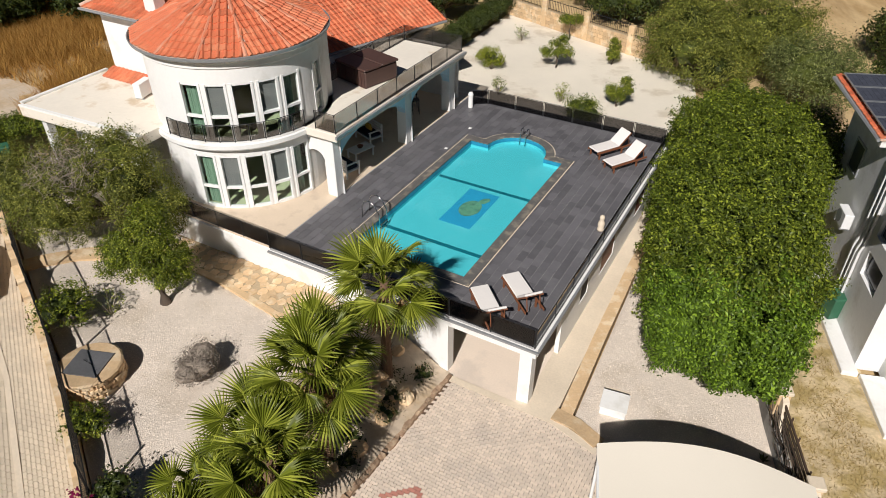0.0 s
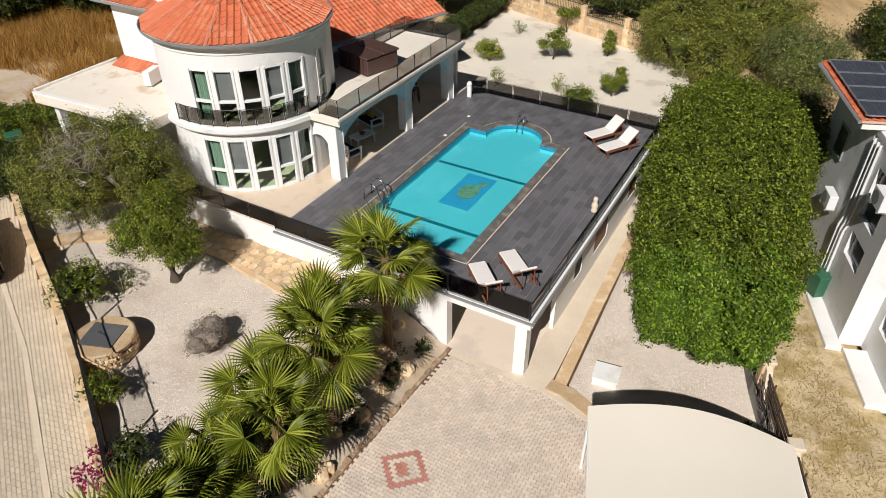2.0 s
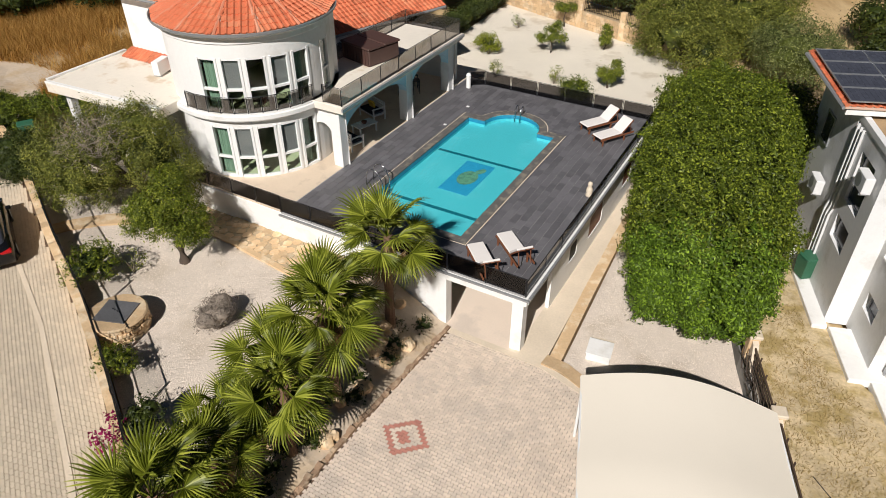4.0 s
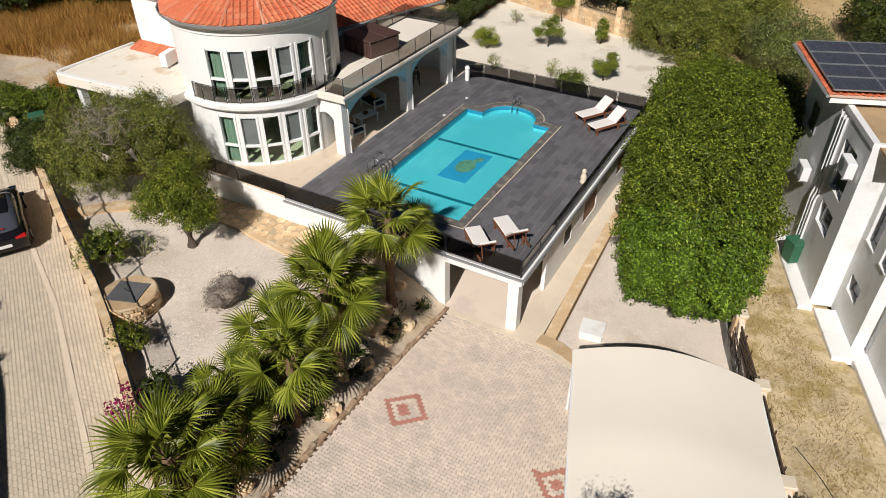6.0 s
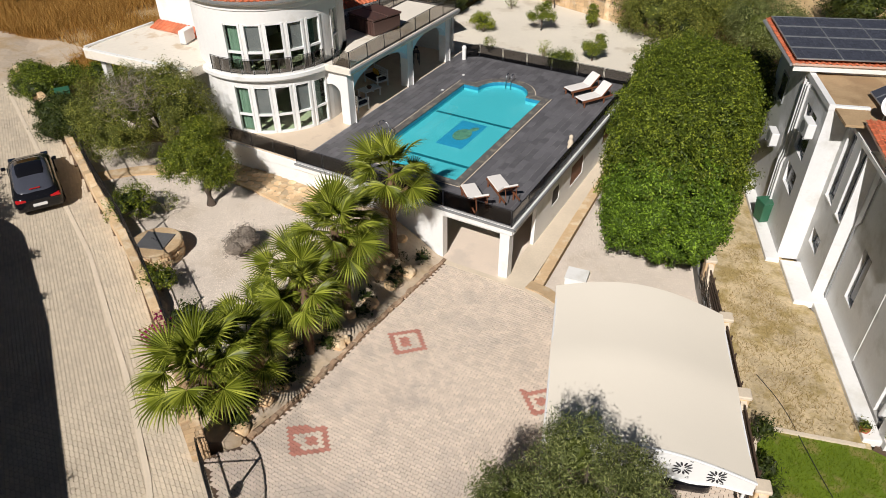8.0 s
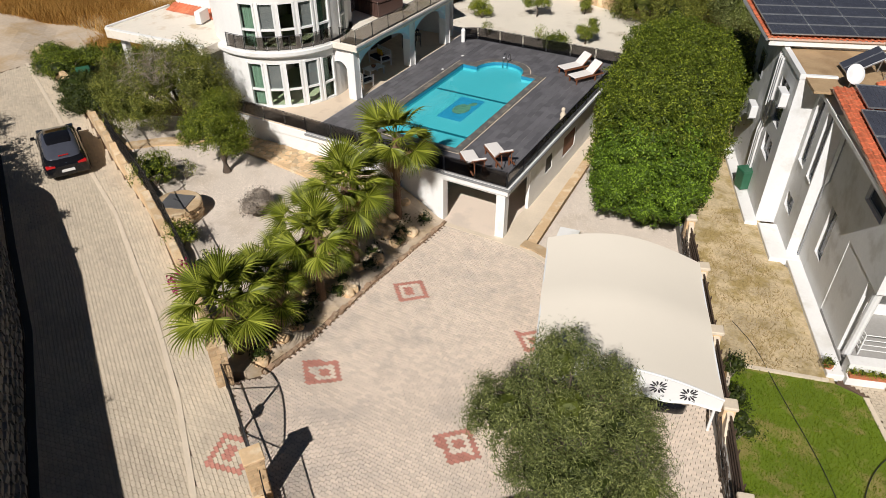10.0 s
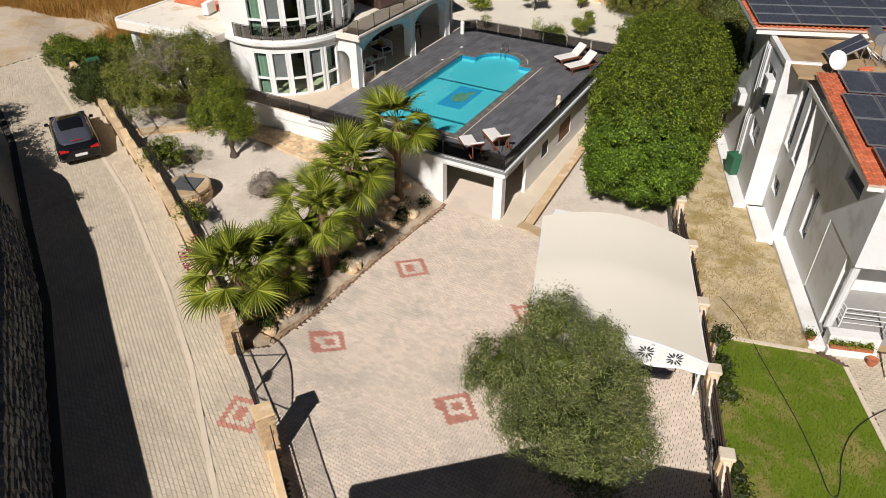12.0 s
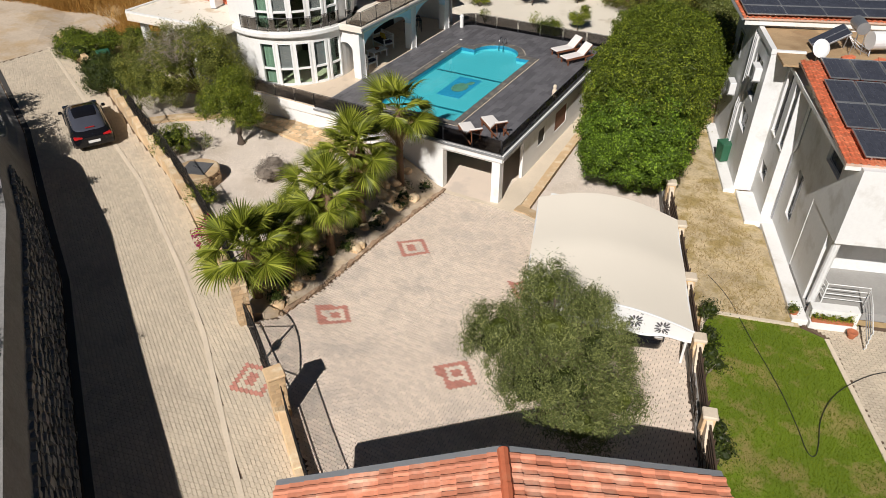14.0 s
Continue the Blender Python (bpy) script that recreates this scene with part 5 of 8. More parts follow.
# fan palms
def frond_mesh(seed):
    """Stalk and pleated fan: the blades grow together for half their length, then part into drooping tips."""
    rng = np.random.default_rng(seed)
    co, fs = [], []
    L = rng.uniform(0.8, 1.0)
    for i in range(6):
        q = i / 5
        c = np.array((0, q * L, 0.10 * math.sin(q * 1.5)))
        for w, dz in ((-0.02, 0), (0.0, -0.02), (0.02, 0)):
            co.append(tuple(c + np.array((w * (1.3 - 0.5 * q), 0, dz))))
    fs += [(3 * i + e, 3 * i + e + 1, 3 * i + e + 4, 3 * i + e + 3) for i in range(5) for e in (0, 1)]
    tip = np.array((0, L, 0.10))
    n, half = 27, radians(rng.uniform(98, 118))
    fold, sag = rng.uniform(0.10, 0.26), rng.uniform(0.16, 0.42)

    def at(a, r):
        """Point of the fan: it is cupped along the middle and sags outwards."""
        return tip + np.array((math.sin(a) * r, math.cos(a) * r, fold * r * abs(math.sin(a)) - sag * r * r * r))

    step = 2 * half / n
    for k in range(n):
        a = -half + step * (k + 0.5)
        ln = (0.98 - 0.22 * (abs(a) / half) ** 2) * rng.uniform(0.90, 1.08)
        split = 0.52 * (1 - 0.25 * abs(a) / half)
        b = len(co)
        for r, w in ((0.03, 0.5), (split * 0.5, 0.5), (split, 0.5)):
            pleat = 0.022 * r / split
            for e in (-1, 0, 1):
                co.append(tuple(at(a + e * w * step, r * ln) + np.array((0, 0, (0.5 - abs(e)) * 2 * pleat))))
        hang = rng.uniform(0.02, 0.22)
        slip = rng.uniform(-0.3, 0.3) * step
        for r, w, h in (((split + 1) / 2 + 0.03, 0.30, 0.25), (1.0, 0.03, 1.0)):
            for e in (-1, 0, 1):
                co.append(tuple(at(a + e * w * step * split / r + slip * h, r * ln * (1 - 0.12 * hang * h)) + np.array((0, 0, (0.5 - abs(e)) * 0.02 * w - hang * h))))
        for q in range(4):
            for e in (0, 1):
                i0 = b + 3 * q + e
                fs.append((i0, i0 + 1, i0 + 4, i0 + 3))
    return co, fs


FRONDS, DRY_FRONDS = [], []
for k in range(7):
    co, fs = frond_mesh(200 + k)
    ob = arrays("frond", co, fs, M["palm"] if k < 6 else M["palm_dry"])
    (FRONDS if k < 6 else DRY_FRONDS).append(ob.data)
    bpy.data.objects.remove(ob)


def palm(x, y, z, top, n, seed, size=1.0, lean=(0, 0)):
    rng = np.random.default_rng(seed)
    t = thing("fan_palm", "fan palm with a shaggy brown trunk and green fronds", "palm", (x, y, z), "fan palms beside the driveway")
    bm = B()
    h = top - z
    pts = [(lean[0] * (s ** 2), lean[1] * s ** 2, -0.2 + (h + 0.2) * s) for s in np.linspace(0, 1, 9)]
    tube(bm, pts, 0.19, 10, 0.12)
    for k in range(int(h * 34)):
        s = rng.random()
        a = rng.uniform(0, 2 * math.pi)
        c = Vector((lean[0] * s * s + 0.14 * math.cos(a), lean[1] * s * s + 0.14 * math.sin(a), h * s))
        o = Vector((math.cos(a), math.sin(a), 0))
        sd = Vector((-math.sin(a), math.cos(a), 0)) * 0.035
        p = [bm.verts.new(q) for q in (c - sd, c + sd, c + o * 0.11 + Vector((0, 0, 0.14)))]
        bm.faces.new(p)
    part("trunk", bm, M["palm_bark"], t)
    dry = 3
    for k in range(n + dry):
        e = radians(82 - 125 * (k / n) ** 0.85 + rng.uniform(-10, 10)) if k < n else radians(rng.uniform(-75, -58))
        a = k * 2.39996 + rng.uniform(-.25, .25)
        f = new("frond", FRONDS[(k * 5 + seed) % 6] if k < n else DRY_FRONDS[0])
        f.parent = t
        s = size * (rng.uniform(0.62, 0.8) if k < 2 else rng.uniform(0.82, 1.1)) * (1 if k < n else 0.8)
        f.matrix_basis = Matrix.Translation((lean[0], lean[1], h - 0.05 - 0.12 * k / n)) @ Matrix.Rotation(a, 4, "Z") @ Matrix.Rotation(e, 4, "X") @ Matrix.Rotation(rng.uniform(-.6, .6), 4, "Y") @ Matrix.Diagonal((s, s, s, 1))


for i, (x, y, top, n, s) in enumerate(((-9.05, 12.4, 4.35, 23, 0.98), (-9.6, 10.2, 3.7, 16, 0.9), (-8.75, 8.9, 4.15, 22, 0.98), (-9.5, 7.3, 3.2, 16, 0.9), (-8.55, 6.5, 3.4, 19, 0.92), (-8.75, 4.3, 2.8, 18, 0.9), (-8.9, 2.75, 3.35, 22, 1.0), (-10.0, 5.7, 2.4, 13, 0.8))):
    palm(x, y, drive_z(x, y) + (GARDEN - drive_z(x, y)) * float(smoothstep(-7.6, -10.6, np.float64(x))), top, n, 300 + i, s, (0.12 * math.sin(i * 2.1), 0.12 * math.cos(i * 1.7)))


# dry grass in the field
def grass(name, label, n, area, size, seed, material, keep=None):
    rng = np.random.default_rng(seed)
    tufts = n // 60
    x = (rng.uniform(area[0], area[1], tufts)[:, None] + rng.normal(0, 0.30, (tufts, 60))).ravel()
    y = (rng.uniform(area[2], area[3], tufts)[:, None] + rng.normal(0, 0.30, (tufts, 60))).ravel()
    n = len(x)
    dens = np.array([noise.noise(Vector((a * 0.22, b * 0.22, 0.3))) for a, b in zip(x, y)])
    k = dens > rng.uniform(-0.75, 0.05, n)
    if keep is not None:
        k &= keep(x, y)
    x, y = x[k], y[k]
    m = len(x)
    z = land_z(x, y) - 0.03
    h = rng.uniform(0.5, 1.2, m) * size * (0.75 + 0.5 * rng.random(max(1, m // 60 + 1)).repeat(60)[:m])
    a = rng.uniform(0, 2 * math.pi, m)
    w = 0.017 * rng.uniform(0.6, 1.5, m)
    lean = rng.normal(0, 0.42, (m, 2)) * h[:, None]
    bx, by = np.cos(a) * w, np.sin(a) * w
    co = np.stack((np.stack((x - bx, y - by, z), 1), np.stack((x + bx, y + by, z), 1), np.stack((x + lean[:, 0], y + lean[:, 1], z + h), 1)), 1).reshape(-1, 3)
    return tagged(arrays(name, co, np.arange(3 * m).reshape(m, 3), material), label, "grass", "", "stuff")


grass("dry_grass", "tall dry golden grass in the field", 250000, (-52, -28.0, 16.5, 40), 0.8, 401, M["dry_grass"], lambda x, y: (y > np.interp(x, (-52.0, -45.2, -42.4, -39.2, -36.5, -35.8, -31.0), (17.0, 18.0, 19.0, 20.1, 20.1, 17.9, 17.5))) & ((x < -30) | (y > 24)))


# ---- fences, rails and gates ----
def glass_rail(name, label, pts, z, h, pane_len=1.6, rail=0.014, zf=None, group=""):
    """Smoked-glass balustrade along a polyline: a pane and posts for each bay, one top rail."""
    t = thing(name, label, "balustrade", (0, 0, 0), group)
    full = []
    for a, b in zip(pts, pts[1:]):
        a, b = Vector(a), Vector(b)
        n = max(1, round((b - a).length / pane_len))
        full += [a.lerp(b, k / n) for k in range(n)]
    full.append(Vector(pts[-1]))
    for p in full:
        bm = B()
        box(bm, p.x - 0.014, p.x + 0.014, p.y - 0.014, p.y + 0.014, z, z + h)
        part("post", bm, M["black_metal"], t)
    for a, b in zip(full, full[1:]):
        d = (b - a).normalized()
        m = Matrix(((d.x, -d.y, 0, a.x), (d.y, d.x, 0, a.y), (0, 0, 1, 0), (0, 0, 0, 1)))
        bm = B()
        box(bm, 0.04, (b - a).length - 0.04, -0.005, 0.005, z + 0.05, z + h - 0.03, m)
        part("pane", bm, M["smoke_dark" if z == DECK else "smoke"], t, "smoked glass pane")
    bm = B()
    tube(bm, [(p.x, p.y, z + h) for p in full], rail, 6)
    part("top_rail", bm, M["black_metal"], t)
    bm = B()
    tube(bm, [(p.x, p.y, z + 0.04) for p in full], rail * 0.8, 4)
    part("bottom_rail", bm, M["black_metal"], t)
    return t


glass_rail("glass_fence", "smoked glass fence with black posts at the deck edge", [(-15.0, 14.02), (-4.8, 14.0)], DECK, 0.72, 1.45)
glass_rail("glass_fence", "smoked glass fence with black posts along the deck side", [(-4.8, 14.05), (-4.8, 29.3)], DECK, 0.62, 1.5)
glass_rail("glass_fence", "low smoked glass fence before the gravel garden", [(-14.4, 28.3), (-13.7, 28.8), (-4.85, 28.8)], DECK, 0.75, 1.5, 0.012)
glass_rail("glass_fence", "smoked glass fence on the white terrace wall", [(-20.1, 14.15), (-15.05, 14.1)], DECK, 0.68, 1.4)
glass_rail("glass_balustrade", "smoked glass balustrade of the upper terrace", [(-15.55, 17.85), (-14.62, 17.82), (-14.62, 27.6), (-17.75, 27.6), (-17.75, 20.9)], UP, 0.74, 1.35, 0.014)
glass_rail("balcony_balustrade", "curved smoked glass balustrade round the tower balcony",
           [(TC[0] + 3.46 * math.cos(radians(a)), TC[1] + 3.46 * math.sin(radians(a))) for a in range(-98, -3, 9)], UP, 0.66, 1.2)
bm = B()
tube(bm, [(-15.6, 18.3, UP), (-16.4, 19.6, UP), (-17.0, 20.4, UP)], 0.012, 6)
tagged(part("hose", bm, M["green_bin"]), "thin green hose lying on the terrace", "hose")

# street-side garden wall with steel fence panels
SW = [(-10.4, 2.95), (-12.8, 4.35), (-15.2, 5.7), (-17.7, 7.0), (-19.9, 8.0), (-22.0, 8.95), (-24.5, 10.2), (-27.0, 11.4), (-29.7, 12.7), (-32.3, 13.55), (-35.0, 14.45)]
for i, (a, b) in enumerate(zip(SW, SW[1:])):
    t = thing("garden_wall", "ochre rendered garden wall with a stepped wavy top", "wall", (0, 0, 0), "garden wall bays by the street")
    a, b = Vector(a), Vector(b)
    d = (b - a)
    L = d.length
    d.normalize()
    z = min(street_z(*a), street_z(*b))
    m = Matrix(((d.x, -d.y, 0, a.x), (d.y, d.x, 0, a.y), (0, 0, 1, z), (0, 0, 0, 1)))
    bm = B()
    n = 8
    up = [(L * k / n, 0.62 + 0.05 * math.sin(k * 2.1 + i) + (0.25 * max(0, 1 - abs(k - n) / 1.5)) + (0.08 if k > 3 else 0)) for k in range(n + 1)]
    for (x0, h0), (x1, h1) in zip(up, up[1:]):
        vs = [bm.verts.new(m @ Vector(q)) for q in ((x0, -0.14, -0.6), (x1, -0.14, -0.6), (x1, 0.14, -0.6), (x0, 0.14, -0.6), (x0, -0.14, h0), (x1, -0.14, h1), (x1, 0.14, h1), (x0, 0.14, h0))]
        for f in ((3, 2, 1, 0), (4, 5, 6, 7), (0, 1, 5, 4), (2, 3, 7, 6)):
            bm.faces.new([vs[q] for q in f])
        if x0 == 0:
            bm.faces.new([vs[q] for q in (3, 0, 4, 7)])
        if x1 == L:
            bm.faces.new([vs[q] for q in (1, 2, 6, 5)])
    bmesh.ops.remove_doubles(bm, verts=bm.verts, dist=0.001)
    part("wall_body", bm, M["sandstone"], t)
    if i < 6:
        f = thing("steel_fence", "dark steel fence panel with thin bars on the wall", "fence", (0, 0, 0), "steel fence panels by the street")
        for h in (0.72, 1.62):
            bm = B()
            box(bm, 0.05, L - 0.05, -0.19, -0.16, h, h + 0.03, m)
            part("rail", bm, M["black_metal"], f)
        for k in range(int(L / 0.11)):
            bm = B()
            x = 0.08 + k * 0.11
            box(bm, x, x + 0.014, -0.18, -0.165, 0.73, 1.63 + (0.08 if k % 2 else 0), m)
            part("bar", bm, M["black_metal"], f)
        bm = B()
        box(bm, 0.0, 0.05, -0.2, -0.15, 0.0, 1.75, m)
        part("post", bm, M["black_metal"], f)


# stone gate pillars and gate
def stone_pillar(x, y, z, w, h, rz, seed):
    rng = np.random.default_rng(seed)
    t = thing("gate_pillar", "square ochre stone gate pillar with a flat cap", "pillar", pose(x, y, z, 0, 0, rz), "gate pillars")
    bm = B()
    box(bm, -w / 2 + 0.03, w / 2 - 0.03, -w / 2 + 0.03, w / 2 - 0.03, -0.3, h)
    part("core", bm, M["stone_joint"], t)
    zz = -0.05
    while zz < h - 0.1:
        ch = rng.uniform(0.13, 0.2)
        for side in range(4):
            n = int(rng.integers(2, 4))
            cuts = np.concatenate(([-w / 2], np.sort(rng.uniform(-w / 3, w / 3, n - 1)), [w / 2]))
            for c0, c1 in zip(cuts, cuts[1:]):
                if c1 - c0 < 0.04:
                    continue
                bm = B()
                q = rng.uniform(0.0, 0.02)
                box(bm, c0 + 0.008, c1 - 0.008, -w / 2 - q, -w / 2 + 0.06, zz + 0.008, min(zz + ch, h) - 0.008, Matrix.Rotation(math.pi / 2 * side, 4, "Z"))
                part("stone", bm, M["sandstone"], t)
        zz += ch
    bm = B()
    box(bm, -w / 2 - 0.04, w / 2 + 0.04, -w / 2 - 0.04, w / 2 + 0.04, h, h + 0.09)
    part("cap", bm, M["sandstone"], t, bevel=0.02)


ga = math.degrees(math.atan2(GATE_B[1] - GATE_A[1], GATE_B[0] - GATE_A[0]))
stone_pillar(-8.45, 1.62, 0.95, 0.46, 1.75, ga, 1)
stone_pillar(-4.8, -0.82, 0.9, 0.46, 1.72, ga, 2)
gate = thing("gate", "closed black steel double gate with an arched top", "gate", pose(-8.2, 1.45, 0.9, 0, 0, ga))
GL = math.hypot(GATE_B[0] - GATE_A[0], GATE_B[1] - GATE_A[1]) - 0.55


def gate_top(x):
    return 1.15 + 0.62 * math.sin(math.pi * min(max(x / GL, 0), 1)) ** 0.8


for x0, x1 in ((0.03, GL / 2 - 0.02), (GL / 2 + 0.02, GL - 0.03)):
    bm = B()
    tube(bm, [(x0, 0, 0.12), (x1, 0, 0.12), (x1, 0, gate_top(x1))] + [(x1 + (x0 - x1) * k / 8, 0, gate_top(x1 + (x0 - x1) * k / 8)) for k in range(1, 9)] + [(x0, 0, 0.12)], 0.028, 5)
    leaf = part("gate_leaf", bm, M["black_metal"], gate)
    for h in (0.62,):
        bm = B()
        box(bm, x0, x1, -0.015, 0.015, h, h + 0.04)
        part("rail", bm, M["black_metal"], leaf)
    bm = B()
    tube(bm, [(x0, 0.0, 0.15), (x1, 0.0, gate_top(x1) - 0.1)], 0.02, 5)
    part("brace", bm, M["black_metal"], leaf)
    for k in range(int((x1 - x0) / 0.12)):
        x = x0 + 0.08 + 0.12 * k
        bm = B()
        box(bm, x, x + 0.016, -0.008, 0.008, 0.12, gate_top(x) - 0.02)
        part("bar", bm, M["black_metal"], leaf)
bm = B()
bmesh.ops.create_circle(bm, cap_ends=True, segments=16, radius=0.19, matrix=pose(GL / 2, -0.03, 0.85, 90))
bmesh.ops.solidify(bm, geom=bm.faces[:], thickness=0.05)
part("medallion", bm, M["black_metal"], gate)

# wall and fence right of the gate
for (a, b) in (((-4.55, -1.05), (-2.9, -2.35)), ((-2.9, -2.35), (-1.1, -3.7))):
    a, b = Vector(a), Vector(b)
    d = (b - a)
    L = d.length
    d.normalize()
    m = Matrix(((d.x, -d.y, 0, a.x), (d.y, d.x, 0, a.y), (0, 0, 1, 0.9), (0, 0, 0, 1)))
    t = thing("garden_wall", "low ochre rendered wall beside the gate", "wall", (0, 0, 0))
    bm = B()
    box(bm, 0, L, -0.13, 0.13, -0.4, 0.55, m)
    part("wall_body", bm, M["sandstone"], t, bevel=0.03)
    f = thing("steel_fence", "dark steel fence with thin bars beside the gate", "fence", (0, 0, 0))
    for h in (0.62, 1.5):
        bm = B()
        box(bm, 0, L, 0.1, 0.13, h, h + 0.03, m)
        part("rail", bm, M["black_metal"], f)
    for k in range(int(L / 0.11)):
        bm = B()
        box(bm, 0.05 + k * 0.11, 0.064 + k * 0.11, 0.105, 0.12, 0.55, 1.52, m)
        part("bar", bm, M["black_metal"], f)

# boundary to the neighbour: stepped wall, pillars, brown rails, vine
for i, (a, b) in enumerate(zip(FENCE[:8], FENCE[1:8])):
    a, b = Vector(a), Vector(b)
    d = (b - a)
    L = d.length
    d.normalize()
    top = 0.62 if i < 2 else 0.78
    m = Matrix(((d.x, -d.y, 0, a.x), (d.y, d.x, 0, a.y), (0, 0, 1, 0), (0, 0, 0, 1)))
    t = thing("boundary_wall", "rendered boundary wall with a cream coping and stone face", "wall", (0, 0, 0), "boundary wall bays")
    bm = B()
    box(bm, 0.0, L, -0.22, 0.10, -0.9, top, m)
    part("wall_body", bm, M["grey_stone"], t)
    bm = B()
    box(bm, 0.0, L, -0.02, 0.16, top, top + 0.07, m)
    part("coping", bm, M["kerb"], t)
    bm = B()
    box(bm, -0.17, 0.17, -0.17, 0.17, -0.8, 1.55, m)
    part("pillar", bm, M["sandstone"], t, "cream rendered pillar", bevel=0.02)
    bm = B()
    box(bm, -0.21, 0.21, -0.21, 0.21, 1.55, 1.68, m)
    part("cap", bm, M["kerb"], t, bevel=0.03)
    bm = B()
    prism(bm, [(0.17, top), (0.75, top), (0.5, 1.1), (0.34, 1.45), (0.17, 1.5)], -0.09, 0.09)
    for v in bm.verts:
        v.co = m @ Vector((v.co.x, v.co.z, v.co.y))
    part("scroll", bm, M["kerb"], t)
    f = thing("rail_fence", "brown steel rail fence between two pillars", "fence", (0, 0, 0), "rail fences on the boundary")
    for k in range(4):
        bm = B()
        h = top + 0.12 + 0.19 * k
        box(bm, 0.55 if k < 2 else 0.35, L - 0.17, -0.03, 0.02, h, h + 0.07, m)
        part("rail", bm, M["rust_metal"], f)
    for x in (0.9, L / 2, L - 0.5):
        bm = B()
        box(bm, x, x + 0.04, 0.02, 0.06, top, top + 0.85, m)
        part("post", bm, M["rust_metal"], f)

# stone wall on the far side of the street
t = thing("retaining_wall", "tall dark rubble stone wall along the street", "wall", (0, 0, 0))
bm = B()
tw = dense(WALLTOE, 0.5)
rows = []
for i, p in enumerate(tw):
    a, b = Vector(tw[max(i - 1, 0)]), Vector(tw[min(i + 1, len(tw) - 1)])
    d = (b - a).normalized()
    nx, ny = -d.y, d.x
    if nx * 0.5 + ny * 0.86 > 0:
        nx, ny = -nx, -ny
    z = street_z(*p)
    rows.append([bm.verts.new((p[0] + nx * o, p[1] + ny * o, zz)) for o, zz in ((0, z - 0.5), (0.0, z + 0.02), (0.1, z + (wall_top(p[0]) - z) * 0.16), (0.26, z + (wall_top(p[0]) - z) * 0.4), (0.58, wall_top(p[0]) - 0.2), (0.62, wall_top(p[0])), (1.05, wall_top(p[0])), (1.1, wall_top(p[0]) - 1.2))])
for u, v in zip(rows, rows[1:]):
    for k in range(7):
        bm.faces.new((u[k], v[k], v[k + 1], u[k + 1]))
part("wall_body", bm, M["grey_stone"], t)
patch("bank_top", [(p[0] - 0.5 * 1.0, p[1] - 0.86 * 1.0) for p in WALLTOE] + [(-60, 0), (-30, -25), (-5, -22)], lambda x, y: wall_top(x) - 0.12, M["gravel"], "pale gravelly ground above the stone wall", "ground", 2.0)
# flat near-black strip along the wall foot, just above street level
ribbon("gutter_channel", [(p[0] + 0.1, p[1] + 0.17) for p in dense(WALLTOE[:-1])], 0.12, street_z, 0.012, M["near_black"], "flat dark strip along the foot of the wall", "gutter")

# back garden wall
t = thing("stone_wall", "ochre stone back wall with square pillars", "wall", (0, 0, 0))
BW = [(-20.2, 45.3), (-17.0, 44.15), (-13.6, 42.9), (-10.3, 41.7), (-7.0, 40.5)]
for i, (a, b) in enumerate(zip(BW, BW[1:])):
    a, b = Vector(a), Vector(b)
    L = (b - a).length
    d = (b - a).normalized()
    m = Matrix(((d.x, -d.y, 0, a.x), (d.y, d.x, 0, a.y), (0, 0, 1, REAR), (0, 0, 0, 1)))
    bm = B()
    box(bm, 0, L, -0.14, 0.14, -0.4, 1.1, m)
    part("wall_body", bm, M["stone_joint"], t)
    bm = B()
    box(bm, -0.2, 0.2, -0.2, 0.2, -0.3, 1.75, m)
    part("pillar", bm, M["sandstone"], t, bevel=0.03)
    rng = np.random.default_rng(i)
    for r in range(5):
        x = 0.22
        while x < L - 0.3:
            w_ = rng.uniform(0.22, 0.45)
            bm = B()
            box(bm, x + 0.012, x + w_ - 0.012, -0.14 - rng.uniform(0.015, 0.04), -0.1, 0.0 + 0.22 * r + 0.012, 0.22 * r + 0.21, m)
            part("stone", bm, M["sandstone"], t)
            x += w_
    f = thing("steel_fence", "black steel bar fence on the back wall", "fence", (0, 0, 0), "fence panels on the back wall")
    for h in (1.2, 1.75):
        bm = B()
        box(bm, 0.2, L - 0.2, -0.015, 0.015, h, h + 0.03, m)
        part("rail", bm, M["black_metal"], f)
    for k in range(int((L - 0.4) / 0.14)):
        bm = B()
        box(bm, 0.25 + 0.14 * k, 0.265 + 0.14 * k, -0.008, 0.008, 1.12, 1.85, m)
        part("bar", bm, M["black_metal"], f)


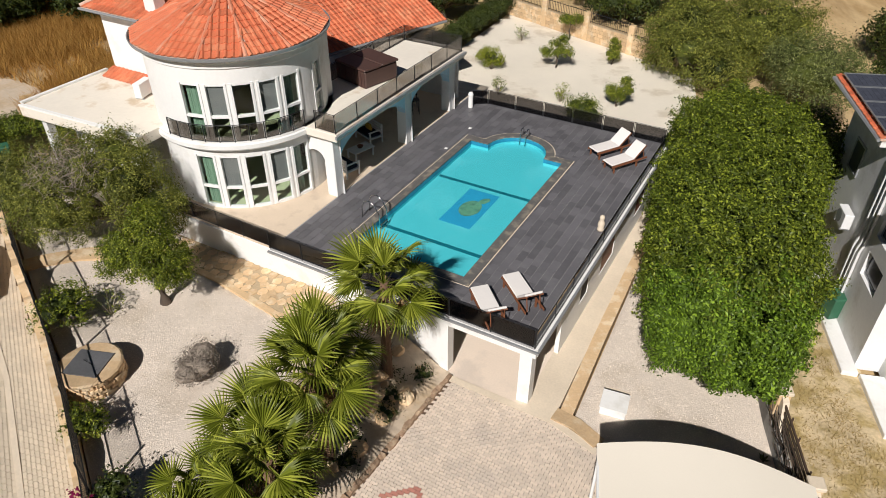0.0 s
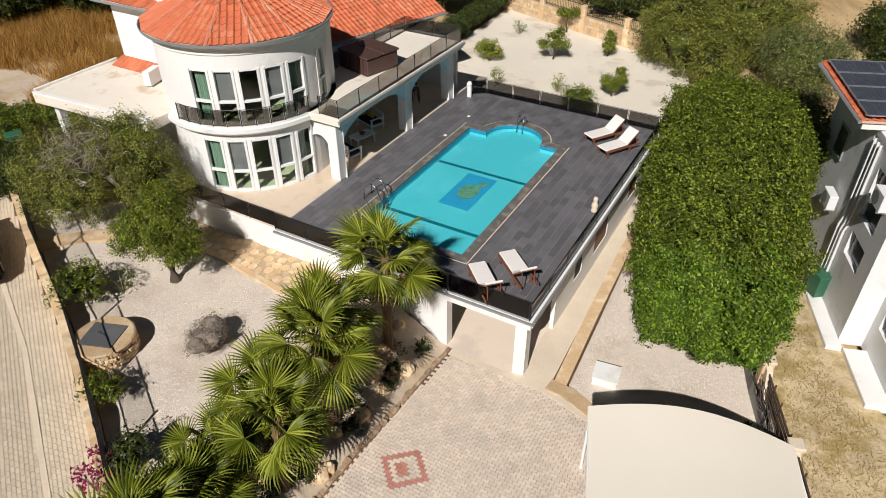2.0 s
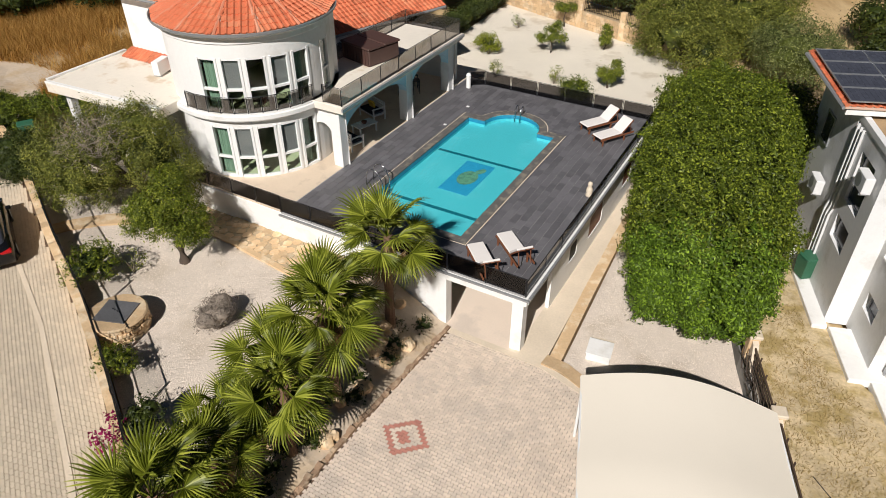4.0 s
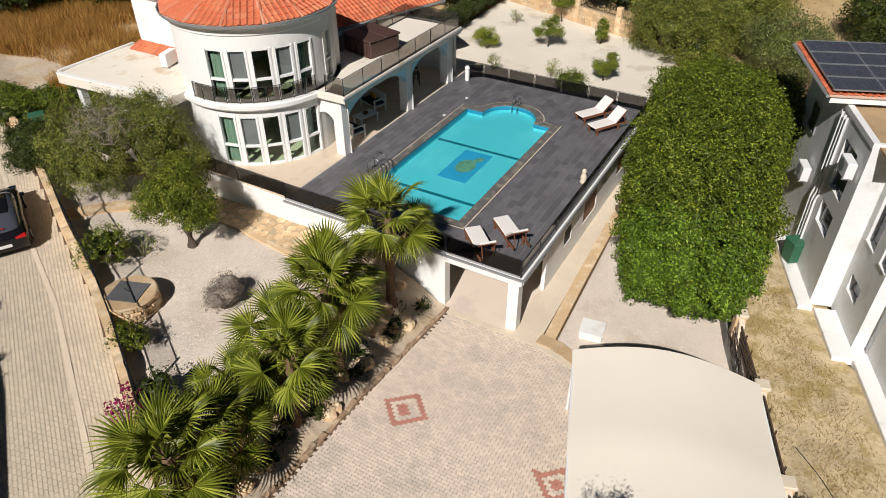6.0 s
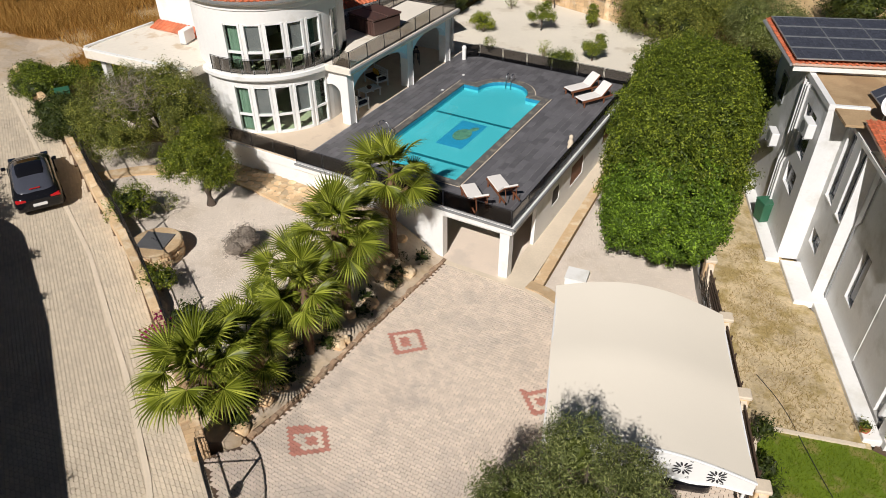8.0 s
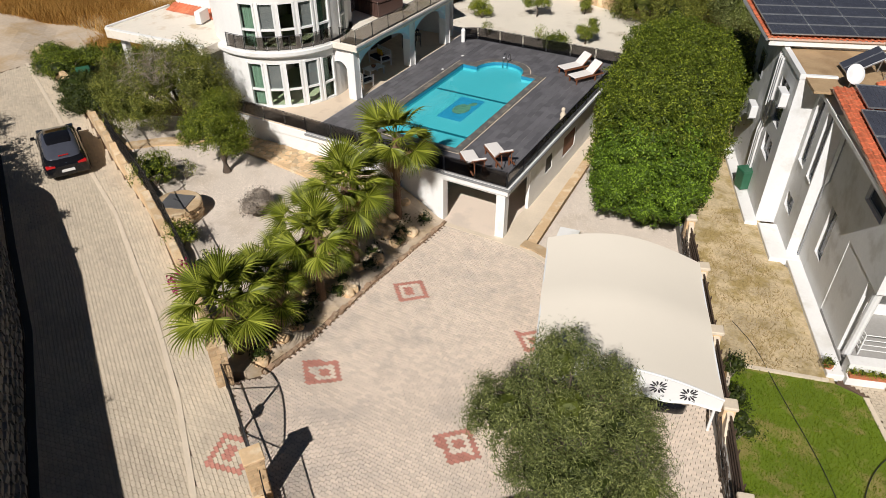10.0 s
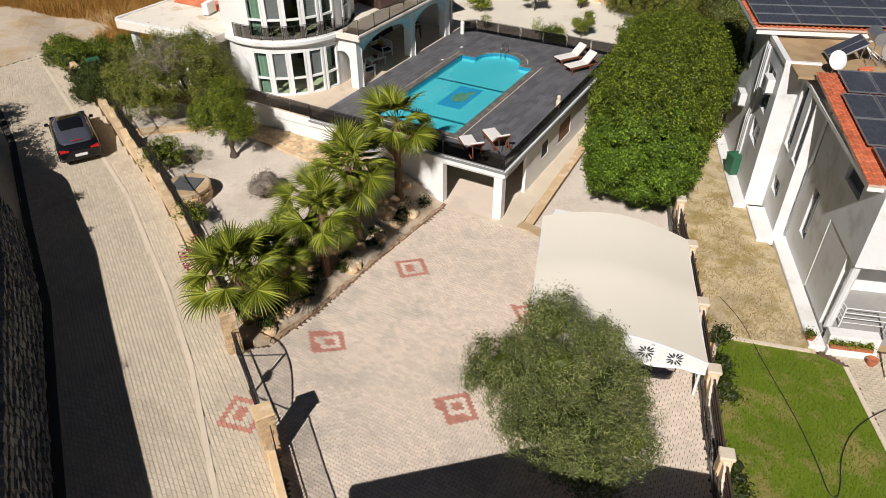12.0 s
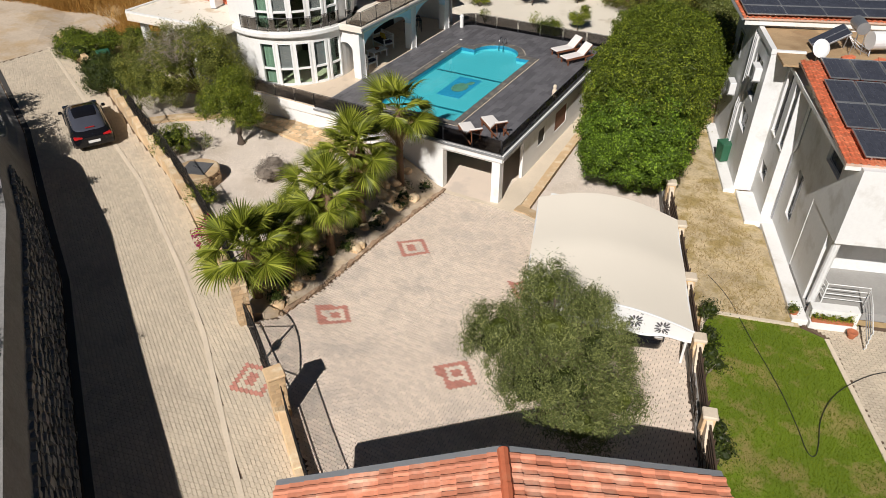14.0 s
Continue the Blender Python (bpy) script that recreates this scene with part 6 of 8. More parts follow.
# ---- deck and terrace things ----
def lounger(x, y, rz, first=[]):
    if first:
        return copy_thing(first[0], pose(x, y, DECK + 0.003, 0, 0, rz))
    t = thing("sun_lounger", "slatted teak sun lounger with a cream cushion", "lounger", pose(x, y, DECK + 0.003, 0, 0, rz), "sun loungers on the deck")
    for sy in (-0.31, 0.31):
        bm = B()
        box(bm, 0, 1.9, sy - 0.02, sy + 0.02, 0.27, 0.34)
        part("side_rail", bm, M["wood"], t)
    for lx in (0.12, 1.35):
        for sy in (-0.29, 0.29):
            bm = B()
            box(bm, lx, lx + 0.06, sy - 0.025, sy + 0.025, 0, 0.3)
            part("leg", bm, M["wood"], t)
    for k in range(9):
        bm = B()
        box(bm, 0.05 + 0.135 * k, 0.13 + 0.135 * k, -0.29, 0.29, 0.33, 0.35)
        part("slat", bm, M["wood"], t)
    piv = Matrix.Translation((1.22, 0, 0.34)) @ Matrix.Rotation(radians(-42), 4, "Y")
    for sy in (-0.28, 0.28):
        bm = B()
        box(bm, 0, 0.78, sy - 0.02, sy + 0.02, -0.02, 0.03, piv)
        part("back_rail", bm, M["wood"], t)
    for k in range(6):
        bm = B()
        box(bm, 0.05 + 0.125 * k, 0.13 + 0.125 * k, -0.27, 0.27, 0.0, 0.02, piv)
        part("back_slat", bm, M["wood"], t)
    for sy in (-0.22, 0.22):
        bm = B()
        tube(bm, [(1.72, sy, 0.76), (1.82, sy, 0.3)], 0.018, 5)
        part("strut", bm, M["wood"], t)
    bm = B()
    box(bm, 0.0, 1.24, -0.3, 0.3, 0.352, 0.43)
    part("cushion", bm, M["cushion"], t, bevel=0.025)
    bm = B()
    box(bm, 0.0, 0.78, -0.3, 0.3, 0.03, 0.105, piv)
    part("back_cushion", bm, M["cushion"], t, bevel=0.025)
    first.append(t)
    return t


lounger(-7.35, 15.35, -45)
lounger(-6.75, 16.45, -42)
lounger(-7.30, 26.05, 58)
lounger(-6.38, 25.20, 59)

bm = B()
lathe(bm, [(0.001, 0.0), (0.13, 0.0), (0.14, 0.08), (0.10, 0.14), (0.14, 0.26), (0.11, 0.38), (0.07, 0.44), (0.10, 0.52), (0.08, 0.62), (0.001, 0.66)], 14)
st = part("garden_statue", bm, M["kerb"], smooth=True)
st.location = (-5.15, 20.9, DECK)
tagged(st, "small weathered pale stone garden figure", "statue")
bm = B()
lathe(bm, [(0.001, 0), (0.12, 0), (0.12, 0.62), (0.14, 0.66), (0.09, 0.78), (0.001, 0.8)], 14)
bl = part("bollard_lamp", bm, M["white"], smooth=False)
bl.location = (-14.3, 28.05, DECK)
tagged(bl, "short white round bollard lamp on the deck", "lamp")


def pool_rail(x, y, rz, k=1.0, treads=3):
    t = thing("pool_ladder", "polished steel pool handrails", "ladder", pose(x, y, DECK, 0, 0, rz))
    for s in (-0.25, 0.25):
        bm = B()
        tube(bm, [(s * k, -0.35 * k, 0.0), (s * k, -0.33 * k, 0.5 * k), (s * k, -0.22 * k, 0.72 * k), (s * k, 0.0, 0.8 * k), (s * k, 0.22 * k, 0.7 * k), (s * k, 0.42 * k, 0.3 * k), (s * k, 0.45 * k, -0.3)], 0.024, 8)
        part("handrail", bm, M["steel"], t, smooth=True)
    for q in range(treads):
        bm = B()
        box(bm, -0.24, 0.24, 0.42, 0.5, -0.15 - 0.12 * q, -0.12 - 0.12 * q)
        part("tread", bm, M["steel"], t)


pool_rail(-12.95, 17.55, -90)
pool_rail(-10.62, 26.35, 180, 0.55, 0)
for x, y in ((-13.3, 23.6), (-13.3, 25.9)):
    bm = B()
    box(bm, x, x + 0.14, y, y + 0.14, DECK, DECK + 0.012)
    tagged(part("skimmer_lid", bm, M["white"]), "small white square skimmer lid in the deck", "lid")

# hot tub on the upper terrace
tub = thing("hot_tub", "brown panelled hot tub with a closed cover", "hot tub", pose(-16.65, 22.85, UP, 0, 0, -14))
bm = B()
box(bm, -0.92, 0.92, -0.92, 0.92, 0, 0.74)
part("body", bm, M["tub"], tub, bevel=0.06)
bm = B()
box(bm, -0.97, 0.97, -0.97, -0.01, 0.74, 0.84)
part("cover_half", bm, M["tub"], tub, bevel=0.035)
bm = B()
box(bm, -0.97, 0.97, 0.01, 0.97, 0.74, 0.84)
part("cover_half", bm, M["tub"], tub, bevel=0.035)
for k in range(9):
    bm = B()
    box(bm, -0.88 + k * 0.2, -0.72 + k * 0.2, -0.945, -0.925, 0.05, 0.7)
    part("panel_slat", bm, M["tub"], tub)


# arcade furniture
def bench_seat(x, y, rz, width, cushion, label):
    t = thing("garden_sofa", label, "sofa", pose(x, y, DECK, 0, 0, rz))
    for sx in (-width / 2, width / 2 - 0.06):
        for sy in (-0.35, 0.3):
            bm = B()
            box(bm, sx, sx + 0.06, sy, sy + 0.06, 0, 0.62 if sy < 0 else 0.85)
            part("leg", bm, M["frame"], t)
        bm = B()
        box(bm, sx - 0.01, sx + 0.07, -0.38, 0.36, 0.6, 0.64)
        part("armrest", bm, M["frame"], t)
    bm = B()
    box(bm, -width / 2, width / 2, -0.35, 0.35, 0.28, 0.34)
    part("seat_frame", bm, M["frame"], t)
    for k in range(4):
        bm = B()
        box(bm, -width / 2, width / 2, 0.32, 0.35, 0.42 + 0.12 * k, 0.5 + 0.12 * k)
        part("back_slat", bm, M["frame"], t)
    bm = B()
    box(bm, -width / 2 + 0.07, width / 2 - 0.07, -0.33, 0.3, 0.34, 0.46)
    part("seat_cushion", bm, M["navy"], t, bevel=0.03)
    if cushion:
        bm = B()
        box(bm, -0.22, 0.2, 0.12, 0.24, 0.46, 0.8, Matrix.Rotation(0.25, 4, "X"))
        part("pillow", bm, M["yellow"], t, "yellow pillow", bevel=0.04)


bench_seat(-15.95, 19.75, 165, 1.3, False, "white slatted garden sofa with dark cushions")
bench_seat(-16.7, 22.7, -20, 1.2, True, "white garden armchair with a yellow pillow")
t = thing("coffee_table", "low white slatted coffee table", "table", pose(-16.1, 21.2, DECK, 0, 0, 75))
for sx in (-0.5, 0.44):
    for sy in (-0.3, 0.24):
        bm = B()
        box(bm, sx, sx + 0.06, sy, sy + 0.06, 0, 0.4)
        part("leg", bm, M["frame"], t)
for k in range(6):
    bm = B()
    box(bm, -0.55, 0.55, -0.33 + 0.11 * k, -0.235 + 0.11 * k, 0.4, 0.43)
    part("slat", bm, M["frame"], t)
bm = B()
lathe(bm, [(0.001, 0), (0.09, 0), (0.14, 0.1), (0.12, 0.1), (0.001, 0.03)], 12)
bw = part("bowl", bm, M["wood"])
bw.location = (-16.1, 21.2, DECK + 0.43)
tagged(bw, "dark wooden bowl on the coffee table", "bowl")
for i in range(4):
    t = thing("bar_stool", "black bar stool under the arcade", "stool", pose(-16.3 - 0.5 * (i % 2), 25.0 + 0.55 * i, DECK, 0, 0, 20 * i), "stools under the arcade")
    bm = B()
    box(bm, -0.18, 0.18, -0.18, 0.18, 0.68, 0.73)
    part("seat", bm, M["black_metal"], t)
    for sx in (-0.17, 0.14):
        for sy in (-0.17, 0.14):
            bm = B()
            box(bm, sx, sx + 0.03, sy, sy + 0.03, 0, 0.68)
            part("leg", bm, M["black_metal"], t)


def air_unit(m, label):
    t = thing("air_conditioner", label, "air conditioner", m)
    bm = B()
    box(bm, -0.42, 0.42, -0.16, 0.16, 0.06, 0.66)
    part("casing", bm, M["tank"], t, bevel=0.02)
    bm = B()
    bmesh.ops.create_circle(bm, cap_ends=True, segments=18, radius=0.24, matrix=pose(-0.1, -0.165, 0.36, 90))
    part("fan_grille", bm, M["gutter"], t)
    for sx in (-0.35, 0.29):
        bm = B()
        box(bm, sx, sx + 0.06, -0.18, 0.18, 0, 0.06)
        part("foot", bm, M["gutter"], t)


air_unit(pose(-23.4, 16.75, 5.42, 0, 0, -75), "white outdoor air conditioner on the flat roof")

# well, chamber box, lids
well = thing("well", "round ochre stone well head with a steel cover", "well", (-16.35, 7.35, GARDEN))
rng = np.random.default_rng(8)
bm = B()
lathe(bm, [(0.001, -0.2), (0.86, -0.2), (0.86, 0.56), (0.001, 0.56)], 20)
part("core", bm, M["stone_joint"], well)
for r in range(4):
    for k in range(15):
        a = 2 * math.pi * (k + 0.5 * (r % 2)) / 15
        bm = B()
        box(bm, -0.17, 0.17, -0.07, 0.07, 0.01, 0.14, Matrix.Translation((0, 0, 0.15 * r - 0.02)) @ Matrix.Rotation(a, 4, "Z") @ Matrix.Translation((0, 0.87 + rng.uniform(-.02, .03), 0)))
        part("stone", bm, M["sandstone"], well, bevel=0.02)
bm = B()
lathe(bm, [(0.4, 0.56), (0.95, 0.56), (0.97, 0.62), (0.92, 0.66), (0.4, 0.67)], 20)
part("rim", bm, M["sandstone"], well)
bm = B()
box(bm, -0.55, 0.55, -0.5, 0.5, 0.67, 0.71, pose(0, 0, 0, 0, 0, 20))
cv = part("cover", bm, M["cover"], well, "grey steel cover plate")
for s in (-0.12, 0.12):
    bm = B()
    tube(bm, [(s - 0.06, 0, 0.71), (s - 0.05, 0, 0.76), (s + 0.05, 0, 0.76), (s + 0.06, 0, 0.71)], 0.012, 5)
    part("handle", bm, M["black_metal"], cv)
ch = thing("pump_chamber", "white rendered pump chamber with a pale lid", "chamber", pose(-2.42, 15.25, 0.04, 0, 0, 8))
bm = B()
box(bm, -0.4, 0.4, -0.45, 0.3, 0, 0.3)
part("body", bm, M["white"], ch, bevel=0.015)
bm = B()
box(bm, -0.42, 0.42, -0.47, 0.32, 0.3, 0.34)
part("lid", bm, M["white"], ch)
bm = B()
box(bm, -0.3, 0.42, 0.4, 0.75, 0.0, 0.03)
part("slab", bm, M["kerb"], ch)


# canopy over the parking bay
NZ = 18.6
can = thing("parking_canopy", "cream arched canvas parking canopy on steel posts", "canopy", pose(-2.05, 11.62, 0, 0, 0, NZ))
CW, CL = 5.35, 6.35
bm = B()
rows = []
for j in range(15):
    y = -CL * j / 14
    row = []
    for i in range(25):
        s = i / 24
        sag = 0.05 * abs(math.sin(math.pi * j / 7))
        z = 2.42 - 0.35 * s + 0.62 * math.sin(math.pi * (s * 0.93 + 0.05)) - sag
        row.append(bm.verts.new((CW * s, y + 0.10 * math.sin(math.pi * s) * (1 if j == 0 else 0), z)))
    rows.append(row)
for u, v in zip(rows, rows[1:]):
    for i in range(24):
        bm.faces.new((u[i], v[i], v[i + 1], u[i + 1]))
part("canvas", bm, M["canvas"], can, smooth=True)


def can_z(s):
    return 2.42 - 0.35 * s + 0.62 * math.sin(math.pi * (s * 0.93 + 0.05))


for y in (-0.02, -CL / 2, -CL + 0.02):
    bm = B()
    tube(bm, [(CW * k / 16, y, can_z(k / 16) - 0.06) for k in range(17)], 0.035, 6)
    part("arch_bar", bm, M["frame"], can)
for x, s in ((0.03, 0.0), (CW - 0.03, 1.0)):
    bm = B()
    tube(bm, [(x, 0, can_z(s) - 0.05), (x, -CL, can_z(s) - 0.05)], 0.035, 6)
    part("side_bar", bm, M["frame"], can)
    for y in (-0.25, -CL + 0.25):
        bm = B()
        tube(bm, [(x + (0.05 if s == 0 else -0.05), y, -0.1 if y > -1 else 0.2), (x + (0.05 if s == 0 else -0.05), y, can_z(s) - 0.06)], 0.045, 8)
        part("post", bm, M["frame"], can)
bm = B()
vr = []
for k in range(25):
    s = k / 24
    vr.append((bm.verts.new((CW * s, -CL - 0.015, can_z(s) - 0.02)), bm.verts.new((CW * s, -CL - 0.015, 2.0 - 0.3 * s + 0.05 * math.sin(k)))))
for u, v in zip(vr, vr[1:]):
    bm.faces.new((u[0], v[0], v[1], u[1]))
val = part("valance", bm, M["frame"], can, "white end panel with a dark leaf pattern")
for s in (0.12, 0.3, 0.48, 0.66, 0.82):
    zm, room = (2.0 - 0.3 * s + can_z(s)) / 2, can_z(s) - 2.0 + 0.3 * s
    for dx, dz, r, q in ((0, 0.0, min(1.7, room / 0.3), 4), (0.17, 0.5 * room - 0.14, 0.35, 3), (0.17, 0.14 - 0.5 * room, 0.35, 3)):
        if room < 0.2 and dx:
            continue
        bm = B()
        for k in range(q):
            for da, ln in ((-28, 0.05), (0, 0.075), (28, 0.05)):
                bmesh.ops.create_circle(bm, cap_ends=True, segments=6, radius=1, matrix=Matrix.Translation((CW * s + dx, -CL - 0.022, zm + dz)) @ Matrix.Rotation(radians(45 + 360 * k / q + da), 4, "Y") @ Matrix.Translation((0.10 * r, 0, 0)) @ Matrix.Rotation(radians(90), 4, "X") @ Matrix.Diagonal((ln * r, 0.019 * r, 1, 1)))
        part("leaf_motif", bm, M["motif"], val)
bm = B()
tube(bm, [(CW * k / 24, -CL - 0.02, 2.0 - 0.3 * k / 24 + 0.05 * math.sin(k)) for k in range(25)], 0.03, 6)
part("chord_bar", bm, M["frame"], can)
bm = B()
tube(bm, [(CW * k / 24, -CL - 0.03, can_z(k / 24) - 0.01) for k in range(25)], 0.04, 6)
part("hem", bm, M["frame"], can, "white hem along the arch")


# cars
def make_car(m, label):
    t = thing("car", label, "car", m)

    def loft(bm, stations, e, n=14):
        """Closed shell over stations (x, half width, bottom, top) with superelliptic sections."""
        rows = []
        for x, w, z0, z1 in stations:
            row = []
            for k in range(n + 1):
                a = math.pi * k / n
                c, q = math.cos(a), math.sin(a)
                row.append(bm.verts.new((x, w * math.copysign(abs(c) ** e, c), z0 + (z1 - z0) * abs(q) ** e)))
            rows.append(row)
        for u, v in zip(rows, rows[1:]):
            for k in range(n):
                bm.faces.new((u[k], u[k + 1], v[k + 1], v[k]))
            bm.faces.new((u[0], v[0], v[n], u[n]))
        bm.faces.new(rows[0][::-1])
        bm.faces.new(rows[-1])

    bm = B()
    loft(bm, [(-2.14, 0.62, 0.40, 0.72), (-2.10, 0.78, 0.30, 0.86), (-1.95, 0.86, 0.25, 0.98), (-1.6, 0.91, 0.22, 1.04), (-1.0, 0.915, 0.20, 1.03), (0.0, 0.89, 0.20, 1.0), (0.8, 0.89, 0.20, 0.97), (1.4, 0.89, 0.22, 0.90), (1.85, 0.82, 0.25, 0.78), (2.05, 0.70, 0.28, 0.66), (2.14, 0.52, 0.34, 0.55)], 0.42)
    part("body", bm, M["car"], t, smooth=True)
    bm = B()
    loft(bm, [(-1.92, 0.58, 0.80, 0.97), (-1.7, 0.69, 0.80, 1.09), (-1.3, 0.74, 0.80, 1.26), (-0.8, 0.75, 0.80, 1.38), (-0.2, 0.75, 0.80, 1.43), (0.3, 0.74, 0.80, 1.40), (0.75, 0.71, 0.80, 1.21), (1.25, 0.60, 0.80, 0.94)], 0.52)
    part("glasshouse", bm, M["panel"], t, "dark tinted curved glass", smooth=True)
    bm = B()
    loft(bm, [(-1.05, 0.50, 1.20, 1.335), (-0.8, 0.55, 1.20, 1.392), (-0.2, 0.56, 1.20, 1.444), (0.25, 0.54, 1.20, 1.42)], 0.45)
    part("roof", bm, M["car"], t, smooth=True)
    for s in (-1, 1):
        bm = B()
        box(bm, -2.13, -1.90, s * 0.62 - 0.2, s * 0.62 + 0.2, 0.70, 0.84)
        part("tail_lamp", bm, M["red_lamp"], t, "red tail lamp", bevel=0.04)
        bm = B()
        box(bm, 1.78, 2.0, s * 0.64 - 0.16, s * 0.64 + 0.16, 0.6, 0.74)
        part("headlamp", bm, M["steel"], t, bevel=0.03)
        bm = B()
        box(bm, 0.62, 0.78, s * 0.98 - 0.09, s * 0.98 + 0.09, 0.9, 1.02)
        part("mirror", bm, M["car"], t, bevel=0.03)
        for x in (-1.28, 1.3):
            bm = B()
            lathe(bm, [(0.19, -0.1), (0.31, -0.1), (0.325, -0.07), (0.325, 0.07), (0.31, 0.1), (0.19, 0.1)], 20)
            wmat = Matrix.Translation((x, s * 0.82, 0.325)) @ Matrix.Rotation(math.pi / 2, 4, "X")
            bmesh.ops.transform(bm, matrix=wmat, verts=bm.verts)
            wh = part("tyre", bm, M["tyre"], t)
            bm = B()
            bmesh.ops.create_circle(bm, cap_ends=True, segments=14, radius=0.2, matrix=Matrix.Translation((x, s * 0.922, 0.325)) @ Matrix.Rotation(math.pi / 2, 4, "X"))
            part("rim", bm, M["alu"], wh)
    bm = B()
    box(bm, -2.16, -2.12, -0.26, 0.26, 0.48, 0.6)
    part("number_plate", bm, M["plate"], t, "plain white plate")
    bm = B()
    bmesh.ops.create_circle(bm, cap_ends=True, segments=12, radius=0.06, matrix=Matrix.Translation((-2.1, 0, 0.83)) @ Matrix.Rotation(radians(-70), 4, "Y"))
    part("badge", bm, M["steel"], t)
    bm = B()
    box(bm, -1.80, -1.76, -0.2, 0.2, 1.08, 1.11)
    part("brake_lamp", bm, M["red_lamp"], t)
    return t


cx, cy = -24.2, 7.85
tilt = math.degrees(math.atan(0.03))
make_car(pose(cx, cy, street_z(cx, cy) + 0.005, 0, -tilt, 151), "glossy black hatchback parked on the paved street")
make_car(pose(2.8, 9.25, 0.44, 0, 0, 18.6 - 90), "black car parked under the canvas canopy")


# ---- neighbour's house ----
NM = pose(7.96, 12.64, 0, 0, 0, NZ)
nb = thing("neighbour_house", "pale grey two-storey house with solar panels", "house", NM)


def nbox(name, b, material, label="", bevel=0.0, parent=None):
    if isinstance(b, list) and name == "wall":
        return [nbox(name, q, material, label, bevel, parent) for q in b]
    bm = B()
    for q in (b if isinstance(b, list) else [b]):
        box(bm, *q)
    return part(name, bm, material, parent or nb, label, bevel=bevel)


WX, SX, MX = 0.5, 0.03, -0.78
nbox("wall", [(WX + 0.2, 8.5, 0.45, 8.95, 2.9, 5.78), (WX, WX + 0.2, 0.45, 2.0, 2.9, 5.78), (WX, WX + 0.2, 2.0, 3.6, 2.9, 4.5), (WX, WX + 0.2, 2.0, 3.6, 5.1, 5.78), (WX, WX + 0.2, 3.6, 8.95, 2.9, 5.78)], M["white2"])
nbox("wall", [(WX + 0.2, 8.5, 3.4, 8.95, -0.5, 2.9), (WX, WX + 0.2, 3.4, 4.95, -0.5, 2.9), (WX, WX + 0.2, 4.95, 5.7, -0.5, 0.8), (WX, WX + 0.2, 5.7, 8.95, -0.5, 2.9)], M["white2"])
nbox("wall", (WX + 0.02, 0.75, 1.2, 3.4, -0.5, 2.9), M["white2"])
nbox("wall", [(SX + 0.24, 1.5, 7.1, 9.57, -0.5, 5.9), (SX, SX + 0.24, 7.1, 7.2, 2.95, 5.75), (SX, SX + 0.24, 7.8, 8.4, 2.95, 5.75), (SX, SX + 0.24, 9.2, 9.57, 2.95, 5.75),
              (SX, SX + 0.24, 7.1, 9.57, 5.75, 5.9), (SX, SX + 0.24, 7.1, 9.57, 1.5, 2.95), (SX, SX + 0.24, 7.1, 8.1, 0.8, 1.5), (SX, SX + 0.24, 9.1, 9.57, 0.8, 1.5), (SX, SX + 0.24, 7.1, 9.57, -0.5, 0.8)], M["white2"])
nbox("wall", [(MX + 0.2, 8.5, 9.57, 12.94, -0.5, 6.2), (MX, MX + 0.2, 9.57, 10.4, -0.5, 6.2), (MX, MX + 0.2, 10.4, 11.8, 5.5, 6.2), (MX, MX + 0.2, 10.4, 11.8, 2.95, 3.6), (MX, MX + 0.2, 10.4, 11.8, -0.5, 2.0), (MX, MX + 0.2, 11.8, 12.94, -0.5, 6.2)], M["white2"])
nbox("wall", (MX - 0.02, 9.0, 12.95, 17.0, -0.5, 6.6), M["white2"])
nbox("flat_roof", (MX + 0.2, 8.6, 8.2, 12.93, 6.2, 6.30), M["earth"], "stained flat roof terrace")
nbox("parapet", (MX - 0.03, MX + 0.2, 9.55, 12.94, 6.2, 6.42), M["white2"], "", 0.01)
nbox("parapet", (MX + 0.2, 0.6, 9.55, 9.72, 6.2, 6.38), M["white2"], "", 0.01)
nbox("path", (-0.05, WX, 0.0, 6.5, -0.6, -0.3), M["white"], "white painted path beside the wall", 0.02)
nbox("path", (-0.74, WX, 6.5, 9.15, -0.6, -0.3), M["white"], "", 0.02)
nbox("path", (-1.3, MX + 0.02, 9.15, 16.5, -0.6, -0.3), M["white"], "", 0.02)
for x0, y, w in ((SX, 7.2, 0.6), (SX, 8.4, 0.8)):
    nbox("sill", (x0 - 0.03, x0 + 0.22, y, y + w, 2.90, 2.955), M["white"])
for x, y0, y1, z0, z1 in ((WX + 0.16, 4.95, 5.7, 0.8, 2.9), (WX + 0.16, 2.0, 3.6, 4.5, 5.1), (SX + 0.2, 7.2, 7.8, 2.95, 5.75), (SX + 0.2, 8.4, 9.2, 2.95, 5.75), (SX + 0.2, 8.1, 9.1, 0.8, 1.5), (MX + 0.15, 10.4, 11.8, 3.6, 5.5), (MX + 0.15, 10.4, 11.8, 2.0, 2.95), (MX - 0.04, 14.8, 15.8, 4.1, 5.3)):
    w = new("window")
    w.parent = nb
    nbox("window_frame", [(x - 0.03, x + 0.02, y0, y1, z0, z0 + 0.07), (x - 0.03, x + 0.02, y0, y1, z1 - 0.07, z1), (x - 0.03, x + 0.02, y0, y0 + 0.07, z0 + 0.07, z1 - 0.07), (x - 0.03, x + 0.02, y1 - 0.07, y1, z0 + 0.07, z1 - 0.07)], M["gutter"], parent=w)
    nbox("pane", (x - 0.012, x + 0.01, y0 + 0.07, y1 - 0.07, z0 + 0.07, z1 - 0.07), M["panel"], parent=w)
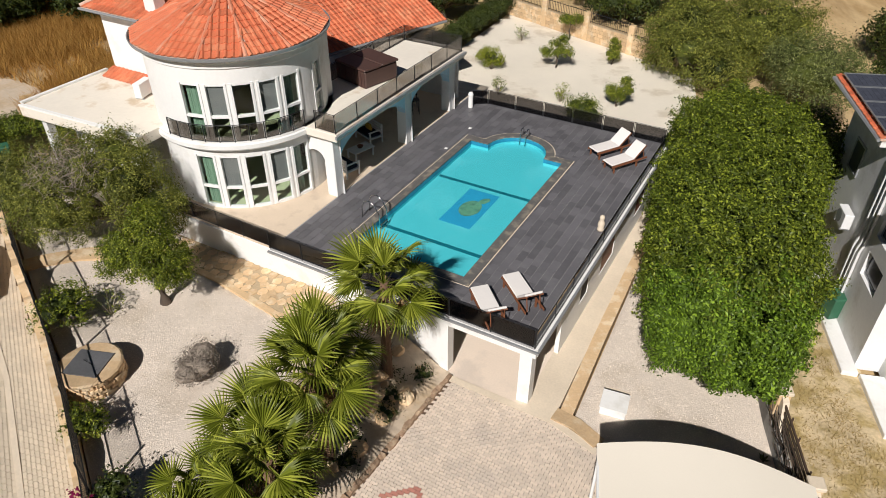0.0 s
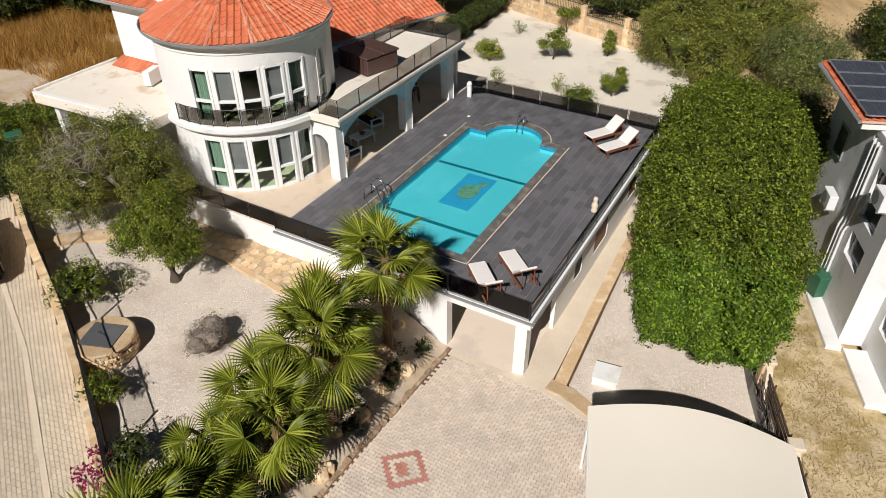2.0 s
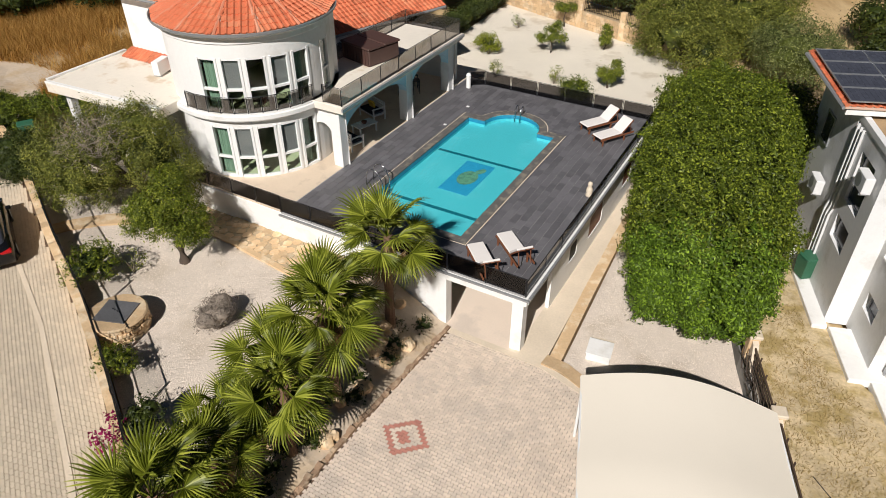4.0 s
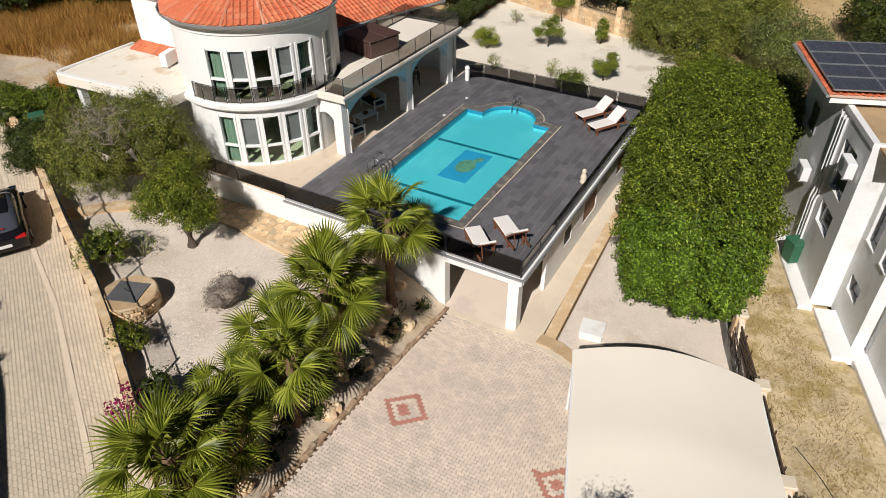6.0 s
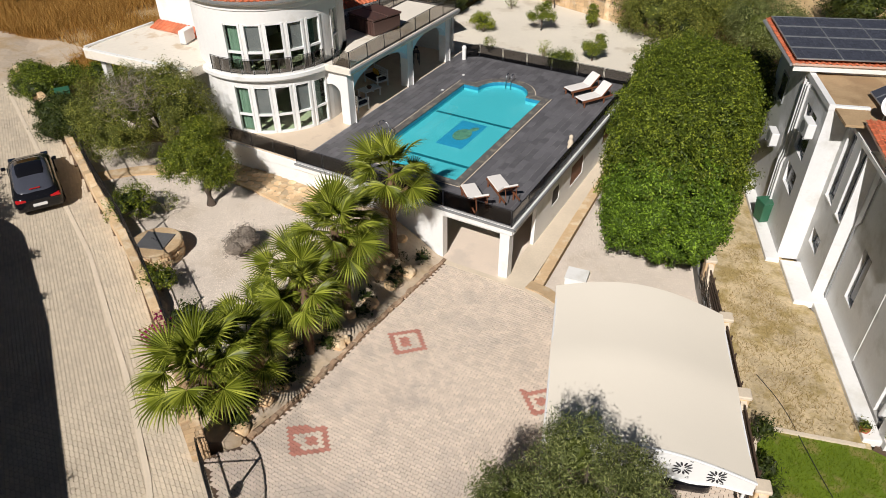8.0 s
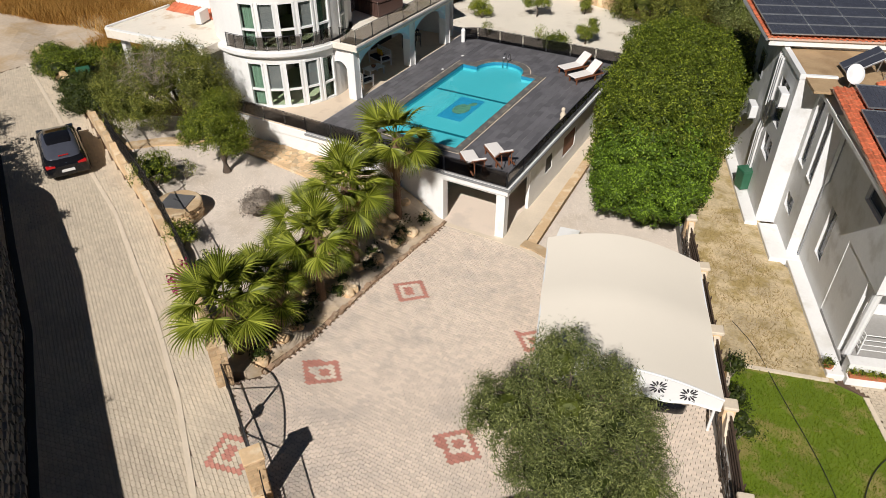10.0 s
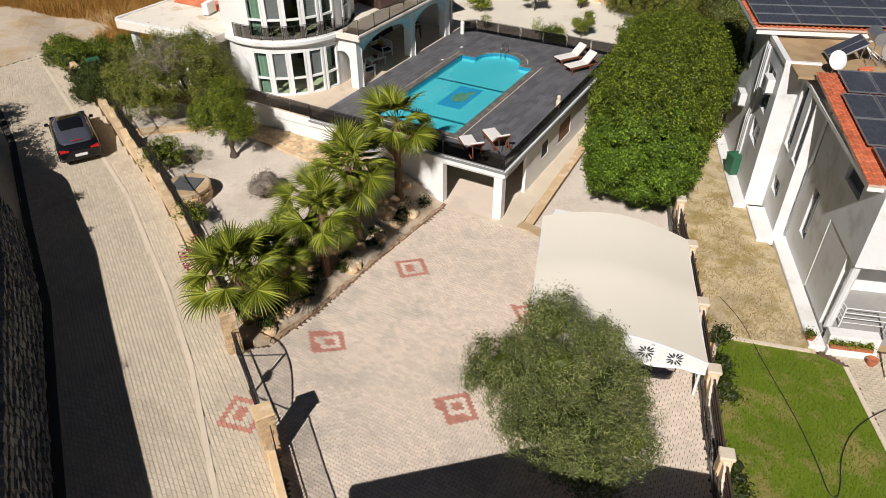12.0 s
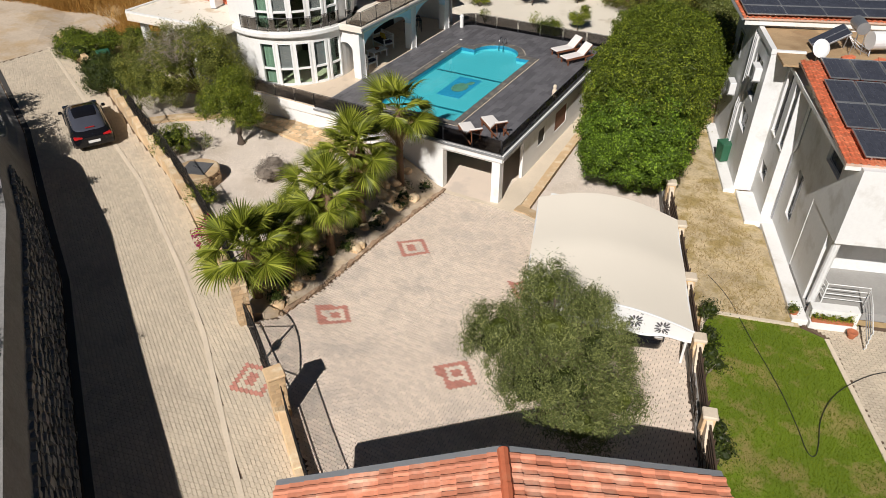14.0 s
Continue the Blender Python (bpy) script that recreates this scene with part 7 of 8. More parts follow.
# front of the near block: loggia with railing, shutters
for k in range(4):
    nbox("shutter_slat", (2.6, 5.0, 0.41, 0.45, 3.5 + 0.32 * k, 3.52 + 0.32 * k), M["alu"])
nbox("porch_floor", (0.505, 8.0, 0.72, 3.4, -0.55, -0.2), M["concrete"], "grey concrete porch floor")
nbox("ledge", (0.5, 2.1, -0.18, 0.03, -0.5, -0.2), M["white"])
nbox("planter", (0.5, 2.15, 0.03, 0.46, -0.5, 0.26), M["white"], "white rendered planter")
bm = B()
tube(bm, [(0.72, 0.95, -0.4), (0.72, 0.75, 2.95)], 0.14, 10)
part("porch_column", bm, M["white2"], nb)
rl = thing("stair_railing", "galvanised steel stair railing on the porch", "railing", NM)
for k in range(4):
    bm = B()
    z = 0.0 + 0.22 * k
    tube(bm, [(1.0, 2.5, z + 0.03), (1.15, 1.08, z + 0.03), (2.62, 1.07, z + 0.03), (2.45, 0.2, z - 0.02), (2.16, -1.15, z - 0.3)], 0.018, 6)
    part("bar", bm, M["frame"], rl)
for p in ((1.15, 1.08), (2.62, 1.07), (2.2, -1.0)):
    bm = B()
    tube(bm, [(*p, -0.5), (*p, 0.7 if p[1] > 0 else 0.42)], 0.025, 6)
    part("post", bm, M["frame"], rl)
pt = thing("flower_pot", "round clay pot with a green plant", "pot", NM @ pose(1.9, -0.42, -0.5))
bm = B()
lathe(bm, [(0.001, 0), (0.11, 0), (0.18, 0.2), (0.19, 0.27), (0.15, 0.27), (0.001, 0.22)], 16)
part("pot", bm, M["pot"], pt)
for i, (x, y) in enumerate(((0.65, 0), (0.95, 0), (1.25, 0), (1.55, 0), (1.82, 0))):
    q = NM @ Vector((x, -0.08, -0.1))
    shrub("flowering_plant", "yellow-green flowering plant in the trough", q.x, q.y, q.z, 0.15, 0.2, M["lemon"], 500 + i, 0.06, 30, 8, stems=False, group="planter flowers")
q = NM @ Vector((0.05, 0.35, -0.38))
pt = thing("flower_pot", "small clay pot with a leafy plant", "pot", q)
bm = B()
lathe(bm, [(0.001, 0), (0.11, 0), (0.16, 0.2), (0.12, 0.2), (0.001, 0.16)], 12)
part("pot", bm, M["pot"], pt)
shrub("pot_plant", "small leafy plant in a clay pot", q.x, q.y, q.z + 0.16, 0.2, 0.3, M["green"], 520, 0.08, 24, 8, stems=False)
nbox("flower_trough", (0.55, 1.95, -0.17, 0.02, -0.2, -0.06), M["pot"], "terracotta flower trough")
# pipes, air units, bin
for y in (12.15, 12.4, 12.7):
    bm = B()
    tube(bm, [(MX - 0.06, y, 6.1), (MX - 0.06, y, 2.9), (MX - 0.1, y + 0.05, 2.6), (MX - 0.06, y + 0.1, -0.3)], 0.05, 6)
    part("downpipe", bm, M["white2"], nb)
bm = B()
tube(bm, [(WX - 0.04, 6.6, 5.6), (WX - 0.04, 6.6, 3.4), (WX - 0.04, 6.9, 3.0), (WX - 0.04, 6.9, -0.3)], 0.035, 6)
part("downpipe", bm, M["gutter"], nb)
air_unit(NM @ pose(-1.0, 10.35, 4.75, 0, 0, -90), "white air conditioner mounted high on the wall")
air_unit(NM @ pose(-1.05, 13.9, 2.6, 0, 0, -90), "white air conditioner behind the hedge")
bn = thing("wheelie_bin", "dark green plastic wheelie bin beside the wall", "bin", NM @ pose(-1.02, 12.1, -0.3, 0, 0, 20))
bm = B()
lo = [(-0.24, -0.28), (0.24, -0.28), (0.24, 0.28), (-0.24, 0.28)]
l_ = [bm.verts.new((x, y, 0.06)) for x, y in lo]
h_ = [bm.verts.new((x * 1.2, y * 1.2, 0.98)) for x, y in lo]
bm.faces.new(h_); bm.faces.new(l_[::-1])
for i in range(4):
    bm.faces.new((l_[i], l_[(i + 1) % 4], h_[(i + 1) % 4], h_[i]))
part("body", bm, M["green_bin"], bn, bevel=0.02)
bm = B()
box(bm, -0.31, 0.31, -0.37, 0.36, 0.98, 1.05)
part("lid", bm, M["green_bin"], bn, bevel=0.03)
copy_thing(bn, pose(-30.4, 13.9, 1.6, 0, 0, -30))
# roof things
tk = thing("water_tank", "white roof water tank on a steel frame", "tank", NM @ pose(3.45, 10.0, 6.32))
bm = B()
tube(bm, [(-0.5, -0.15, 0.62), (0.6, 0.1, 0.62)], 0.38, 18)
part("drum", bm, M["tank"], tk)
for sx in (-0.4, 0.45):
    for sy in (-0.3, 0.3):
        bm = B()
        tube(bm, [(sx, sy, 0), (sx, sy * 0.6, 0.42)], 0.025, 5)
        part("leg", bm, M["alu"], tk)
tk2 = thing("boiler_tank", "grey cylindrical solar boiler with a collector", "boiler", NM @ pose(2.5, 10.2, 6.32))
bm = B()
tube(bm, [(0, -0.5, 1.12), (0, 0.5, 1.12)], 0.26, 16)
part("drum", bm, M["alu"], tk2)
for sx in (-0.2, 0.25):
    for sy in (-0.4, 0.4):
        bm = B()
        tube(bm, [(sx, sy, 0), (sx * 0.6, sy, 0.95)], 0.02, 5)
        part("leg", bm, M["alu"], tk2)
tilt_c = Matrix.Translation((-1.6, 0, 0.12)) @ Matrix.Rotation(radians(-33), 4, "Y")
bm = B()
box(bm, 0, 1.45, -0.62, 0.62, 0, 0.07, tilt_c)
part("collector_frame", bm, M["alu"], tk2, bevel=0.01)
for y0, y1 in ((-0.59, -0.05), (0.05, 0.59)):
    bm = B()
    box(bm, 0.04, 1.41, y0, y1, 0.066, 0.076, tilt_c)
    part("collector", bm, M["panel"], tk2, "dark flat solar collector")
for k in range(3):
    bm = B()
    tube(bm, [(-0.4, -0.3 + 0.25 * k, 0.75), (-0.1 + 0.2 * k, -0.5, 0.35), (0.5, -0.5 + 0.2 * k, 0.08), (0.9, 0.1 * k, 0.5)], 0.015, 5)
    part("pipe", bm, M["alu"], tk2)
for k, (x, y) in enumerate(((2.05, 9.15), (2.2, 9.3), (3.1, 8.9), (3.3, 9.0), (3.5, 8.85))):
    bm = B()
    box(bm, -0.2, 0.2, -0.12, 0.12, 0, 0.1 + 0.02 * k)
    tagged(part("roof_tile", bm, M["terra"], None, bevel=0.02), "spare terracotta tiles stacked on the flat roof", "tile", "spare roof tiles").matrix_world = NM @ pose(x, y, 6.32, 0, 0, 25 * k)
ds = thing("satellite_dish", "white satellite dish on a short mast", "dish", NM @ pose(0.75, 8.7, 6.35, 0, 0, 20))
bm = B()
lathe(bm, [(0.001, 0), (0.2, 0.03), (0.38, 0.11), (0.385, 0.1), (0.2, 0.015), (0.001, -0.015)], 20)
bmesh.ops.transform(bm, matrix=Matrix.Translation((0, 0, 0.5)) @ Matrix.Rotation(radians(62), 4, "X"), verts=bm.verts)
part("reflector", bm, M["tank"], ds, smooth=True)
bm = B()
tube(bm, [(0, 0.02, 0), (0, 0.02, 0.5)], 0.025, 6)
part("mast", bm, M["alu"], ds)

# hose lying on the lawn
bm = B()
hp = [(4.6, 14.0), (5.6, 13.0), (6.6, 11.2), (8.0, 9.0), (8.8, 7.4), (9.1, 6.6), (9.35, 6.5), (9.4, 7.1), (9.3, 8.2), (9.6, 9.6), (10.5, 11.0), (11.2, 11.6)]
for _ in range(3):
    hp = [hp[0]] + [(a[0] * k + b[0] * (1 - k), a[1] * k + b[1] * (1 - k)) for a, b in zip(hp, hp[1:]) for k in (0.75, 0.25)] + [hp[-1]]
tube(bm, [(x, y, -0.46) for x, y in hp], 0.014, 5)
tagged(part("garden_hose", bm, M["cable"]), "black garden hose lying across the lawn", "hose")


# ---- tiled roofs ----
TW, TL = 0.25, 0.33


def tile_mesh():
    """One interlocking clay tile: pan, roll and a front lip. x across, y up the slope."""
    prof = [(0.0, 0.012), (0.11, 0.0), (0.145, 0.045), (0.20, 0.052), (0.245, 0.012)]
    co = [(x, 0.0, z + 0.03) for x, z in prof] + [(x, TL + 0.02, z) for x, z in prof] + [(x, 0.0, z - 0.01) for x, z in prof]
    fs = []
    for i in range(4):
        fs += [(i, i + 1, i + 6, i + 5), (i + 10, i + 11, i + 1, i)]
    return np.array(co), np.array(fs)


T_CO, T_FS = tile_mesh()
TILE = {}


def tile_slope(parent, o, u, v, width, length, inside, material, singles=0, seed=0):
    """Rows of tiles on a slope from the eave corner o, u along the eave, v up the slope; inside(s, t) tells where."""
    rng = np.random.default_rng(seed)
    o, u, v = Vector(o), Vector(u).normalized(), Vector(v).normalized()
    n = u.cross(v)
    base = Matrix(((u.x, v.x, n.x, o.x), (u.y, v.y, n.y, o.y), (u.z, v.z, n.z, o.z), (0, 0, 0, 1)))
    cells = []
    for r in range(int(length / TL) + 1):
        for c in range(int(width / TW) + 1):
            s, t = c * TW, r * TL
            if inside(s + TW / 2, t + TL * 0.4):
                cells.append((s, t))
    if material.name not in TILE:
        ob = arrays("roof_tile", T_CO, T_FS, material)
        TILE[material.name] = ob.data
        bpy.data.objects.remove(ob)
    R = np.array(base.to_3x3())
    oo = np.array(o)
    cos, fss = [], []
    for k, (s, t) in enumerate(cells):
        j = rng.normal(0, 0.004, 3)
        if k < singles:
            ob = new("roof_tile", TILE[material.name])
            ob.parent = parent
            ob.matrix_basis = base @ Matrix.Translation((s + j[0], t + j[1], j[2] * 0.5))
        else:
            fss.append(T_FS + 15 * len(cos))
            cos.append((T_CO + np.array((s + j[0], t + j[1], j[2] * 0.5))) @ R.T + oo)
    if cos:
        ob = arrays("roof_tiles", np.concatenate(cos), np.concatenate(fss), material, parent)
        ob["kind"] = "stuff"


def plane(name, pts, th, material, parent, label=""):
    bm = B()
    vs = [bm.verts.new(p) for p in pts]
    bm.faces.new(vs)
    bmesh.ops.recalc_face_normals(bm, faces=bm.faces[:])
    if bm.faces[:][0].normal.z < 0:
        bmesh.ops.reverse_faces(bm, faces=bm.faces[:])
    ex = bmesh.ops.extrude_face_region(bm, geom=bm.faces[:])
    for g in ex["geom"]:
        if isinstance(g, bmesh.types.BMVert):
            g.co.z -= th
    return part(name, bm, material, parent, label)


def ridge(parent, a, b, r, material, step=0.36):
    """A row of half-round ridge tiles."""
    a, b = Vector(a), Vector(b)
    n = max(1, int((b - a).length / step))
    for k in range(n):
        bm = B()
        tube(bm, [a.lerp(b, k / n), a.lerp(b, (k + 1.08) / n)], r * 1.08, 8, r * 0.94)
        part("ridge_tile", bm, material, parent)


def slope3(parent, e0, e1, top0, top1, material, singles=0, seed=0):
    """Slope between the eave e0-e1 and the upper edge top0-top1 (may meet in a point)."""
    e0, e1, top0, top1 = (Vector(p) for p in (e0, e1, top0, top1))
    if (e1 - e0).cross(top0 - e0).z < 0:
        e0, e1, top0, top1 = e1, e0, top1, top0
    plane("roof_plane", [e0, e1, top1, top0] if (top1 - top0).length > 0.01 else [e0, e1, top0], 0.08, M["mortar"], parent)
    u = (e1 - e0).normalized()
    v = (top0 - e0) - u * (top0 - e0).dot(u)
    length = v.length
    v.normalize()
    w = (e1 - e0).length
    a0, a1 = (top0 - e0).dot(u), (top1 - e0).dot(u)
    lo = min(0, a0)
    o = e0 + u * lo
    tile_slope(parent, o + u.cross(v) * 0.005, u, v, max(w, a1) - lo, length,
               lambda s, t: (s + lo) > a0 * t / length and (s + lo) < w + (a1 - w) * t / length and t < length, material, singles, seed)


# tower cone in twelve facets with mortared hips
NF, ER, EZ, AZ = 14, 3.62, 8.52, 10.15
apex = Vector((TC[0], TC[1], AZ))
for k in range(NF):
    a0, a1 = 2 * math.pi * (k + 0.5) / NF, 2 * math.pi * (k + 1.5) / NF
    p, q = [Vector((TC[0] + ER * math.cos(a), TC[1] + ER * math.sin(a), EZ)) for a in (a0, a1)]
    slope3(house, p, q, apex, apex, M["terra"], 25 if math.sin((a0 + a1) / 2) < 0.3 else 0, 600 + k)
    ridge(house, p, apex, 0.075, M["terra2"], 0.4)
# roof over the body behind the terrace
slope3(house, (-19.59, 23.48, 5.62), (-17.05, 30.5, 5.68), (-23.7, 25.06, 7.43), (-21.0, 32.06, 7.26), M["terra"], 0, 620)
slope3(house, (-20.5, 20.96, 5.6), (-19.59, 23.48, 5.62), (-24.67, 22.54, 7.49), (-23.7, 25.06, 7.43), M["terra"], 0, 621)
plane("roof_plane", [(-23.7, 25.06, 7.43), (-21.0, 32.06, 7.26), (-27.0, 34.5, 5.6), (-28.0, 26.5, 5.6)], 0.08, M["terra"], house)
bm = B()
tube(bm, [(-20.5, 20.96, 5.55), (-19.59, 23.48, 5.57), (-17.05, 30.5, 5.63)], 0.07, 8)
part("gutter", bm, M["gutter"], house, "grey half-round gutter")
# wing roof and lean-to strip
slope3(house, (-27.0, 17.45, 8.28), (-21.6, 17.45, 8.28), (-24.6, 22.0, 9.9), (-21.6, 22.0, 9.9), M["terra"], 0, 630)
plane("roof_plane", [(-27.0, 17.45, 8.28), (-24.6, 22.0, 9.9), (-24.6, 25.0, 9.9), (-27.0, 27.5, 8.28)], 0.08, M["terra"], house)
ridge(house, (-27.0, 17.45, 8.33), (-24.6, 22.0, 9.95), 0.08, M["mortar"], 0.4)
bm = B()
tube(bm, [(-27.05, 17.4, 8.22), (-22.0, 17.4, 8.22)], 0.06, 8)
part("gutter", bm, M["gutter"], house, "grey half-round gutter")
slope3(house, (-26.6, 17.25, 5.45), (-21.9, 17.25, 5.45), (-26.6, 17.88, 5.72), (-21.9, 17.88, 5.72), M["terra"], 0, 640)

# neighbour's tiled roofs
slope3(nb, (0.0, 0.7, 5.86), (9.0, 0.7, 5.86), (0.0, 8.1, 6.46), (9.0, 8.1, 6.46), M["terra"], 120, 650)
bm = B()
box(bm, 0.02, 9.0, 0.72, 0.86, 5.62, 5.82)
box(bm, 0.02, 0.14, 0.86, 8.0, 5.7, 5.86)
part("fascia", bm, M["white"], nb)
slope3(nb, (-1.6, 12.4, 6.82), (7.0, 12.9, 6.82), (-1.9, 16.9, 7.12), (7.0, 17.4, 7.12), M["terra"], 60, 660)
bm = B()
prism(bm, [(-1.5, 12.5), (7.0, 13.0), (7.0, 13.12), (-1.5, 12.62)], 6.48, 6.74)
part("fascia", bm, M["white"], nb)
bm = B()
tube(bm, [(-1.64, 12.42, 6.76), (-1.95, 16.9, 7.04)], 0.07, 6)
part("gutter", bm, M["gutter"], nb)


def solar_panel(name_m, w, h, first=[]):
    """Framed panel of dark cells, built once."""
    if first:
        return copy_thing(first[0], name_m)
    t = thing("solar_panel", "dark blue solar panel in an aluminium frame", "solar panel", name_m, "solar panels on the neighbour's roof")
    bm = B()
    for b in ((0, w, 0, 0.035), (0, w, h - 0.035, h), (0, 0.035, 0.035, h - 0.035), (w - 0.035, w, 0.035, h - 0.035)):
        box(bm, *b, 0, 0.045)
    part("frame", bm, M["alu"], t)
    nx, ny = 6, 10
    for i in range(nx):
        for j in range(ny):
            bm = B()
            cw, chh = (w - 0.09) / nx, (h - 0.09) / ny
            box(bm, 0.045 + i * cw + 0.006, 0.045 + (i + 1) * cw - 0.006, 0.045 + j * chh + 0.006, 0.045 + (j + 1) * chh - 0.006, 0.02, 0.032)
            if i == 0 and j == 0:
                ob = part("cell", bm, M["panel"], t)
                cell = ob.data
            else:
                bm.free()
                ob = new("cell", cell)
                ob.parent = t
                ob.location = (i * cw, j * chh, 0)
    bm = B()
    box(bm, 0.03, w - 0.03, 0.03, h - 0.03, 0.008, 0.02)
    part("backing", bm, M["alu"], t)
    for x in (0.2, w - 0.3):
        bm = B()
        box(bm, x, x + 0.05, 0.05, h - 0.05, -0.10, 0.0)
        part("bracket", bm, M["alu"], t)
    first.append(t)
    return t


def on_slope(x, y, e_y, e_z, ang):
    return NM @ Matrix.Translation((x, e_y + (y - e_y), e_z + (y - e_y) * math.tan(ang) + 0.19)) @ Matrix.Rotation(ang, 4, "X")


A1, A2 = math.atan(0.6 / 7.4), math.atan(0.33 / 4.9)
for x, y in [(x0 + 1.09 * i, y0) for x0, y0 in ((0.55, 0.85), (0.42, 2.72), (0.42, 4.5), (0.7, 6.42)) for i in range(6)]:
    solar_panel(on_slope(x, y, 0.7, 5.86, A1), 1.06, 1.75)
for i in range(5):
    for j in range(4):
        solar_panel(on_slope(0.22 + 1.72 * i - 0.06 * j, 12.47 + 1.08 * j + 0.1 * i, 12.4, 6.82, A2) @ pose(0, 0, 0, 0, 0, 93.3), 1.06, 1.75)

# gabled house in front, low tiled roof
FZ = 30.7
fg = thing("gatehouse", "low white house with a broad terracotta gable roof", "house", pose(2.62, -1.75, 0, 0, 0, FZ))
HW, LEN = 4.85, 11.0
slope3(fg, (-HW, -LEN, 3.98), (-HW, 0, 3.98), (0, -LEN, 5.02), (0, 0, 5.02), M["terra2"], 0, 670)
slope3(fg, (HW, 0, 3.98), (HW, -LEN, 3.98), (0, 0, 5.02), (0, -LEN, 5.02), M["terra2"], 0, 671)
ridge(fg, (0, 0.02, 5.06), (0, -LEN, 5.06), 0.12, M["terra"], 0.42)
for s in (-1, 1):
    bm = B()
    vs = [(s * HW, 0.0, 3.86), (0, 0.0, 4.90), (0, 0.0, 5.06), (s * HW, 0.0, 4.02)]
    lo = [bm.verts.new(p) for p in vs]
    hi = [bm.verts.new((p[0], 0.14, p[2])) for p in vs]
    bm.faces.new(lo); bm.faces.new(hi[::-1])
    for i in range(4):
        bm.faces.new((lo[i], lo[(i + 1) % 4], hi[(i + 1) % 4], hi[i]))
    part("verge", bm, M["gutter"], fg, "grey metal verge trim")
bm = B()
pts = [(-HW + 0.5, 0.2), (HW - 0.5, 0.2), (HW - 0.5, 3.9), (0, 4.9), (-HW + 0.5, 3.9)]
lo = [bm.verts.new((x, -0.55, z)) for x, z in pts]
hi = [bm.verts.new((x, -LEN + 0.4, z)) for x, z in pts]
bm.faces.new(lo); bm.faces.new(hi[::-1])
for i in range(5):
    bm.faces.new((lo[i], lo[(i + 1) % 5], hi[(i + 1) % 5], hi[i]))
part("wall", bm, M["white"], fg)


# ---- paving: pieces ----
PW, PL, PH = 0.225, 0.115, 0.06


def paver_outline():
    """Zigzag interlocking block, ccw; the zigzag repeats twice, so that rows shifted by half a block interlock."""
    z, g = 0.016, 0.0135
    w, l = PW - g, PL - g
    lo = [(0, 0), (0.125 * w, -z), (0.375 * w, z), (0.625 * w, -z), (0.875 * w, z), (w, 0)]
    return lo + [(x, y + l) for x, y in lo[::-1]]


OUT = np.array(paver_outline())
NO = len(OUT)
ctr = OUT.mean(0)
P_CO = np.concatenate((np.c_[ctr + (OUT - ctr) * 0.985, np.zeros(NO)], np.c_[OUT, np.full(NO, -0.026)]))


def tri_faces():
    fs = []
    for i in range(5):
        a, b, c, d = i, i + 1, NO - 2 - i, NO - 1 - i
        fs += [(a, b, c), (a, c, d)]
    for i in range(NO):
        j = (i + 1) % NO
        fs += [(i, i + NO, j + NO), (i, j + NO, j)]
    return np.array(fs)


P_FS = tri_faces()
PAVER = {}


def inside_poly(pts, x, y):
    r = np.zeros(x.shape, bool)
    for (x0, y0), (x1, y1) in zip(pts, pts[1:] + pts[:1]):
        c = ((y0 > y) != (y1 > y)) & (x < (x1 - x0) * (y - y0) / (y1 - y0 + 1e-12) + x0)
        r ^= c
    return r


def red_at(x, y, cs=1.0, sn=0.0):
    """Square diamond bands of red blocks on the driveway."""
    for cx, cy in ((-6.2, 8.75), (-6.3, 3.7), (-6.45, -0.25), (-1.2, 3.35), (-1.1, 8.55), (-1.2, -1.9)):
        a, b = abs((x - cx) * cs + (y - cy) * sn), abs((y - cy) * cs - (x - cx) * sn)
        d = a + b
        if 0.53 < d < 0.79 or d < 0.27:
            return True
    return False


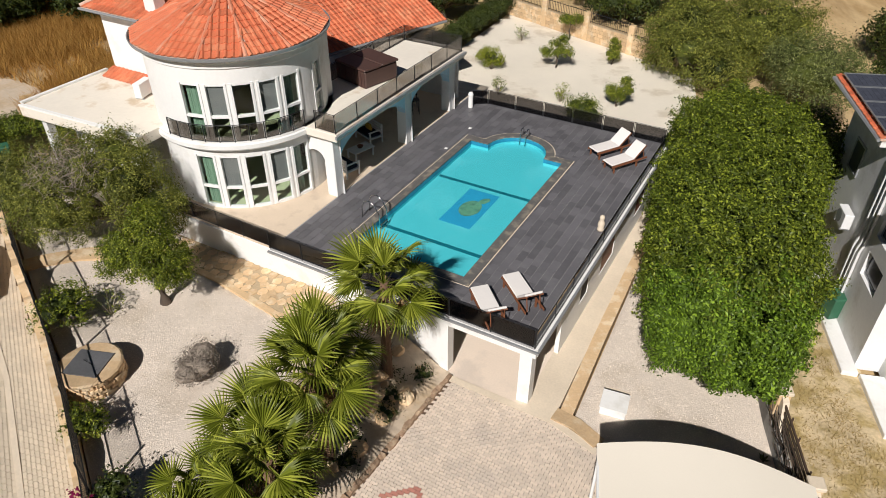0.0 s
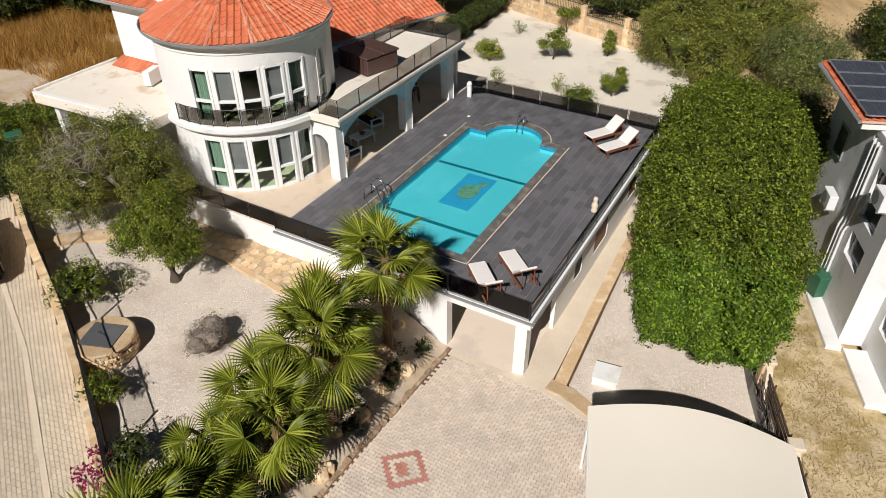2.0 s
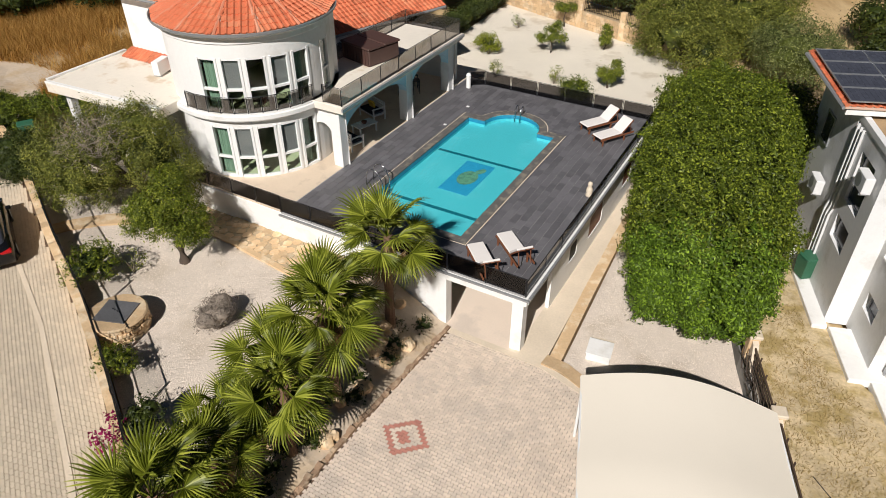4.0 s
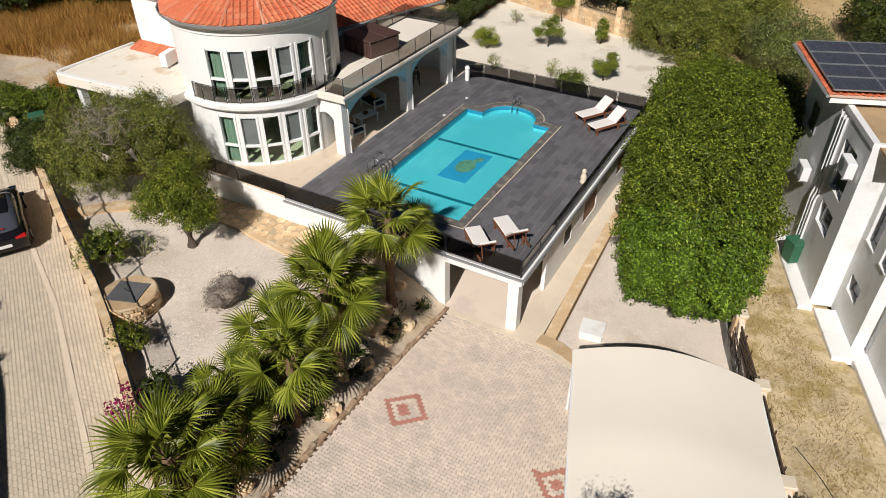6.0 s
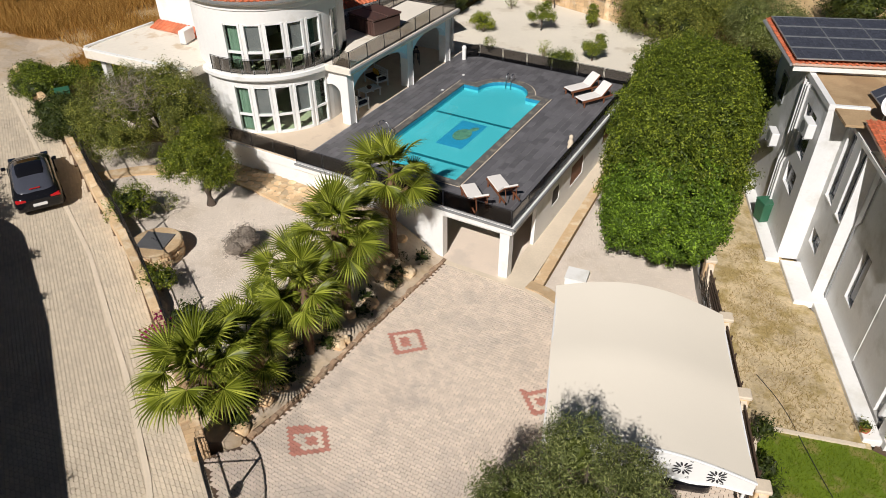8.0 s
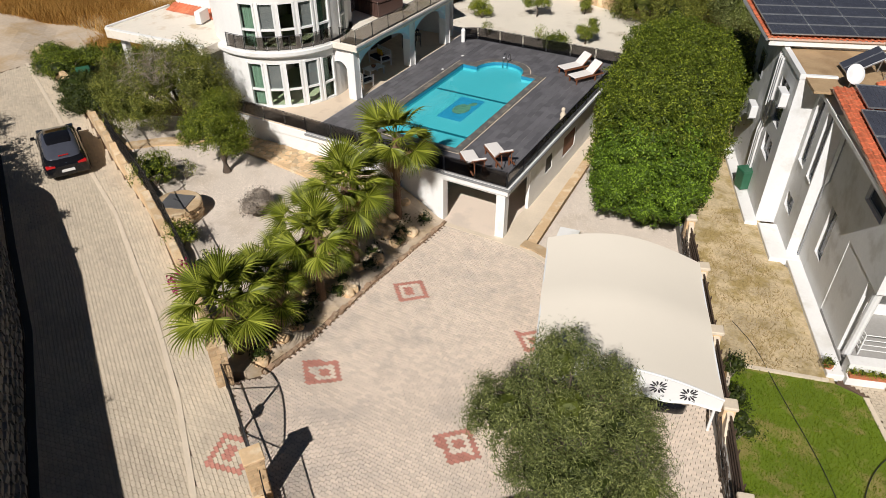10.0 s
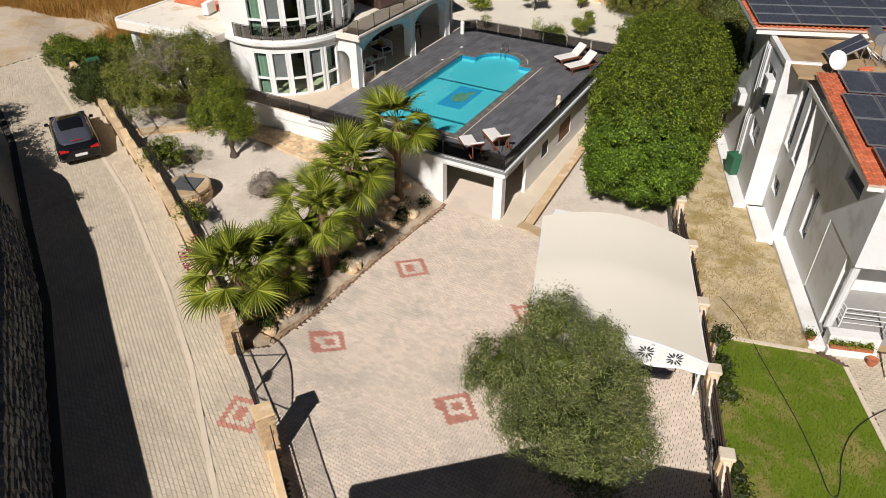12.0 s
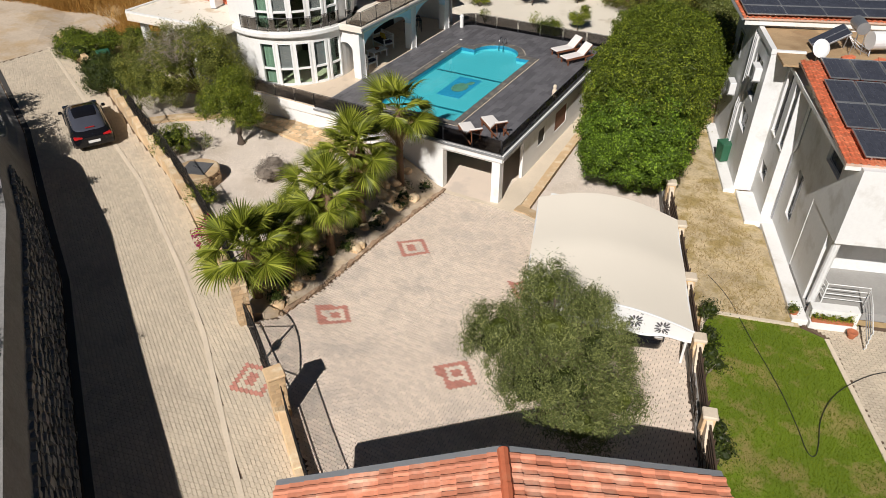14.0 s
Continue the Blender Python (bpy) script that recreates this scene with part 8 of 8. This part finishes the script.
def pave(name, label, poly, zf, rz, nz=(0, 0, 1), singles=0, red=False, base="paver"):
    rng = np.random.default_rng(len(poly) * 7)
    cs, sn = math.cos(radians(rz)), math.sin(radians(rz))
    px, py = np.array([p[0] for p in poly]), np.array([p[1] for p in poly])
    u, v = px * cs + py * sn, -px * sn + py * cs
    gu, gv = np.meshgrid(np.arange(u.min(), u.max(), PW), np.arange(v.min(), v.max(), PL))
    gu = gu + (np.arange(gu.shape[0]) % 2)[:, None] * PW / 2
    gu, gv = gu.ravel(), gv.ravel()
    x, y = gu * cs - gv * sn, gu * sn + gv * cs
    k = inside_poly(poly, x, y)
    x, y = x[k], y[k]
    z = np.array([zf(a, b) for a, b in zip(x, y)])
    dx = np.array([zf(a + 0.2, b) - zf(a - 0.2, b) for a, b in zip(x, y)]) / 0.4
    dy = np.array([zf(a, b + 0.2) - zf(a, b - 0.2) for a, b in zip(x, y)]) / 0.4
    n = len(x)
    jit = rng.normal(0, 0.0025, n)
    rot = np.array(((cs, -sn), (sn, cs)))
    loc = P_CO[:, :2] @ rot.T
    co = np.empty((n, 2 * NO, 3))
    co[:, :, 0] = x[:, None] + loc[None, :, 0]
    co[:, :, 1] = y[:, None] + loc[None, :, 1]
    co[:, :, 2] = z[:, None] + jit[:, None] + P_CO[None, :, 2] + loc[None, :, 0] * dx[:, None] + loc[None, :, 1] * dy[:, None]
    isred = np.array([red_at(a + 0.11 * cs - 0.055 * sn, b + 0.11 * sn + 0.055 * cs, cs, sn) for a, b in zip(x, y)]) if red else np.zeros(n, bool)
    single = np.zeros(n, bool)
    t = thing(name, label, "paving", (0, 0, 0), "", "structure")
    if singles:
        d = np.hypot(x - singles[0], y - singles[1])
        single[np.argsort(d)[:300]] = True
        for i in np.where(single)[0]:
            key = "r" if isred[i] else "p"
            if key not in PAVER:
                ob = arrays("paver", P_CO, P_FS, M["paver_red"] if isred[i] else M[base])
                PAVER[key] = ob.data
                bpy.data.objects.remove(ob)
            ob = new("paver", PAVER[key])
            ob.parent = t
            ob.matrix_basis = Matrix.Translation((x[i], y[i], z[i] + jit[i])) @ Matrix(((1, 0, 0, 0), (0, 1, 0, 0), (dx[i], dy[i], 1, 0), (0, 0, 0, 1))) @ Matrix.Rotation(radians(rz), 4, "Z")
    rest = ~single
    m = rest.sum()
    fs = (P_FS[None] + (np.arange(m) * 2 * NO)[:, None, None]).reshape(-1, 3)
    idx = np.repeat(isred[rest].astype(int), len(P_FS))
    ob = arrays("pavers", co[rest].reshape(-1, 3), fs, [M[base], M["paver_red"]], t, index=idx)
    ob["kind"] = "stuff"


pave("driveway_paving", "interlocking beige block paving with red diamond patterns",
     [(-7.6, 13.65), (-7.75, 2.4), (-8.3, 1.5), (-4.75, -0.85), (-1.2, -3.4), (4.0, -6), (8.9, -5), (6.85, 1.7), (4.95, 7.7), (3.96, 10.7), (2.95, 13.6), (-2.4, 13.3), (-4.0, 13.65)],
     drive_z, 0, red=True, singles=(-5.0, 0.8))
pave("street_paving", "interlocking beige block paving of the sloping street", [(p[0] + 0.02, p[1] + 0.05) for p in WALLTOE[:-1]] + [(p[0] - 0.03, p[1] - 0.05) for p in KERB[:-1]][::-1], street_z, -31, base="paver_street")
pave("verge_paving", "interlocking beige block paving beside the street",
     [(-5.73, -2.2), (-2.1, -4.75), (-1.3, -3.6), (-4.75, -0.9), (-8.3, 1.45), (-8.9, 1.9), (-10.2, 2.75), (-12.8, 4.1), (-17.7, 6.8), (-22.0, 8.7), (-29.7, 12.4), (-34.9, 14.0), (-35.3, 13.7), (-27.3, 10.0), (-18.6, 6.0), (-12.45, 2.5), (-9.1, 0.35)],
     lambda x, y: street_z(x, y) + 0.012, -31, red=True, base="paver_street")
pave("drive_paving", "pale block paving of the neighbouring drive", [(8.6, 12.62), (9.1, 12.3), (13.45, 2.5), (17.0, 4.0), (13.0, 14.2), (9.0, 13.3)], lambda x, y: -0.50, 18.6, base="paver_street")


_rim = [tuple(p[:2]) for p in pool_outline(0.385, 20)]
ribbon("coping_edge", _rim + _rim[:1], 0.022, lambda x, y: DECK, 0.008, M["kerb"], "pale weathered mortar line round the pool coping", "edging", down=0.03)


# slate tiles of the deck, cut round the coping
def deck_tiles():
    tw, tl, g = 0.60, 0.30, 0.012
    out = pool_outline(0.37, 20)
    x0, x1, y0, y1 = -14.95, -4.85, 14.12, 29.3
    t = thing("deck_paving", "dark slate tiles laid in staggered rows round the pool", "paving", (0, 0, 0), "", "structure")
    cells = []
    r = 0
    x = x0
    while x < x1 - 0.05:
        y = y0 - (tw / 2 if r % 2 else 0)
        while y < y1 - 0.02:
            a, b = max(y, y0), min(y + tw, y1)
            if b - a > 0.05:
                cells.append((x, min(x + tl, x1), a, b))
            y += tw
        x += tl
        r += 1
    keep, cut = [], []
    for c in cells:
        xs, ys = np.array([c[0], c[1], c[1], c[0], (c[0] + c[1]) / 2]), np.array([c[2], c[2], c[3], c[3], (c[2] + c[3]) / 2])
        i = inside_poly(out, xs, ys)
        if not i.any():
            keep.append(c)
        elif not i.all():
            cut.append(c)
    keep.sort(key=lambda c: math.hypot((c[0] + c[1]) / 2 + 6.3, (c[2] + c[3]) / 2 - 16))
    mesh = {}
    for k, c in enumerate(keep[:300]):
        w, h = round(c[1] - c[0], 3), round(c[3] - c[2], 3)
        if (w, h) not in mesh:
            bm = B()
            box(bm, g / 2, w - g / 2, g / 2, h - g / 2, -0.012, 0.0)
            ob = part("tile", bm, M["slate"], t)
            mesh[(w, h)] = ob.data
        else:
            ob = new("tile", mesh[(w, h)])
            ob.parent = t
        ob.location = (c[0], c[2], DECK + random.uniform(-0.0015, 0.0015))
    bm = B()
    for c in keep[300:]:
        dz = random.uniform(-0.0015, 0.0015)
        box(bm, c[0] + g / 2, c[1] - g / 2, c[2] + g / 2, c[3] - g / 2, DECK - 0.012, DECK + dz)
    for c in cut:
        # cut tiles in four narrow strips that stop at the coping
        for q in range(4):
            for s in range(2):
                xa, xb = c[0] + (c[1] - c[0]) * s / 2, c[0] + (c[1] - c[0]) * (s + 1) / 2
                ya, yb = c[2] + (c[3] - c[2]) * q / 4, c[2] + (c[3] - c[2]) * (q + 1) / 4
                if not inside_poly(pool_outline(0.3, 20), np.array([(xa + xb) / 2]), np.array([(ya + yb) / 2]))[0]:
                    box(bm, xa, xb, ya, yb, DECK - 0.012, DECK - 0.002)
    ob = part("tiles", bm, M["slate"], t, fix=False)
    ob["kind"] = "stuff"


deck_tiles()


# crazy paving beside the terrace wall, boulders on the palm bank, rubble on the walls
def crazy(poly, zf, label, seed, n, r):
    rng = np.random.default_rng(seed)
    t = thing("crazy_paving", label, "paving", (0, 0, 0), "", "structure")
    xs, ys = [p[0] for p in poly], [p[1] for p in poly]
    pts = []
    for _ in range(n * 40):
        p = (rng.uniform(min(xs), max(xs)), rng.uniform(min(ys), max(ys)))
        if inside_poly(poly, np.array([p[0]]), np.array([p[1]]))[0] and all((p[0] - q[0]) ** 2 + (p[1] - q[1]) ** 2 > (r * 1.62) ** 2 for q in pts):
            pts.append(p)
        if len(pts) >= n:
            break
    for x, y in pts:
        bm = B()
        k = int(rng.integers(5, 8))
        a0 = rng.uniform(0, 6)
        out = [(x + r * rng.uniform(0.85, 1.15) * math.cos(a0 + 2 * math.pi * i / k), y + r * rng.uniform(0.85, 1.15) * math.sin(a0 + 2 * math.pi * i / k)) for i in range(k)]
        z = zf(x, y)
        prism(bm, out, z - 0.03, z + rng.uniform(0.012, 0.022))
        part("stone", bm, M["sandstone"], t)


patch("stone_path", [(-20.2, 12.9), (-13.2, 12.4), (-12.2, 13.2), (-12.2, 14.08), (-20.2, 14.08)], lambda x, y: GARDEN + 0.06, M["stone_joint"], "mortar bed of the crazy stone path", "path", 1.0, 0.3)
crazy([(-20.1, 13.1), (-13.2, 12.6), (-12.3, 13.3), (-12.3, 14.0), (-20.1, 14.0)], lambda x, y: GARDEN + 0.065, "ochre crazy paving path beside the terrace wall", 3, 110, 0.19)
ribbon("edging", dense([(-20.4, 12.8), (-16.6, 12.75), (-13.4, 12.3), (-12.2, 12.7)]), 0.12, lambda x, y: GARDEN, 0.09, M["sandstone"], "ochre stone edging of the garden path", "edging")


def rock(x, y, z, r, seed, group, label):
    bm = B()
    bmesh.ops.create_icosphere(bm, subdivisions=2, radius=1.0)
    for v in bm.verts:
        k = 1 + 0.35 * noise.noise(v.co * 1.6 + Vector((seed * 3.1, 0, 0)))
        v.co = Vector((v.co.x * k * r, v.co.y * k * r * 0.8, v.co.z * k * r * 0.62))
    ob = part("rock", bm, M["sandstone"])
    ob.matrix_basis = pose(x, y, z, 0, 0, seed * 47)
    tagged(ob, label, "rock", group)


rng = np.random.default_rng(77)
for i in range(44):
    y = rng.uniform(2.6, 13.6)
    x = rng.uniform(-9.6, -7.95)
    z = drive_z(x, y) + (GARDEN - 0.02 - drive_z(x, y)) * float(smoothstep(-7.6, -10.6, np.float64(x))) + 0.08
    rock(x, y, z, rng.uniform(0.14, 0.34), i, "rocks on the palm bank", "rough pale ochre rock on the bank")
# leafless vine on the boundary wall
vine = thing("dry_vine", "tangle of dry brown vine stems on the boundary wall", "vine", (0, 0, 0))
for i, (a, b) in enumerate(zip(FENCE[1:7], FENCE[2:8])):
    bm = B()
    for k in range(26):
        s0, s1 = sorted(rng.uniform(0, 1, 2))
        p = [Vector((a[0] + (b[0] - a[0]) * s - 0.16 - 0.12 * rng.random(), a[1] + (b[1] - a[1]) * s, rng.uniform(0.45, 1.35))) for s in (s0, (s0 + s1) / 2, s1)]
        tube(bm, p, 0.016, 4, 0.008)
    part("stem", bm, M["bark"], vine)


# rubble stones on the street wall
def rubble():
    rng = np.random.default_rng(19)
    t = bpy.data.objects["retaining_wall"]
    pts = dense(WALLTOE[:5], 0.34)
    for i, (p, q) in enumerate(zip(pts, pts[1:])):
        d = (Vector(q) - Vector(p)).normalized()
        nx, ny = d.y, -d.x
        if nx * 0.5 + ny * 0.86 < 0:
            nx, ny = -nx, -ny
        for r in range(9):
            z = street_z(*p) + 0.05 + 0.265 * r
            if z > wall_top(p[0]) - 0.9:
                continue
            back = 0.16 * (z - street_z(*p))
            c = Vector((p[0] + d.x * (0.17 * (r % 2) + rng.uniform(-.03, .03)), p[1] + d.y * 0.17 * (r % 2), z + 0.12))
            m = Matrix(((d.x, nx, 0, c.x - nx * back), (d.y, ny, 0, c.y - ny * back), (0, 0, 1, c.z), (0, 0, 0, 1)))
            w, h, e = rng.uniform(0.12, 0.165), rng.uniform(0.09, 0.125), rng.uniform(0.02, 0.06)
            bm = B()
            vs = box(bm, -w, w, -0.08, e, -h, h, m)
            for v in vs:
                v.co += Vector(rng.normal(0, 0.015, 3))
            yield bm, t


bmj = B()
for k, (bm, t) in enumerate(rubble()):
    if k % 3 == 0 and k < 900:
        part("stone", bm, M["grey_stone"], t)
    else:
        me = bpy.data.meshes.new("tmp")
        bm.to_mesh(me)
        bm.free()
        bmj.from_mesh(me)
        bpy.data.meshes.remove(me)
ob = part("rubble", bmj, M["grey_stone"], bpy.data.objects["retaining_wall"])
ob["kind"] = "stuff"


# loose pebbles on the gravel beds
def pebbles(name, label, poly, zf, n, size, seed, material):
    rng = np.random.default_rng(seed)
    xs, ys = [p[0] for p in poly], [p[1] for p in poly]
    x, y = rng.uniform(min(xs), max(xs), n), rng.uniform(min(ys), max(ys), n)
    k = inside_poly(poly, x, y)
    x, y = x[k], y[k]
    m = len(x)
    z = np.array([zf(a, b) for a, b in zip(x, y)])
    r = size * rng.uniform(0.5, 1.4, m)
    a = rng.uniform(0, 6.28, m)
    co = np.empty((m, 5, 3))
    for i in range(4):
        e = r * rng.uniform(0.7, 1.2, m)
        co[:, i, 0] = x + e * np.cos(a + i * 1.571)
        co[:, i, 1] = y + e * np.sin(a + i * 1.571)
        co[:, i, 2] = z - 0.01
    co[:, 4] = np.stack((x + r * rng.uniform(-.3, .3, m), y + r * rng.uniform(-.3, .3, m), z + r * rng.uniform(0.4, 0.9, m)), 1)
    f = np.array([(0, 1, 4), (1, 2, 4), (2, 3, 4), (3, 0, 4)])
    fs = (f[None] + (np.arange(m) * 5)[:, None, None]).reshape(-1, 3)
    tagged(arrays(name, co.reshape(-1, 3), fs, material, smooth=True), label, "gravel", "", "stuff")


M["pebble"] = mat("pebble", (0.66, 0.575, 0.485), 0.9, 0.1, 2, 14, 0.0, island=0.4)
pebbles("gravel", "loose white pebbles of the garden bed", [(-10.6, 3.2), (-10.9, 9.0), (-12.2, 12.3), (-20.3, 12.6), (-24.5, 12.5), (-21.8, 9.2), (-17.5, 7.2), (-12.5, 4.5)],
        lambda x, y: GARDEN + 0.03 * min(0, x + 17) * -1 + 0.02 * math.sin(x * 1.3) * math.cos(y), 80000, 0.027, 91, M["pebble"])
pebbles("gravel", "loose white pebbles beside the hedge", [(-3.3, 14.4), (-2.4, 13.9), (3.0, 13.9), (1.9, 16.9), (0.8, 20.3), (-3.6, 22.0)],
        lambda x, y: 0.05 + 0.10 * float(smoothstep(20, 30, np.float64(y))), 34000, 0.025, 92, M["pebble"])
ribbon("edging", dense([(-23.4, 9.3), (-22.9, 10.2), (-22.0, 11.2), (-20.9, 12.0), (-20.3, 12.8)], 0.4), 0.38, lambda x, y: GARDEN + 0.12, 0.1, M["sandstone"], "curved ochre stone garden path", "path")


# turf and dry tufts
def turf(name, label, poly, zf, n, h, seed, material, lean=0.4, patchy=0.0):
    rng = np.random.default_rng(seed)
    xs, ys = [p[0] for p in poly], [p[1] for p in poly]
    x, y = rng.uniform(min(xs), max(xs), n), rng.uniform(min(ys), max(ys), n)
    k = inside_poly(poly, x, y)
    if patchy:
        dens = np.array([noise.noise(Vector((a * 0.9, b * 0.9, 1.7))) for a, b in zip(x, y)])
        k &= dens > rng.uniform(-patchy, patchy, n)
    x, y = x[k], y[k]
    m = len(x)
    z = np.array([zf(a, b) for a, b in zip(x, y)]) - 0.01
    hh = h * rng.uniform(0.5, 1.3, m)
    a = rng.uniform(0, 6.28, m)
    w = 0.012 * rng.uniform(0.7, 1.5, m)
    ln = rng.normal(0, lean, (m, 2)) * hh[:, None]
    bx, by = np.cos(a) * w, np.sin(a) * w
    co = np.stack((np.stack((x - bx, y - by, z), 1), np.stack((x + bx, y + by, z), 1), np.stack((x + ln[:, 0], y + ln[:, 1], z + hh), 1)), 1).reshape(-1, 3)
    tagged(arrays(name, co, np.arange(3 * m).reshape(m, 3), material), label, "grass", "", "stuff")


M["turf"] = leaf_mat("turf_blade", (0.120, 0.175, 0.004), (0.25, 0.29, 0.018), 0.7, 0.10)
M["straw"] = leaf_mat("straw_blade", (0.42, 0.31, 0.13), (0.64, 0.51, 0.26), 0.8, 0.3)
turf("turf", "short mown green turf", [(5.05, 11.55), (5.45, 7.7), (6.4, 4.7), (7.35, 1.7), (8.3, -1.3), (13.4, 2.5), (9.1, 12.2), (8.0, 12.45)], lambda x, y: -0.5, 60000, 0.07, 93, M["turf"])
turf("dry_tufts", "dry straw and sparse green tufts", [(1.2, 20.5), (2.2, 16.9), (3.34, 13.9), (4.46, 10.9), (4.95, 11.8), (7.9, 12.5), (5.9, 17.5), (4.6, 18.6), (3.1, 22.0)], lambda x, y: -0.45 + 0.03 * math.sin(2 * x + y), 26000, 0.10, 94, M["straw"], 0.9, 0.5)
